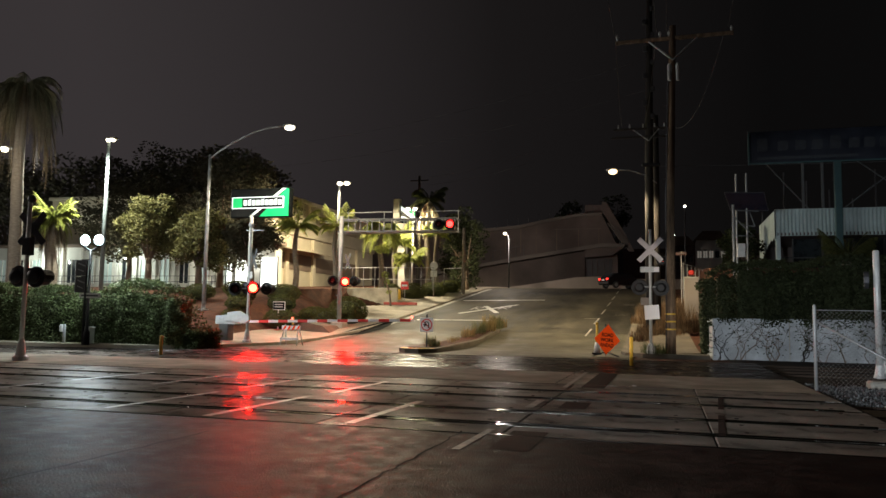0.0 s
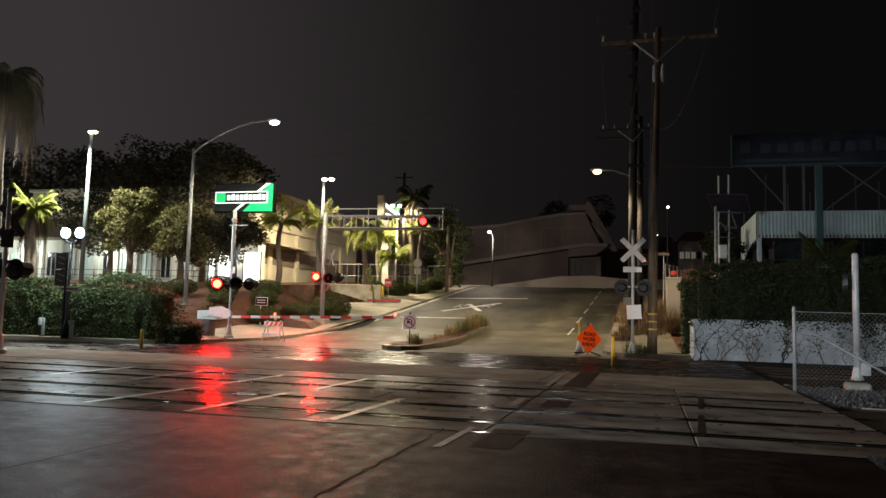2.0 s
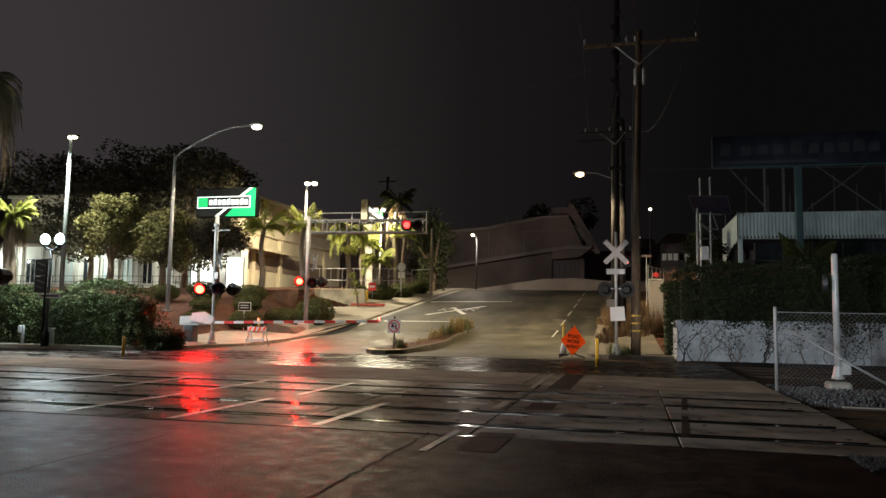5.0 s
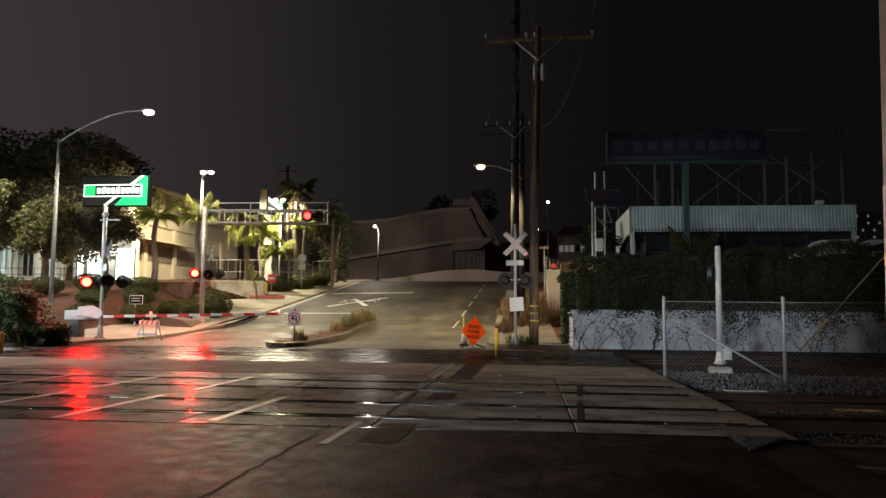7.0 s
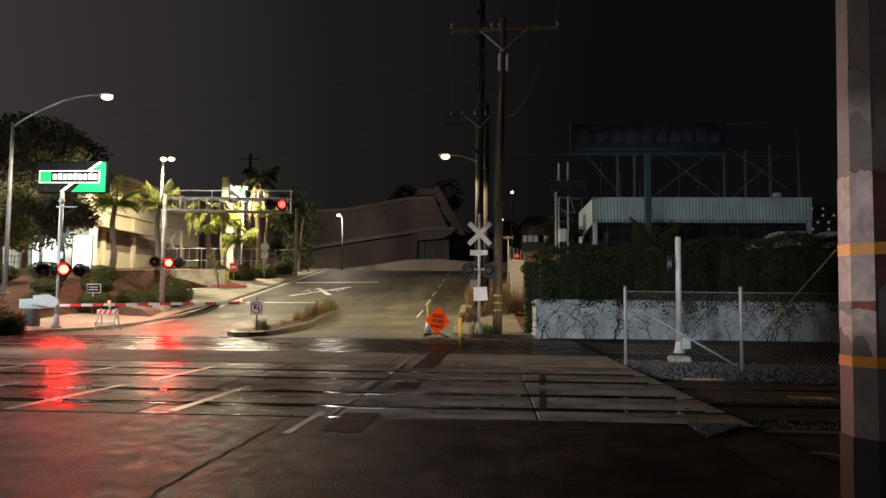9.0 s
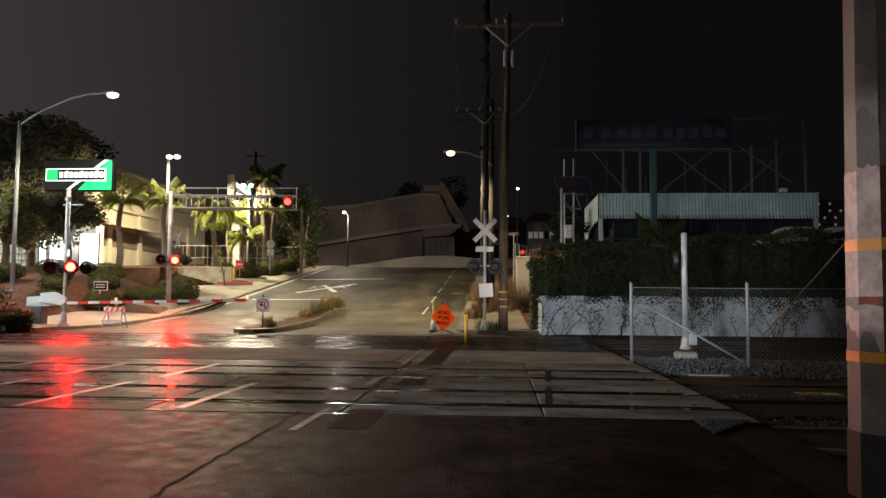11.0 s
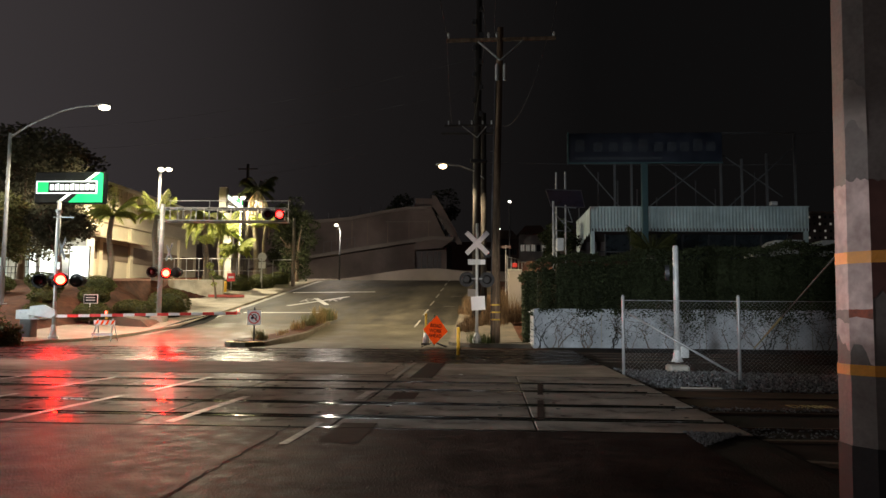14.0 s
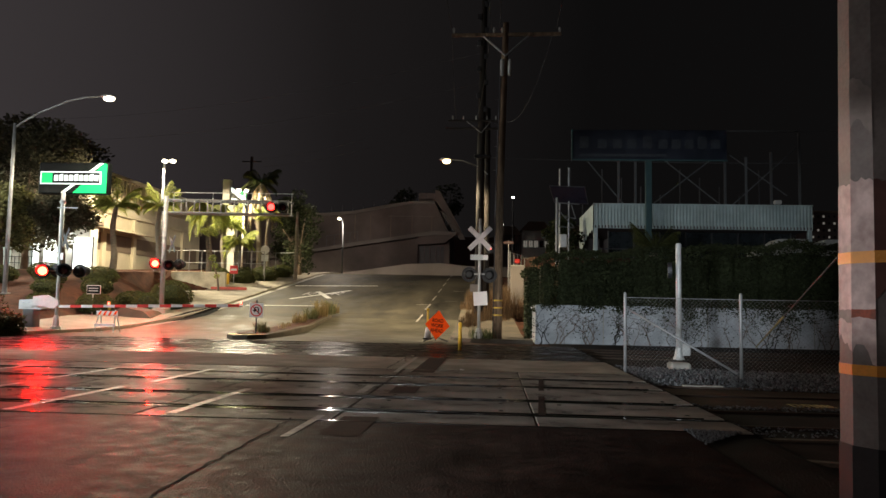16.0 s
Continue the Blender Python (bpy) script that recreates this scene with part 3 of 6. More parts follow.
bolt = mesh_of("bolt", Shape().tube([(0, 0, -0.01), (0, 0, 0.012)], 0.03, 8), GAP)
for y0, y1 in strips[1:4]:
    for i in range(8):
        for dx in (-0.8, 0.8):
            for yy in (y0 + 0.25, y1 - 0.25):
                ob = new("bolt", bolt)
                ob.location, ob.parent = (1.75 - 2.43 * i + dx, yy, -0.006), tr
for y0, y1 in ((9.9, 12.1), (12.9, 15.1)):
    part("panel_joint", line(0.04 + 0.06 * y0, y0, 0.04 + 0.06 * y1, y1, 0.09, 0.004), PATCH, tr, "dark filled joint between panels")

# the raised median with dry grass
isl = tagged(new("median_island"), "low concrete median island with dry grass", kind="structure")
OUT = [(-10.3, 29.2), (-9.9, 28.7), (-9.3, 28.6), (-8.85, 29.6), (-8.85, 33), (-8.95, 37.5), (-8.8, 41.5), (-9.0, 42.4), (-9.5, 42.2), (-10.3, 37.5), (-10.7, 33), (-10.6, 30.5)]
s = Shape()
n = len(OUT)
s.add([(x, y, slope(y) - 0.05) for x, y in OUT] + [(x, y, slope(y) + 0.16) for x, y in OUT], [tuple(range(n, 2 * n))] + [(i, (i + 1) % n, (i + 1) % n + n, i + n) for i in range(n)])
part("kerb", s, OLDWALK, isl, "worn concrete kerb")
cx, cy = sum(p[0] for p in OUT) / n, sum(p[1] for p in OUT) / n
part("soil", Shape().add([(cx + (x - cx) * 0.72, cy + (y - cy) * 0.93, slope(y) + 0.168) for x, y in OUT], [tuple(range(n))]), SOIL, isl, "dry soil")
part("yellow_nose", Shape().add([(-10.28, 29.22, 0.168), (-9.9, 28.72, 0.168), (-9.31, 28.62, 0.168), (-8.88, 29.6, 0.168), (-10.45, 30.0, 0.168)], [(0, 1, 2, 3, 4)]), PAINT_YELLOW, isl, "yellow painted nose")


# ---- plants ----
def leaf(s, p, size, rng, droop=0.0):
    a = rng.uniform(0, 6.28)
    d = Vector((math.cos(a), math.sin(a), rng.uniform(-0.7, 0.7) - droop)).normalized()
    e = d.cross(Vector((rng.uniform(-1, 1), rng.uniform(-1, 1), rng.uniform(-1, 1)))).normalized()
    p = Vector(p)
    s.add([p, p + d * size * 0.5 + e * size * 0.3, p + d * size, p + d * size * 0.5 - e * size * 0.3], [(0, 1, 2, 3)])


def crown(clumps, count, size, seed):
    """Leaves on the shells of many clumps (x, y, z, r), with gaps between."""
    rng = random.Random(seed)
    s = Shape()
    tot = sum(c[3] ** 2 for c in clumps)
    for x, y, z, r in clumps:
        for _ in range(int(count * r * r / tot)):
            v = Vector((rng.gauss(0, 1), rng.gauss(0, 1), rng.gauss(0, 1))).normalized() * r * rng.uniform(0.72, 1.05)
            leaf(s, (x + v.x, y + v.y, z + v.z * 0.85), size * rng.uniform(0.6, 1.3), rng)
    return s


def tree(name, at, base, height, clumps, count, size, seed, material, label, bark=BARK, r=0.22):
    rng = random.Random(seed)
    t = thing(name, (at[0], at[1], base), label, "tree")
    s = Shape()
    top = Vector((0, 0, height * 0.45))
    s.tube([(0, 0, -0.2), (0.05, 0, height * 0.25), top], [r * 1.25, r, r * 0.8], 9)
    for x, y, z, cr in clumps[:8]:
        e = Vector((x, y, z))
        s.tube([top * 0.8, top.lerp(e, 0.5) + Vector((0, 0, 0.15)), e], [r * 0.55, r * 0.35, r * 0.1], 6)
    part("trunk", s, bark, t, smooth=True)
    part("crown", crown(clumps, count, size, seed), material, t)
    return t


def round_tree(at, base, width, low, high, seed, material, label, count=9000, size=0.24):
    rng = random.Random(seed)
    cl = []
    h = (high - low)
    for i in range(38):
        a, q = rng.uniform(0, 6.28), rng.uniform(0.1, 1) ** 0.5
        zz = low + h * rng.uniform(0.08, 0.92)
        k = math.sin(math.pi * min(0.97, max(0.12, (zz - low) / h))) ** 0.5
        cl.append((math.cos(a) * q * width * k * 0.85, math.sin(a) * q * width * k * 0.7, zz - base, width * rng.uniform(0.22, 0.36)))
    return tree("tree", at, base, low - base + h * 0.6, cl, count, size, seed, material, label)


round_tree((-35.2, 46), 3.2, 2.5, 5.3, 9.6, 1, LEAF, "round-crowned evergreen street tree lit from the lot")
round_tree((-30.8, 45.6), 3.1, 2.4, 4.6, 8.5, 2, LEAF, "round-crowned evergreen street tree lit from the lot")
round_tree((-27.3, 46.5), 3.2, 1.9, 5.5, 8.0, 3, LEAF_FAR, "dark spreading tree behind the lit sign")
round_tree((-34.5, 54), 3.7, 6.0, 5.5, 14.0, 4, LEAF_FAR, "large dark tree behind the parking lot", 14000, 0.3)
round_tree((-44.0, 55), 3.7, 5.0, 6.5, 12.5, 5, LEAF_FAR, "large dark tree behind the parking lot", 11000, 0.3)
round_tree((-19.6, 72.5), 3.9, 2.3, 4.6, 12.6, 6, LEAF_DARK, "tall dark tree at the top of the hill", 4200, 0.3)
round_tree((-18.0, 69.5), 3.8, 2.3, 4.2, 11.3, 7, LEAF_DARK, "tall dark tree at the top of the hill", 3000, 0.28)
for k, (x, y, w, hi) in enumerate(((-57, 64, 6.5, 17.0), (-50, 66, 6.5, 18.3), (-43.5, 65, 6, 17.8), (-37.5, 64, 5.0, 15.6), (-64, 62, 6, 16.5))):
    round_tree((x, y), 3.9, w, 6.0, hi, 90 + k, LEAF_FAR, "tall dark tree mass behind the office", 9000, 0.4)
round_tree((-6.5, 104), 6.0, 2.4, 13.5, 18.2, 8, LEAF_DARK, "dark tree behind the hilltop building", 1500, 0.35)
round_tree((-12.5, 104), 6.0, 2.0, 14.0, 17.6, 9, LEAF_DARK, "dark tree behind the hilltop building", 1200, 0.35)
round_tree((5.4, 60), 5.0, 1.7, 5.0, 8.6, 10, LEAF_DARK, "dark tree beside the hill street", 2400, 0.3)


def palm(at, base, height, fronds, length, seed, label, droop=1.0, r=0.2, skirt=0, green=FROND, leaflets=60, wide=0.36, ragged=0.75):
    rng = random.Random(seed)
    t = thing("palm_tree", (at[0], at[1], base), label, "palm tree")
    pts = [(0.1 * math.sin(i * 0.7), 0, height * i / 10 - (0.2 if i == 0 else 0)) for i in range(11)]
    part("trunk", Shape().tube(pts, [r * (1.25 - 0.4 * i / 10) * (1 + 0.06 * (i % 2)) for i in range(11)], 10), PALMBARK, t, smooth=True)
    top = Vector(pts[-1])

    def frond(s, a, lift, ln, dr):
        d = Vector((math.cos(a), math.sin(a), 0))
        line_ = []
        for i in range(9):
            q = i / 8
            line_.append(top + d * ln * (q - 0.25 * q * q * dr) + Vector((0, 0, ln * (lift * q - 0.75 * dr * q * q))))
        s.tube(line_, [0.03 * (1 - 0.8 * i / 8) for i in range(9)], 4, False)
        side = d.cross(Vector((0, 0, 1)))
        for i in range(leaflets):
            q = 0.15 + 0.85 * i / leaflets
            k = min(7, int(q * 8))
            p = line_[k].lerp(line_[k + 1], q * 8 - k)
            w = ln * wide * math.sin(math.pi * (0.12 + 0.85 * q)) * rng.uniform(0.8, 1.1)
            for sg in (-1, 1):
                e = p + (side * sg * 0.7 + d * 0.45 + Vector((0, 0, -0.55 * dr))) * w
                b = d * 0.022
                s.add([p - b, p + b, e], [(0, 1, 2)])

    s = Shape()
    for i in range(fronds):
        frond(s, 2 * math.pi * (i * 0.618) + rng.uniform(-0.2, 0.2), rng.uniform(0.3, 1.5) if droop < 1.3 else rng.uniform(0, 0.8), length * rng.uniform(ragged, 1.1), droop * rng.uniform(ragged, 2 - ragged))
    part("crown", s, green, t)
    if skirt:
        s = Shape()
        for i in range(skirt):
            frond(s, 2 * math.pi * i / skirt + rng.uniform(-0.2, 0.2), rng.uniform(-0.7, 0.2), length * rng.uniform(0.4, 0.95), rng.uniform(1.3, 2.4))
        part("dead_fronds", s, FROND_DRY, t, "hanging dry fronds")
    return t


palm((-36.9, 36), 1.4, 13.6, 66, 3.3, 11, "tall fan palm with hanging dry fronds beside the lot", 1.4, 0.31, 90, FROND_DARK, 40, 0.24, 0.5)
palm((-41.3, 43.5), 2.9, 5.0, 64, 2.2, 12, "short yellow-green palm lit by the lot lamps", 1.25, 0.36, 20, FROND, 60, 0.24, 0.55)
palm((-24.7, 48), 3.3, 4.2, 28, 2.2, 13, "slender feather palm lit from behind the sign", 0.85, 0.17)
palm((-24.4, 54), 3.7, 4.6, 22, 2.2, 14, "feather palm before the beige building", 1.0, 0.2)
palm((-21.6, 56.5), 3.2, 5.4, 22, 2.6, 15, "palm with long drooping lit fronds", 1.35, 0.18)
palm((-21.9, 60.5), 3.4, 4.2, 26, 2.3, 16, "feather palm lit yellow-green beside the pylon sign", 0.9, 0.18)
palm((-20.4, 59.5), 3.2, 2.9, 26, 2.0, 17, "low feather palm lit yellow-green beside the pylon sign", 1.2, 0.18)
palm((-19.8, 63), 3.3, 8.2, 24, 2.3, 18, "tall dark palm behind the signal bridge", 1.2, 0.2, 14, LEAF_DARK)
palm((-18.9, 62.5), 3.3, 5.2, 20, 1.8, 19, "feather palm behind the signal bridge", 1.0, 0.13)
palm((6.8, 33.0), 1.6, 2.35, 40, 1.25, 20, "low dark fan palm growing out of the hedge", 0.75, 0.2, 0, SHRUB, 30, 0.5)

topi = thing("topiary_tree", (-20.3, 53, zg(-20.3, 53)), "thin bent ornamental tree with clipped leaf balls", "tree")
part("trunk", Shape().tube([(0.9, 0, -0.1), (0.75, 0, 1.2), (0.3, 0, 2.3), (0.1, 0, 4.2)], [0.08, 0.07, 0.05, 0.04], 7), BARK, topi)
part("crown", crown([(0.05, 0, 4.4, 0.42), (-0.25, 0, 4.4, 0.3), (0.35, 0, 4.3, 0.3), (0.35, 0, 2.5, 0.26), (0.55, 0, 2.0, 0.22), (0.7, 0, 1.2, 0.2)], 1500, 0.11, 30), FROND, topi)


def hedge(name, xs, y0, y1, top, seed, count, material, label, size=0.14, low=0.0, overhang=0.0):
    """A clipped hedge along x: solid dark filler inside, leaves over its front, top and back."""
    rng = random.Random(seed)
    t = thing(name, (xs[0], y0, 0), label, "hedge")
    core, s = Shape(), Shape()
    for i in range(14):
        x = xs[0] + (xs[1] - xs[0]) * (i + 0.5) / 14
        h = top(x) - low
        k = 0.98 if 0 < i < 13 else 0.5
        core.box((x - xs[0], (y1 - y0) / 2 + 0.05, low + h * 0.44), ((xs[1] - xs[0]) / 14 * k, (y1 - y0) * 0.6, h * 0.86), 0.15)
    for _ in range(count):
        x = rng.uniform(xs[0] - 0.1, xs[1] + 0.1)
        h = top(x)
        bulge = 0.22 * noise.noise((x * 0.9, h, seed)) + 0.12 * noise.noise((x * 2.7, seed, 1))
        if rng.random() < 0.12 and xs[1] < 0:
            x, y, z = xs[1] + rng.uniform(-0.5, 0.15), rng.uniform(y0, y1), low + top(xs[1] - 0.3) * rng.random()
        elif rng.random() < 0.7:
            z = low + (h - low) * rng.random() ** 0.85
            y = y0 + bulge + 0.15 * noise.noise((x * 2, z * 2, 4)) + 0.35 * step(h - 0.6, h, z) + rng.uniform(-0.08, 0.06)
        else:
            z, y = h + bulge + rng.uniform(-0.12, 0.1), rng.uniform(y0 + 0.2, y1)
        leaf(s, (x - xs[0], y - y0, z), size * rng.uniform(0.6, 1.3), rng, 0.3)
    # added solid boxes; their dark colour stands for the depth between leaves
    part("twig_core", core, LEAF_DARK, t, "solid dark filler behind the leaves")
    part("leaves", s, material, t)
    return t


hedge("hedge", (-32.0, -17.8), 26.3, 28.0, lambda x: 0.15 + 2.25 * (1 - step(-19.4, -17.8, x) * 0.8) + 0.3 * noise.noise((x * 0.5, 0, 5)), 21, 40000, HEDGE, "tall dense green hedge along the pavement", 0.105)
# dark leaf tone keeps this hedge dim although the wall beam reaches it
hedge("hedge", (1.7, 16.0), 31.45, 33.4, lambda x: 3.55 + 0.05 * x + 0.2 * noise.noise((x * 0.7, 0, 6)) - 0.4 * (1 - step(1.4, 2.2, x)), 22, 24000, LEAF_DARK, "tall overgrown hedge above the painted wall, leaves toned dark for weak light", 0.12, 1.25)


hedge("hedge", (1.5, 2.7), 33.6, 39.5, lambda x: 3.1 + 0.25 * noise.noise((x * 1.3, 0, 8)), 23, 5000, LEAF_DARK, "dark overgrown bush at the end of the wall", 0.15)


def shrub(at, r, h, seed, material=SHRUB, label="clipped rounded shrub in the mulch bed"):
    t = thing("shrub", (*at, zg(*at)), label, "shrub", "shrubs on the bank")
    # added solid ball, dark in colour for the inside of the shrub
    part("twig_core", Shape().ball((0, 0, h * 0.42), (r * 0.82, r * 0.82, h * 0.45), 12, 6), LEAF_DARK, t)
    rng = random.Random(seed)
    s = Shape()
    for _ in range(int(1700 * r * (r + h))):
        v = Vector((rng.gauss(0, 1), rng.gauss(0, 1), rng.gauss(0, 1))).normalized() * rng.uniform(0.9, 1.06)
        if v.z > -0.75:
            leaf(s, (v.x * r, v.y * r, max(0.02, h * 0.5 + v.z * h * 0.5)), 0.095 * rng.uniform(0.6, 1.2), rng)
    part("leaves", s, material, t)


for i, (x, y, r, h) in enumerate(((-22.6, 42.5, 1.0, 1.0), (-21.9, 41, 0.8, 0.9), (-20.3, 42, 0.9, 0.9), (-21.2, 39.5, 0.7, 0.7), (-20.6, 38.5, 0.9, 1.0), (-19.2, 41.5, 0.8, 1.1),
                                  (-18.6, 43.2, 1.15, 1.6), (-24.0, 40, 0.8, 0.8), (-23.0, 38, 0.7, 0.7), (-25.5, 42, 0.9, 0.9), (-19.7, 59, 1.1, 1.3), (-18.9, 62, 1.1, 1.2), (-18.6, 66, 1.0, 1.1),
                                  (-21.5, 58, 0.9, 0.9), (-27.2, 40.5, 0.9, 0.9), (-22.2, 36.2, 0.6, 0.6))):
    shrub((x, y), r * 1.0, h * 1.08, 40 + i)


BRUSH = mat("brown_brush", (0.125, 0.078, 0.042), 0.85, var=0.35, scale=3, fine=8, bump=0, island=0.5, spec=0.1)
WEED = mat("grey_green_weed", (0.16, 0.16, 0.075), 0.8, var=0.3, scale=3, fine=8, bump=0, island=0.4, spec=0.15)


def grass_clump(name, at, r, h, count, seed, label, material=GRASS):
    rng = random.Random(seed)
    s = Shape()
    for _ in range(count):
        a, q = rng.uniform(0, 6.28), r * rng.random() ** 0.5
        x, y = at[0] + math.cos(a) * q, at[1] + math.sin(a) * q * 1.6
        z = zg(x, y) + at[2]
        hh, b = h * rng.uniform(0.4, 1.1), rng.uniform(0, 6.28)
        lean = Vector((math.cos(b), math.sin(b), 0)) * hh * rng.uniform(0.1, 0.55)
        w = Vector((-math.sin(b), math.cos(b), 0)) * 0.011
        p = Vector((x, y, z - 0.03))
        m = p + lean * 0.35 + Vector((0, 0, hh * 0.65))
        s.add([p - w, p + w, m + w * 0.7, p + lean + Vector((0, 0, hh)), m - w * 0.7], [(0, 1, 2, 4), (4, 2, 3)])
    ob = part(name, s, material, None, label)
    return tagged(ob, label, "grass", kind="stuff")


for i, (x, y, r, h, c, m) in enumerate(((-9.75, 38.2, 0.35, 0.6, 160, GRASS), (-9.5, 39.6, 0.4, 0.75, 240, WEED), (-9.3, 40.8, 0.4, 0.95, 260, GRASS), (-9.1, 41.9, 0.4, 0.8, 240, WEED), (-8.9, 42.6, 0.3, 0.6, 120, GRASS),
                                     (-9.9, 36.0, 0.3, 0.35, 70, GRASS), (-9.9, 32.2, 0.22, 0.5, 170, WEED), (-9.35, 30.9, 0.2, 0.38, 150, WEED), (-9.6, 31.6, 0.3, 0.3, 80, GRASS), (-9.5, 34.2, 0.2, 0.35, 50, GRASS))):
    grass_clump("dry_grass", (x, y, 0.16), r, h, c, 60 + i, "sparse dry yellow-green grass on the median island", m)
for i, (x, y, r, h, c) in enumerate(((-1.25, 38.5, 0.4, 0.9, 260), (-0.9, 41, 0.5, 1.0, 380), (-0.3, 44, 0.8, 1.4, 520), (0.5, 46, 0.9, 1.9, 700), (1.1, 43, 0.6, 1.6, 420), (1.3, 46, 0.9, 2.2, 700), (0.2, 41.5, 0.6, 0.8, 300), (-1.4, 46, 0.5, 0.9, 300), (-0.9, 50, 0.8, 1.3, 500), (0.9, 50, 0.9, 1.9, 600))):
    grass_clump("dry_weeds", (x, y, 0.1), r * 1.25, h * 0.66, int(c * 1.3), 70 + i, "tall dry brown weeds beside the pavement", BRUSH)
grass_clump("weeds", (-0.4, 31.7, 0.1), 0.6, 0.5, 300, 80, "low dark weeds at the foot of the signal", HEDGE)

for x, y in ((-2.22, 19.44), (-2.2, 21.2), (-0.66, 16.84)):
    mk = thing("lane_marker", (x, y, 0.0), "small round white raised lane marker on the road", "road marker", "raised lane markers")
    part("dome", Shape().ball((0, 0, 0.0), (0.05, 0.05, 0.018), 12, 6), PAINT_OLD, mk, smooth=True)
FLASH = []


def flasher(parent, at, phase, face=1, r=0.30, label="", ball=0.19, lit=None, aim=0):
    """A crossing flasher: black disc, hood and cup with a ball lens, lit on one half, that turns in the cup. phase 1 or 0, None: never lit."""
    x = y = z = 0.0
    f = Shape()
    f.tube([(x, y + 0.02 * face, z), (x, y + 0.06 * face, z)], r, 28)
    f.tube([(x, y + 0.06 * face, z), (x, y + 0.24 * face, z)], [0.19, 0.13], 16)
    body = part("flasher", f, BLACK, parent, label or "black disc flasher with a hood", at=at, turn=(0, 0, aim))
    hood = Shape()
    n = 14
    pts = []
    for i in range(n + 1):
        a = radians(-84 + 348 * i / n)
        for d, rr in ((0.02, 0.236), (-0.40 if 2 < i < n - 2 else -0.32, 0.232)):
            pts.append((x + rr * math.cos(a), y + d * face, z + rr * math.sin(a)))
    hood.add(pts, [(2 * i, 2 * i + 1, 2 * i + 3, 2 * i + 2) for i in range(n)])
    part("hood", hood, BLACK, body, "black visor")
    if phase is None:
        part("lens", Shape().tube([(x, y + 0.02 * face, z), (x, y - 0.02 * face, z)], 0.15, 20), LENS_OFF, body, "unlit dark lens")
        return
    lens = part("lens", Shape().ball((0, 0, 0), ball, 24, 12, m=Matrix.Rotation(radians(90), 3, "X")), [LENS_OFF, lit or LENS_RED], body, "red signal lens")
    for p in lens.data.polygons:
        p.material_index = 1 if p.center.y * face < 0.01 else 0
        p.use_smooth = True
    cup = Shape().ball((x, y - 0.07 * face, z), ball + 0.006, 20, 7, -26, 90, Matrix.Rotation(radians(-90 * face), 3, "X"))
    part("cup", cup, BLACK, body, "black lamp cup")
    lens.location = (x, y - 0.07 * face, z)
    FLASH.append((lens, (x, y - 0.07 * face, z), phase))


def crossbuck(parent, at, face=1, material=WHITE, turn=0, size=1.22):
    x, y, z = at
    for a in (45, -45):
        m = Matrix.Rotation(radians(turn), 3, "Z") @ Matrix.Rotation(radians(a), 3, "Y")
        part("crossbuck_blade", Shape().box((x, y + (0.006 if a > 0 else -0.006), z), (size, 0.01, 0.2), 0.004, m), material, parent, "white blade in a dimmed tone")


def mast(parent, h, r=0.065, base=0.35, material=ALU):
    part("mast", Shape().tube([(0, 0, 0), (0, 0, h)], r, 14), material, parent, smooth=True)
    part("mast_base", Shape().tube([(0, 0, 0), (0, 0, 0.1), (0, 0, 0.16), (0, 0, base + 0.15), (0, 0, base + 0.25)], [0.21, 0.21, 0.14, 0.10, 0.07], 12), GREYBOX, parent, "cast grey base")


# crossing gate with a striped arm
gate = thing("crossing_gate", (-18.2, 30.9, 0.13), "railway crossing gate with flashing red lamps and lowered striped arm", "crossing gate")
mast(gate, 5.3)
flasher(gate, (-0.62, -0.15, 2.42), 0, aim=29)
flasher(gate, (0.30, -0.15, 2.46), 1, aim=29)
flasher(gate, (0.78, 0.25, 2.46), 0, -1, 0.29, lit=LENS_REAR)
flasher(gate, (-0.2, 0.25, 2.46), 1, -1, 0.29, lit=LENS_REAR)
part("crossarm", Shape().box((-0.1, -0.05, 2.44), (1.3, 0.06, 0.06), 0.01), GALV, gate)
# white blades in dull steel colour, their weak light painted in
crossbuck(gate, (0.25, -0.09, 3.75), turn=-42, material=DULL)
part("bell", Shape().ball((0, 0, 5.35), 0.13, 12, 6), GREYBOX, gate, "grey bell at the top", smooth=True)
part("sign_plate", Shape().box((0.12, -0.1, 3.05), (0.5, 0.01, 0.3), 0.003, Matrix.Rotation(radians(-40), 3, "Z")), WHITE, gate, "small white track count plate")
part("bracket_bar", Shape().box((0.25, -0.05, 5.1), (0.9, 0.05, 0.05), 0.01), GALV, gate)
part("gate_pedestal", Shape().box((-1.3, 0.35, 0.42), (0.5, 0.5, 0.84), 0.04), DULL, gate, "dull grey gate machine pedestal")
machine = part("gate_machine", Shape().prism([(-1.72, 0.82), (-0.72, 0.82), (-0.5, 0.95), (-0.5, 1.12), (-0.78, 1.26), (-1.72, 1.2)], 0.1, 0.62), GREYBOX, gate, "pale grey gate machine housing")
part("housing_door", Shape().box((-1.25, 0.09, 1.0), (0.7, 0.02, 0.24), 0.01), GREYBOX, machine, "bolted side door")
for x in (-1.5, -1.25, -1.0):
    part("door_bolt", Shape().tube([(x, 0.085, 1.09), (x, 0.06, 1.09)], 0.022, 8), GALV, machine)
for x in (-0.9, -0.62):
    part("weight_arm", Shape().box((x, 0.02, 1.14), (0.09, 0.05, 0.62), 0.01, Matrix.Rotation(radians(58), 3, "Y")), GREYBOX, gate, "slanting counterweight arm")
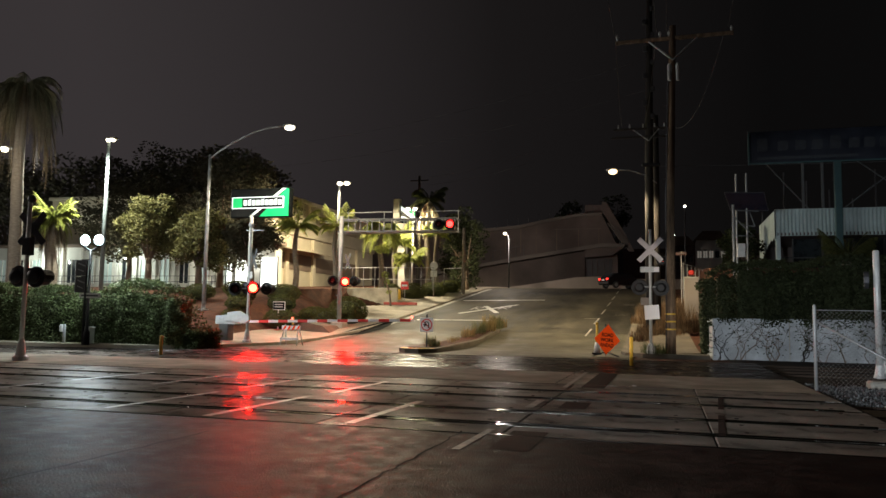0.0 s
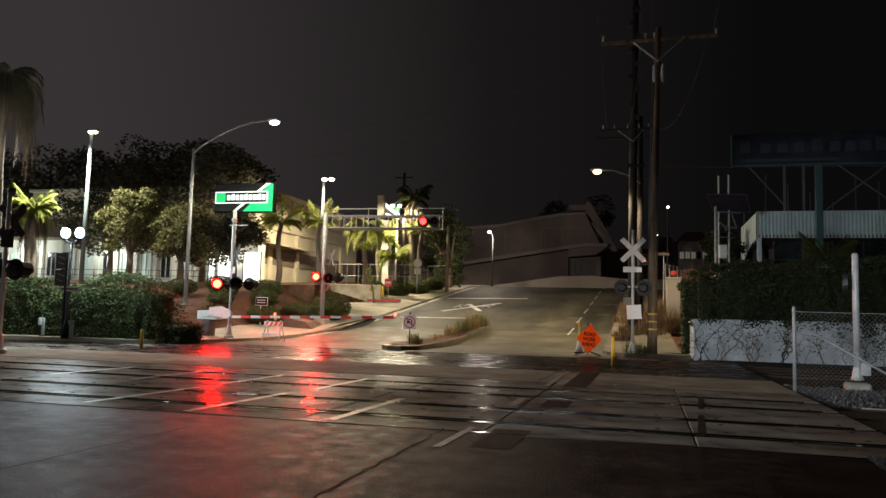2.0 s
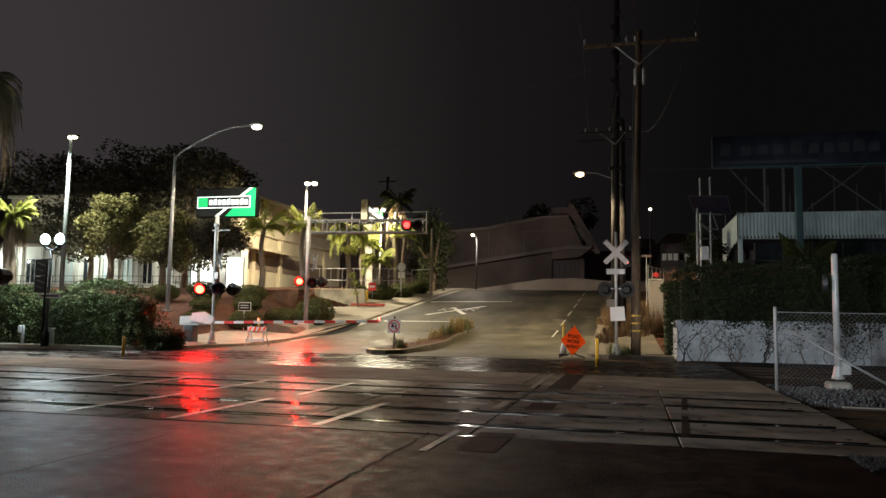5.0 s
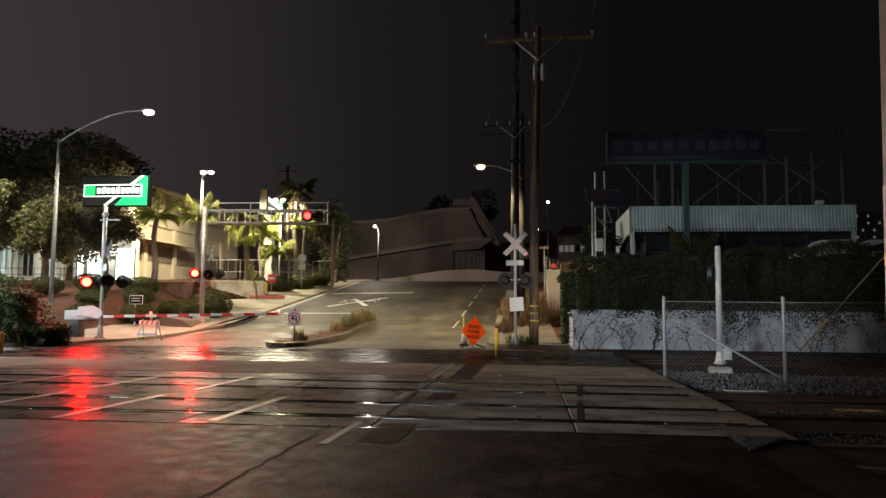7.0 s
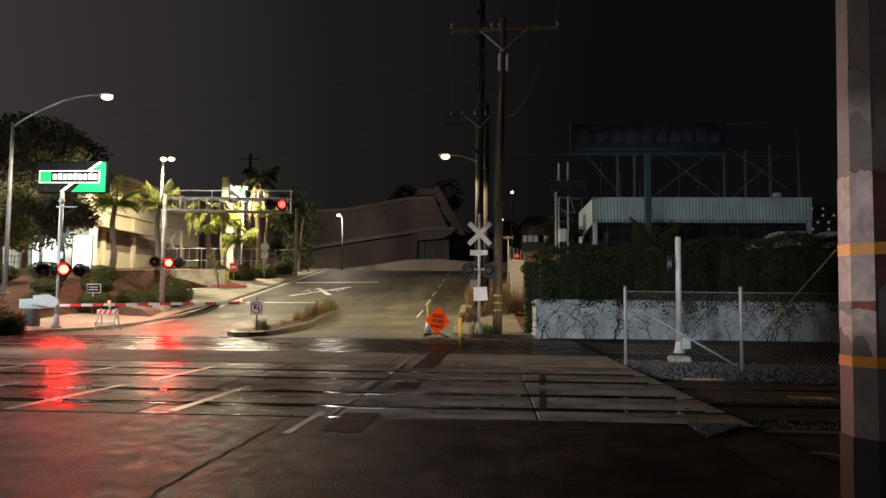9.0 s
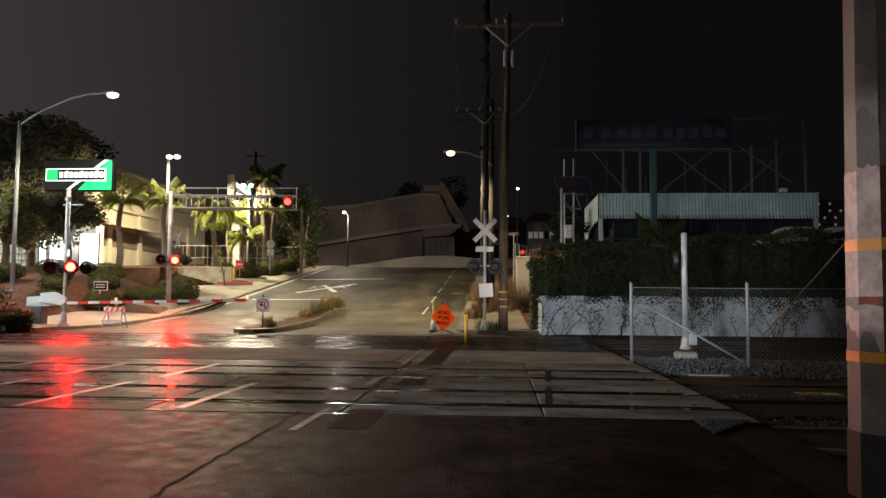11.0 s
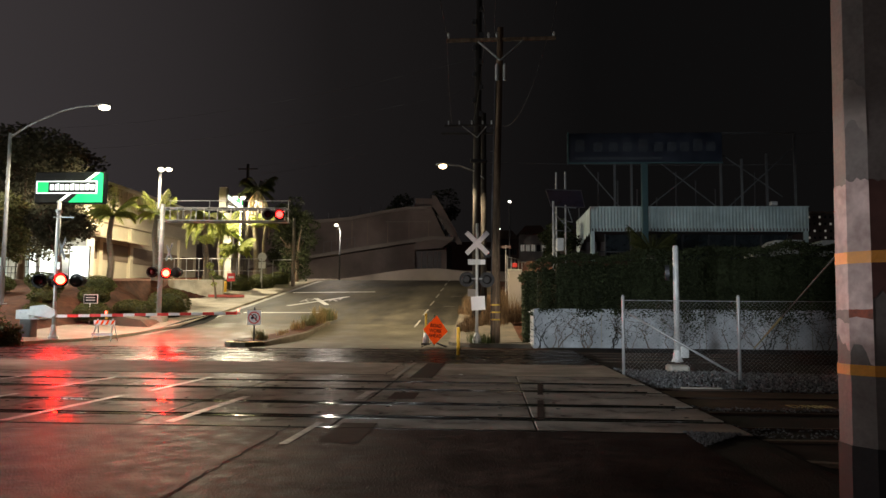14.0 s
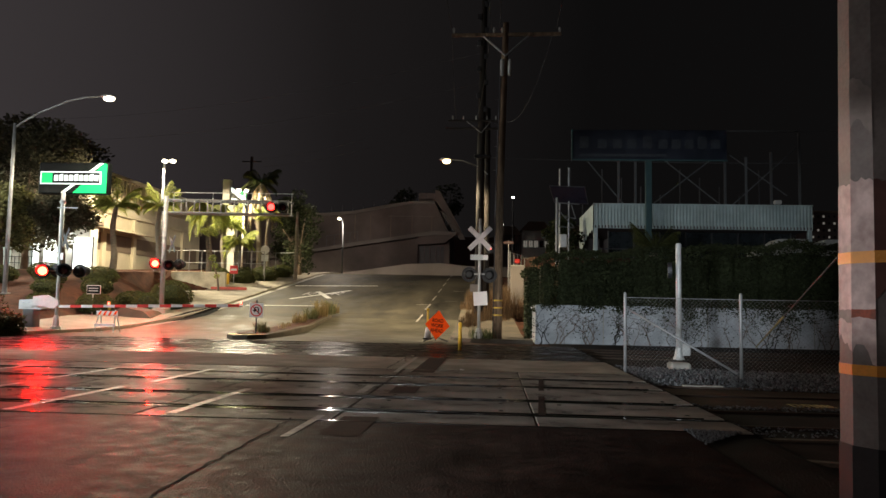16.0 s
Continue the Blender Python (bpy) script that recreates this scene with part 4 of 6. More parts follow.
part("counterweight", Shape().prism([(-1.0, 1.0), (-0.1, 0.86), (0.12, 1.02), (0.1, 1.2), (-0.4, 1.42), (-1.0, 1.36)], -0.1, 0.02), GREYBOX, gate, "grey counterweight plate")
arm = part("gate_arm", Shape().box((3.9, 0.0, 1.02), (8.1, 0.03, 0.05), 0.008, Matrix.Rotation(radians(-1.3), 3, "Y")), ALU, gate, "lowered gate arm")
seg = 0.48
for i in range(16):
    x = 0.35 + seg * i
    part("stripe", Shape().box((x, -0.03, 0.95 + (x + 0.15) * 0.0235), (seg * 0.985, 0.035, 0.115), 0.006), (WHITE, RED)[i % 2], arm, ("white arm stripe", "red arm stripe")[i % 2])
for x in (2.25, 7.85):
    part("arm_lamp", Shape().tube([(x, -0.04, 1.02 + x * 0.0235), (x, -0.04, 1.12 + x * 0.0235)], 0.032, 10), ARM_RED, arm, "small red arm lamp")

# signal bridge
bridge = thing("signal_bridge", (-18.15, 40.9, 0.60), "galvanised cantilever signal bridge with flashing red lamps", "signal bridge")
part("bridge_base", Shape().box((0, 0, 0.2), (0.75, 0.75, 0.5), 0.05), KERB, bridge, "concrete footing")
part("mast", Shape().tube([(0, 0, 0.3), (0, 0, 6.62)], 0.125, 16), GALV, bridge, smooth=True)
for k, (y, z) in enumerate(((0.0, 6.42), (0.0, 5.72), (0.75, 6.42), (0.75, 5.72))):
    part("chord", Shape().tube([(-0.25, y, z), (6.95, y, z - 0.05)], 0.05, 8), DULL, bridge)
for i in range(10):
    x = 0.1 + i * 0.75
    for y in (0.0, 0.75):
        part("upright", Shape().tube([(x, y, 6.4), (x, y, 5.73)], 0.032, 6), GALV, bridge)
    part("cross_tie", Shape().tube([(x, 0, 6.41), (x, 0.75, 6.41)], 0.028, 6), GALV, bridge)
for i in (0, 3, 6, 9):
    part("railing_post", Shape().tube([(0.1 + i * 0.75, 0.75, 6.4), (0.1 + i * 0.75, 0.75, 6.95)], 0.022, 6), GALV, bridge)
part("railing", Shape().tube([(0.0, 0.75, 6.93), (6.95, 0.75, 6.9)], 0.022, 6), GALV, bridge)
part("walkway", Shape().box((3.4, 0.38, 5.66), (7.0, 0.6, 0.04), 0.008), GALV, bridge, "steel walkway grating")
flasher(bridge, (5.97, -0.2, 6.02), 0, lit=SIGNAL_RED, aim=15)
flasher(bridge, (6.62, -0.2, 6.00), 1, lit=SIGNAL_RED, aim=15)
flasher(bridge, (-0.36, -0.25, 2.84), 0, aim=23)
flasher(bridge, (0.42, -0.25, 2.78), 1, aim=23)
flasher(bridge, (0.75, 0.35, 2.85), None, -1)
part("lamp_bracket", Shape().box((6.3, -0.08, 6.02), (1.2, 0.06, 0.06), 0.01), BLACK, bridge)
part("lamp_bracket", Shape().box((0.05, -0.16, 2.82), (1.1, 0.06, 0.06), 0.01), GALV, bridge)
# dull steel colour stands for how little light these white blades get
crossbuck(bridge, (0.45, 0.0, 3.95), turn=-46, material=DULL)
for i in range(14):
    part("ladder_rung", Shape().box((0.0, -0.19, 0.8 + i * 0.4), (0.3, 0.025, 0.025)), GALV, bridge)

# signal mast of the near corner, seen from behind
lm = thing("crossing_signal", (-17.35, 17.4, 0.0), "dark railway crossing signal mast seen from behind", "crossing signal")
mast(lm, 4.5, 0.06)
flasher(lm, (-0.36, 0.15, 2.36), None, -1)
flasher(lm, (0.26, 0.15, 2.34), None, -1)
for x in (-0.36, 0.26):
    part("disc_back", Shape().ball((x, 0.0, 2.35), (0.21, 0.14, 0.21), 14, 6), BLACK, lm, "black lamp housing back", smooth=True)
part("crossarm", Shape().box((-0.05, 0.02, 2.56), (0.9, 0.06, 0.06), 0.01), BLACK, lm)
crossbuck(lm, (0.02, 0.1, 3.72), material=DARKMETAL)
part("bell", Shape().ball((0.05, 0, 4.55), 0.12, 12, 6), DARKMETAL, lm, "bell at the top", smooth=True)
part("junction_box", Shape().box((0.02, 0, 3.2), (0.28, 0.2, 0.5), 0.02), DARKMETAL, lm)

# signal mast beside the utility pole
xm = thing("crossing_signal", (-0.58, 31.3, 0.12), "white crossbuck mast with unlit flashers and blank plate", "crossing signal")
part("mast", Shape().tube([(0, 0, 0), (0, 0, 4.9)], 0.06, 14), ALU, xm, smooth=True)
part("mast_base", Shape().tube([(0, 0, 0), (0, 0, 0.1), (0, 0, 0.35), (0, 0, 0.42)], [0.2, 0.2, 0.11, 0.07], 12), GREYBOX, xm)
crossbuck(xm, (0.0, -0.09, 4.08), size=1.25, material=BLADE)
flasher(xm, (-0.42, 0.1, 2.6), None, -1, 0.31)
flasher(xm, (0.40, 0.1, 2.58), None, -1, 0.31)
for x in (-0.42, 0.40):
    part("disc_back", Shape().ball((x, -0.02, 2.59), (0.2, 0.1, 0.2), 16, 6), BLACK, xm, "black lamp housing back", smooth=True)
part("crossarm", Shape().box((0, 0.0, 2.62), (0.95, 0.05, 0.06), 0.01), GALV, xm)
part("track_plate", Shape().box((-0.12, -0.1, 3.3), (0.52, 0.01, 0.22), 0.003), GREYBOX, xm, "grey track count plate")
part("track_plate", Shape().box((0.24, -0.1, 3.3), (0.2, 0.012, 0.2), 0.003), WHITE, xm, "small white plate")
part("notice_plate", Shape().box((0.05, -0.1, 1.62), (0.56, 0.01, 0.56), 0.004, Matrix.Rotation(radians(-4), 3, "Y")), WHITE, xm, "blank white square plate")
part("rear_plate", Shape().box((-0.18, 0.1, 2.05), (0.4, 0.01, 0.3), 0.003), WALL_PALE, xm, "dull pinkish plate")
flasher(xm, (0.42, 0.9, 3.75), 0, 1, 0.1, "small red rear lamp", 0.06, ARM_RED)

# poles and wires
up = thing("utility_pole", (0.17, 31.6, 0.1), "weathered wooden utility pole with crossarm and transformers", "utility pole")
part("pole", Shape().tube([(0, 0, -0.2), (0.02, 0, 6), (0.2, 0, 13.3)], [0.2, 0.175, 0.13], 14), WOOD, up, smooth=True)
part("crossarm", Shape().box((0.22, -0.05, 12.78), (4.6, 0.12, 0.14), 0.015, Matrix.Rotation(radians(-0.6), 3, "Y")), WOOD, up, "long wooden crossarm")
for sx in (-1, 1):
    part("arm_brace", Shape().tube([(0.2, -0.12, 11.85), (0.2 + sx * 0.95, -0.1, 12.7)], 0.045, 6), GALV, up)
    part("transformer", Shape().tube([(0.22 + sx * 0.16, -0.22, 10.95), (0.22 + sx * 0.16, -0.22, 11.0), (0.22 + sx * 0.16, -0.22, 11.6), (0.22 + sx * 0.16, -0.22, 11.68)], [0.05, 0.085, 0.085, 0.04], 12), GREYBOX, up, "small pale cylinder fuse holder")
for x in (-2.0, -0.3, 0.05, 2.45):
    part("insulator", Shape().tube([(x, -0.05, 12.83), (x, -0.05, 12.95), (x, -0.05, 13.0), (x, -0.05, 13.1)], [0.03, 0.05, 0.07, 0.03], 8), GREYBOX, up)
for z in (0.95, 1.25, 1.55):
    part("reflector_band", Shape().tube([(0, 0, z), (0, 0, z + 0.06)], 0.204, 14), PAINT_YELLOW, up, "yellow reflective band")
for i in range(8):
    part("pole_step", Shape().tube([(0.03, 0, 7 + i * 0.5), (0.03 + (0.28 if i % 2 else -0.28), 0, 7 + i * 0.5)], 0.014, 5), DARKMETAL, up)
part("conduit", Shape().tube([(-0.17, -0.1, 0), (-0.13, -0.1, 6), (0.0, -0.1, 11)], 0.035, 6), DARKMETAL, up)

rp = thing("utility_pole", (-0.8, 42, 1.0), "dark tall wooden utility pole with crossarms and street lamp", "utility pole")
part("pole", Shape().tube([(0, 0, -0.3), (0.0, 0, 9), (0.1, 0, 19.5)], [0.25, 0.22, 0.15], 14), WOOD_DARK, rp, smooth=True)
part("rear_pole", Shape().tube([(0.36, 2.0, -0.2), (0.34, 2.0, 12)], [0.2, 0.15], 10), WOOD_DARK, rp, "second thinner pole beside it", smooth=True)
for z, w, c in ((10.75, 2.9, -0.4), (10.3, 3.0, -0.5)):
    part("crossarm", Shape().box((c, -0.15, z), (w, 0.1, 0.11), 0.012), WOOD_DARK, rp)
for x in (-0.55, 0.35):
    part("arm_brace", Shape().tube([(0, -0.2, 10.05), (x * 1.5, -0.2, 10.7)], 0.03, 5), GALV, rp)
for x in (-1.6, -1.0, -0.3, 0.3, 0.8):
    part("insulator", Shape().tube([(x, -0.15, 10.8), (x, -0.15, 11.02)], [0.05, 0.03], 7), GREYBOX, rp)
part("cable_box", Shape().box((0.1, -0.3, 8.72), (0.95, 0.18, 0.2), 0.05), BLACK, rp, "black cable splice box")
part("lamp_arm", Shape().tube([(0.4, -0.1, 7.75), (-0.2, -0.12, 8.2), (-1.0, -0.13, 8.5), (-1.75, -0.14, 8.55)], 0.035, 8), GALV, rp, "curved lamp arm")
part("lamp_head", Shape().ball((-1.95, -0.14, 8.56), (0.34, 0.15, 0.1), 14, 6), GREYBOX, rp, "cobra lamp head", smooth=True)
part("lamp_glass", Shape().ball((-1.9, -0.16, 8.46), (0.24, 0.17, 0.16), 14, 6), LAMP_WARM, rp, "lit warm lamp glass", smooth=True)
for i in range(9):
    part("pole_fitting", Shape().box((0.02 + 0.2 * (-1) ** i, -0.2, 11.4 + i * 0.75), (0.22, 0.12, 0.3), 0.03), DARKMETAL, rp)


def wire(a, b, sag, label="thin grey overhead wire between poles", r=0.012, n=18):
    a, b = Vector(a), Vector(b)
    pts = [a.lerp(b, i / n) - Vector((0, 0, sag * 4 * (i / n) * (1 - i / n))) for i in range(n + 1)]
    w = part("overhead_wire", Shape().tube(pts, r, 5), DARKWIRE, None, label)
    return tagged(w, label, "wire")


DARKWIRE = mat("wire_sheath", (0.06, 0.06, 0.062), 0.7, 0.0, var=0.1, bump=0)
for xa, xb in ((-1.92, -3.2), (-0.25, -1.4), (0.12, 0.4), (2.5, 3.2)):
    wire((xa, 31.5, 13.15), (xb, 2, 21.5), 0.8, "overhead wire running from the pole towards the viewer", 0.011)
wire((-1.9, 31.6, 12.9), (-2.2, 41.9, 11.9), 0.6)
wire((-0.3, 31.6, 12.9), (-1.1, 41.9, 11.9), 0.7)
wire((2.3, 31.6, 12.8), (0.3, 41.9, 11.9), 1.4)
for x, z in ((-0.9, 15.6), (-0.8, 13.9)):
    wire((x, 41.9, z), (-48, 62, z + 1.5), 1.6, "thin wire crossing the night sky", 0.007)
wire((-0.5, 42, 9.7), (40, 40, 10.0), 0.5)
wire((23.6, 60, 15.4), (60, 50, 17.5), 0.5)
wire((-66, 55, 14.55), (-32.5, 55, 13.85), 0.12, r=0.01)
wire((-23.5, 75, 16.0), (-12, 72, 17.6), 0.3)
wire((-23.5, 75, 15.2), (-12, 72, 16.6), 0.3)
dp = thing("utility_pole", (-24.6, 75, 3.9), "slim dark pole behind the parking lot lamp", "utility pole")
part("pole", Shape().tube([(0, 0, -0.2), (0, 0, 12.3)], [0.2, 0.14], 10), WOOD_DARK, dp, smooth=True)
part("crossarm", Shape().box((0, 0, 11.8), (2.0, 0.1, 0.12), 0.01), WOOD_DARK, dp)

# street lamps
sl = thing("street_lamp", (-24.57, 37, 1.62), "galvanised cobra-head street lamp on a long curved arm", "street lamp")
part("pole", Shape().tube([(0, 0, -0.1), (0, 0, 8.72)], [0.12, 0.075], 14), GALV, sl, smooth=True)
pts = [(0, 0, 8.5), (0.6, 0, 8.9), (1.34, 0, 9.3), (2.7, 0, 9.86), (3.6, 0, 10.06), (4.6, 0, 10.12)]
part("lamp_arm", Shape().tube(pts, [0.05, 0.05, 0.045, 0.042, 0.04, 0.04], 10), GALV, sl, smooth=True)
part("base_plate", Shape().box((0, 0, 0.02), (0.4, 0.4, 0.06), 0.01), GALV, sl)
part("lamp_head", Shape().ball((4.85, 0, 10.12), (0.42, 0.17, 0.11), 16, 6), GREYBOX, sl, "cobra lamp head", smooth=True)
part("lamp_glass", Shape().ball((4.92, -0.02, 10.0), (0.30, 0.19, 0.15), 14, 6), LAMP_WHITE, sl, "lit white lamp glass", smooth=True)




LOTPALE = mat("pale_green_pole_paint", (0.15, 0.185, 0.19), 0.6, var=0.12, scale=4, bump=0.05, spec=0.2)


def lot_lamp(at, base, h, heads, glass, label, r=0.13, material=ALU, big=0.2):
    t = thing("lot_lamp", (*at, base), label, "street lamp")
    part("pole", Shape().tube([(0, 0, -0.2), (0, 0, h)], [r, r * 0.75], 14), material, t, smooth=True)
    for x in heads:
        part("lamp_head", Shape().box((x, 0, h + 0.12), (0.5, 0.45, 0.16), 0.05), GREYBOX, t, "box lamp head")
        part("lamp_glass", Shape().ball((x, -0.1, h + 0.0), (big, big * 0.9, big * 0.65), 12, 6), glass, t, "lit lamp glass", smooth=True)
    return t


lot_lamp((-38.25, 45), 3.0, 10.7, (0.05, 0.4), LAMP_WHITE, "tall pale square parking lot lamp", 0.16, LOTPALE)
lot_lamp((-26.95, 60), 3.6, 9.2, (0.1, 0.75), LAMP_WHITE, "tall pale parking lot lamp with two heads", 0.13, DULL, big=0.26)
lot_lamp((-36.35, 33.9), 1.2, 9.25, (0.6,), LAMP_WHITE, "parking lot lamp beside the tall palm", 0.11)
lot_lamp((-21.7, 64.5), 3.4, 7.7, (-0.45, 0.2), LAMP_SMALL, "slim lamp with two small heads beside the pylon sign", 0.09, big=0.17)
hl = thing("street_lamp", (-15.65, 78, 4.3), "small street lamp at the top of the hill", "street lamp")
part("pole", Shape().tube([(0, 0, -0.2), (0, 0, 5.4), (-0.1, 0, 5.8), (-0.35, 0, 6.05)], [0.09, 0.07, 0.06, 0.05], 10), DULL, hl, smooth=True)
part("lamp_glass", Shape().ball((-0.42, -0.05, 6.02), (0.19, 0.17, 0.13), 12, 6), LAMP_WHITE, hl, "lit lamp glass", smooth=True)
for x, y, z, m in ((1.8, 75, 12.3, LAMP_SMALL), (1.0, 95, 11.8, LAMP_SMALL)):
    t = thing("street_lamp", (x, y, zg(x, y)), "distant slim street lamp beside the hill street", "street lamp")
    part("pole", Shape().tube([(0, 0, -0.2), (0, 0, z - zg(x, y))], 0.07, 8), DARKMETAL, t)
    part("lamp_glass", Shape().ball((0, -0.05, z - zg(x, y)), (0.13, 0.12, 0.1), 10, 5), m, t, "lit lamp glass", smooth=True)
t = thing("utility_pole", (-16.8, 63.9, 3.35), "pale slim wooden pole with a side bar", "pole")
part("pole", Shape().tube([(0, 0, -0.2), (0, 0, 5.9)], [0.17, 0.13], 12), PALMBARK, t, smooth=True)
part("side_bar", Shape().tube([(0, 0, 2.4), (-1.75, 0, 2.35), (-1.75, 0, 0.2)], 0.045, 7), GALV, t)

# twin globe lamp and the pedestrian signal
gl = thing("globe_lamp", (-21.8, 25.0, 0.1), "dark twin-globe lamp post shining cool white", "street lamp")
part("post", Shape().tube([(0, 0, 0), (0, 0, 0.5), (0, 0, 0.6), (0, 0, 3.75)], [0.13, 0.12, 0.07, 0.055], 12), BLACK, gl, smooth=True)
part("crossarm", Shape().tube([(-0.32, 0, 3.85), (-0.1, 0, 3.72), (0.1, 0, 3.72), (0.34, 0, 3.85)], 0.035, 8), BLACK, gl)
for x in (-0.32, 0.34):
    part("globe", Shape().ball((x, 0, 4.12), (0.175, 0.175, 0.21), 16, 9), LAMP_COOL, gl, "lit white globe", smooth=True)
    part("globe_collar", Shape().tube([(x, 0, 3.82), (x, 0, 3.92)], [0.07, 0.12], 10), BLACK, gl)
ts = thing("panel_post", (-22.2, 24.95, 0.1), "slim dark post with two dark hanging panels", "sign post")
part("post", Shape().tube([(0.28, 0, 0), (0.28, 0, 3.3)], 0.05, 10), BLACK, ts)
for z in (2.36, 3.03):
    b = part("banner", Shape().box((0.0, 0.05, z), (0.52, 0.05, 0.62), 0.01), BLACK, ts, "dark panel with a pale unreadable pattern")
    part("pale_bar", Shape().box((0.02, 0.02, z + 0.12), (0.36, 0.008, 0.05), 0, Matrix.Rotation(radians(18), 3, "Y")), DULL, b)
    part("pale_bar", Shape().box((-0.02, 0.02, z - 0.1), (0.30, 0.008, 0.04), 0, Matrix.Rotation(radians(18), 3, "Y")), DULL, b)
    for sx in (-1, 1):
        part("frame_bar", Shape().box((sx * 0.27, 0.05, z), (0.03, 0.06, 0.66), 0.006), DULL, b)
    part("bracket", Shape().box((0.2, 0.05, z + 0.32), (0.45, 0.03, 0.03), 0.004), BLACK, ts)
part("street_plate", Shape().box((0.5, 0, 1.93), (0.98, 0.03, 0.19), 0.005), GREYBOX, ts, "small grey plate")
part("plate_line", Shape().box((0.5, -0.02, 1.93), (0.8, 0.006, 0.07)), DARKMETAL, ts, "dark unreadable line")

# lit company sign and the pylon sign behind it
sg = thing("lit_sign", (-23.6, 40, 1.9), "green and white illuminated sign box on a pole", "sign")
part("pole", Shape().tube([(0, 0, -0.1), (0.05, 0, 5.4)], 0.11, 12), ALU, sg, smooth=True)
face = Matrix.Rotation(radians(9), 3, "Z")
part("sign_box", Shape().box((0.55, 0.22, 6.12), (3.95, 0.45, 1.75), 0.06), SIGN_BLACK, sg, "black sign box")
part("green_field", Shape().prism([(0.55, 5.3), (2.45, 5.3), (2.45, 6.9), (2.3, 6.95)], -0.026, -0.012), SIGN_GREEN, sg, "lit green field")
part("white_band", Shape().prism([(-0.12, 5.3), (0.08, 5.3), (2.27, 6.95), (2.03, 6.95)], -0.034, -0.02), SIGN_WHITE, sg, "lit white slanted band")
part("name_field", Shape().prism([(-1.3, 5.78), (2.15, 5.78), (2.15, 6.48), (-1.3, 6.48)], -0.042, -0.028), SIGN_WHITE, sg, "lit white framed field")
part("name_inner", Shape().prism([(-1.22, 5.84), (2.07, 5.84), (2.07, 6.42), (-1.22, 6.42)], -0.05, -0.036), SIGN_BLACK, sg, "black field")
part("green_square", Shape().prism([(-1.22, 5.84), (-0.6, 5.84), (-0.6, 6.42), (-1.22, 6.42)], -0.058, -0.044), SIGN_GREEN, sg, "lit green square")
for i in range(9):
    x = -0.5 + i * 0.285
    part("name_bar", Shape().prism([(x, 5.97), (x + 0.21, 5.97), (x + 0.21, 6.28 + 0.07 * (i % 3 == 1)), (x, 6.28)], -0.064, -0.05), SIGN_WHITE, sg, "lit white bar")
PYLONPAINT = mat("pylon_paint", (0.26, 0.25, 0.22), 0.7, var=0.12, scale=2, bump=0.05, spec=0.2)
py = thing("pylon_sign", (-23.2, 66, 3.7), "white square pylon with a small lit sign", "sign")
part("pylon", Shape().box((0, 0, 3.1), (0.75, 0.75, 6.4), 0.03), PYLONPAINT, py, "white square column")
part("sign_back", Shape().box((-0.55, 0, 7.5), (0.65, 0.6, 2.2), 0.03), PYLONPAINT, py, "grey side of the sign box")
part("sign_face", Shape().prism([(-0.2, 6.6), (1.25, 6.3), (1.25, 7.5), (-0.2, 8.0)], -0.1, 0.2), SIGN_BLACK, py, "sign box")
part("sign_stripe", Shape().prism([(-0.15, 7.55), (1.2, 6.55), (1.2, 6.95), (-0.15, 7.95)], -0.125, -0.11), SIGN_WHITE, py, "lit white stripe")
part("sign_green", Shape().prism([(0.55, 7.35), (1.2, 6.98), (1.2, 7.45), (0.85, 7.6)], -0.13, -0.112), SIGN_GREEN, py, "lit green corner")
part("sign_name", Shape().prism([(-0.1, 6.75), (1.2, 6.38), (1.2, 6.6), (-0.1, 7.0)], -0.13, -0.112), SIGN_WHITE, py, "lit white bar")


# small signs, barriers and posts
def post_sign(name, at, h, r, label, material=GALV):
    t = thing(name, at, label, "sign")
    part("post", Shape().tube([(0, 0, -0.05), (0, 0, h)], r, 8), material, t)
    return t


us = post_sign("turn_sign", (-9.53, 30.4, 0.16), 1.35, 0.03, "square white sign forbidding turns with red ring", DARKMETAL)
part("sign_face", Shape().box((0, -0.04, 0.93), (0.56, 0.012, 0.58), 0.004), WHITE, us, "white sign face")
ring = Shape()
for i in range(24):
    a, b = 2 * math.pi * i / 24, 2 * math.pi * (i + 1) / 24
    ring.add([(math.cos(a) * 0.25, -0.05, 0.93 + math.sin(a) * 0.25), (math.cos(b) * 0.25, -0.05, 0.93 + math.sin(b) * 0.25), (math.cos(b) * 0.20, -0.05, 0.93 + math.sin(b) * 0.20), (math.cos(a) * 0.20, -0.05, 0.93 + math.sin(a) * 0.20)], [(0, 1, 2, 3)])
part("red_ring", ring, RED, us, "red prohibition ring")
part("red_slash", Shape().box((0, -0.052, 0.93), (0.44, 0.004, 0.045), 0, Matrix.Rotation(radians(45), 3, "Y")), RED, us, "red slash")
arrow = Shape().tube([(0.08, -0.049, 0.80), (0.09, -0.049, 0.98), (0.05, -0.049, 1.05), (-0.03, -0.049, 1.06), (-0.08, -0.049, 1.0), (-0.08, -0.049, 0.93)], 0.022, 6)
arrow.add([(-0.15, -0.056, 0.95), (-0.01, -0.056, 0.95), (-0.08, -0.056, 0.84)], [(0, 1, 2)])
arrow.add([(0.0, -0.056, 0.99), (-0.12, -0.056, 0.93), (0.0, -0.056, 0.88)], [(0, 1, 2)])
part("black_arrow", arrow, BLACK, us, "black turning arrow")

LETTER = mat("black_letter", (0.008, 0.008, 0.008), 0.8, var=0.1, bump=0, spec=0.05)
rw = thing("road_work_sign", (-2.23, 30.0, 0.0), "orange diamond ROAD WORK AHEAD sign on a low stand", "sign")
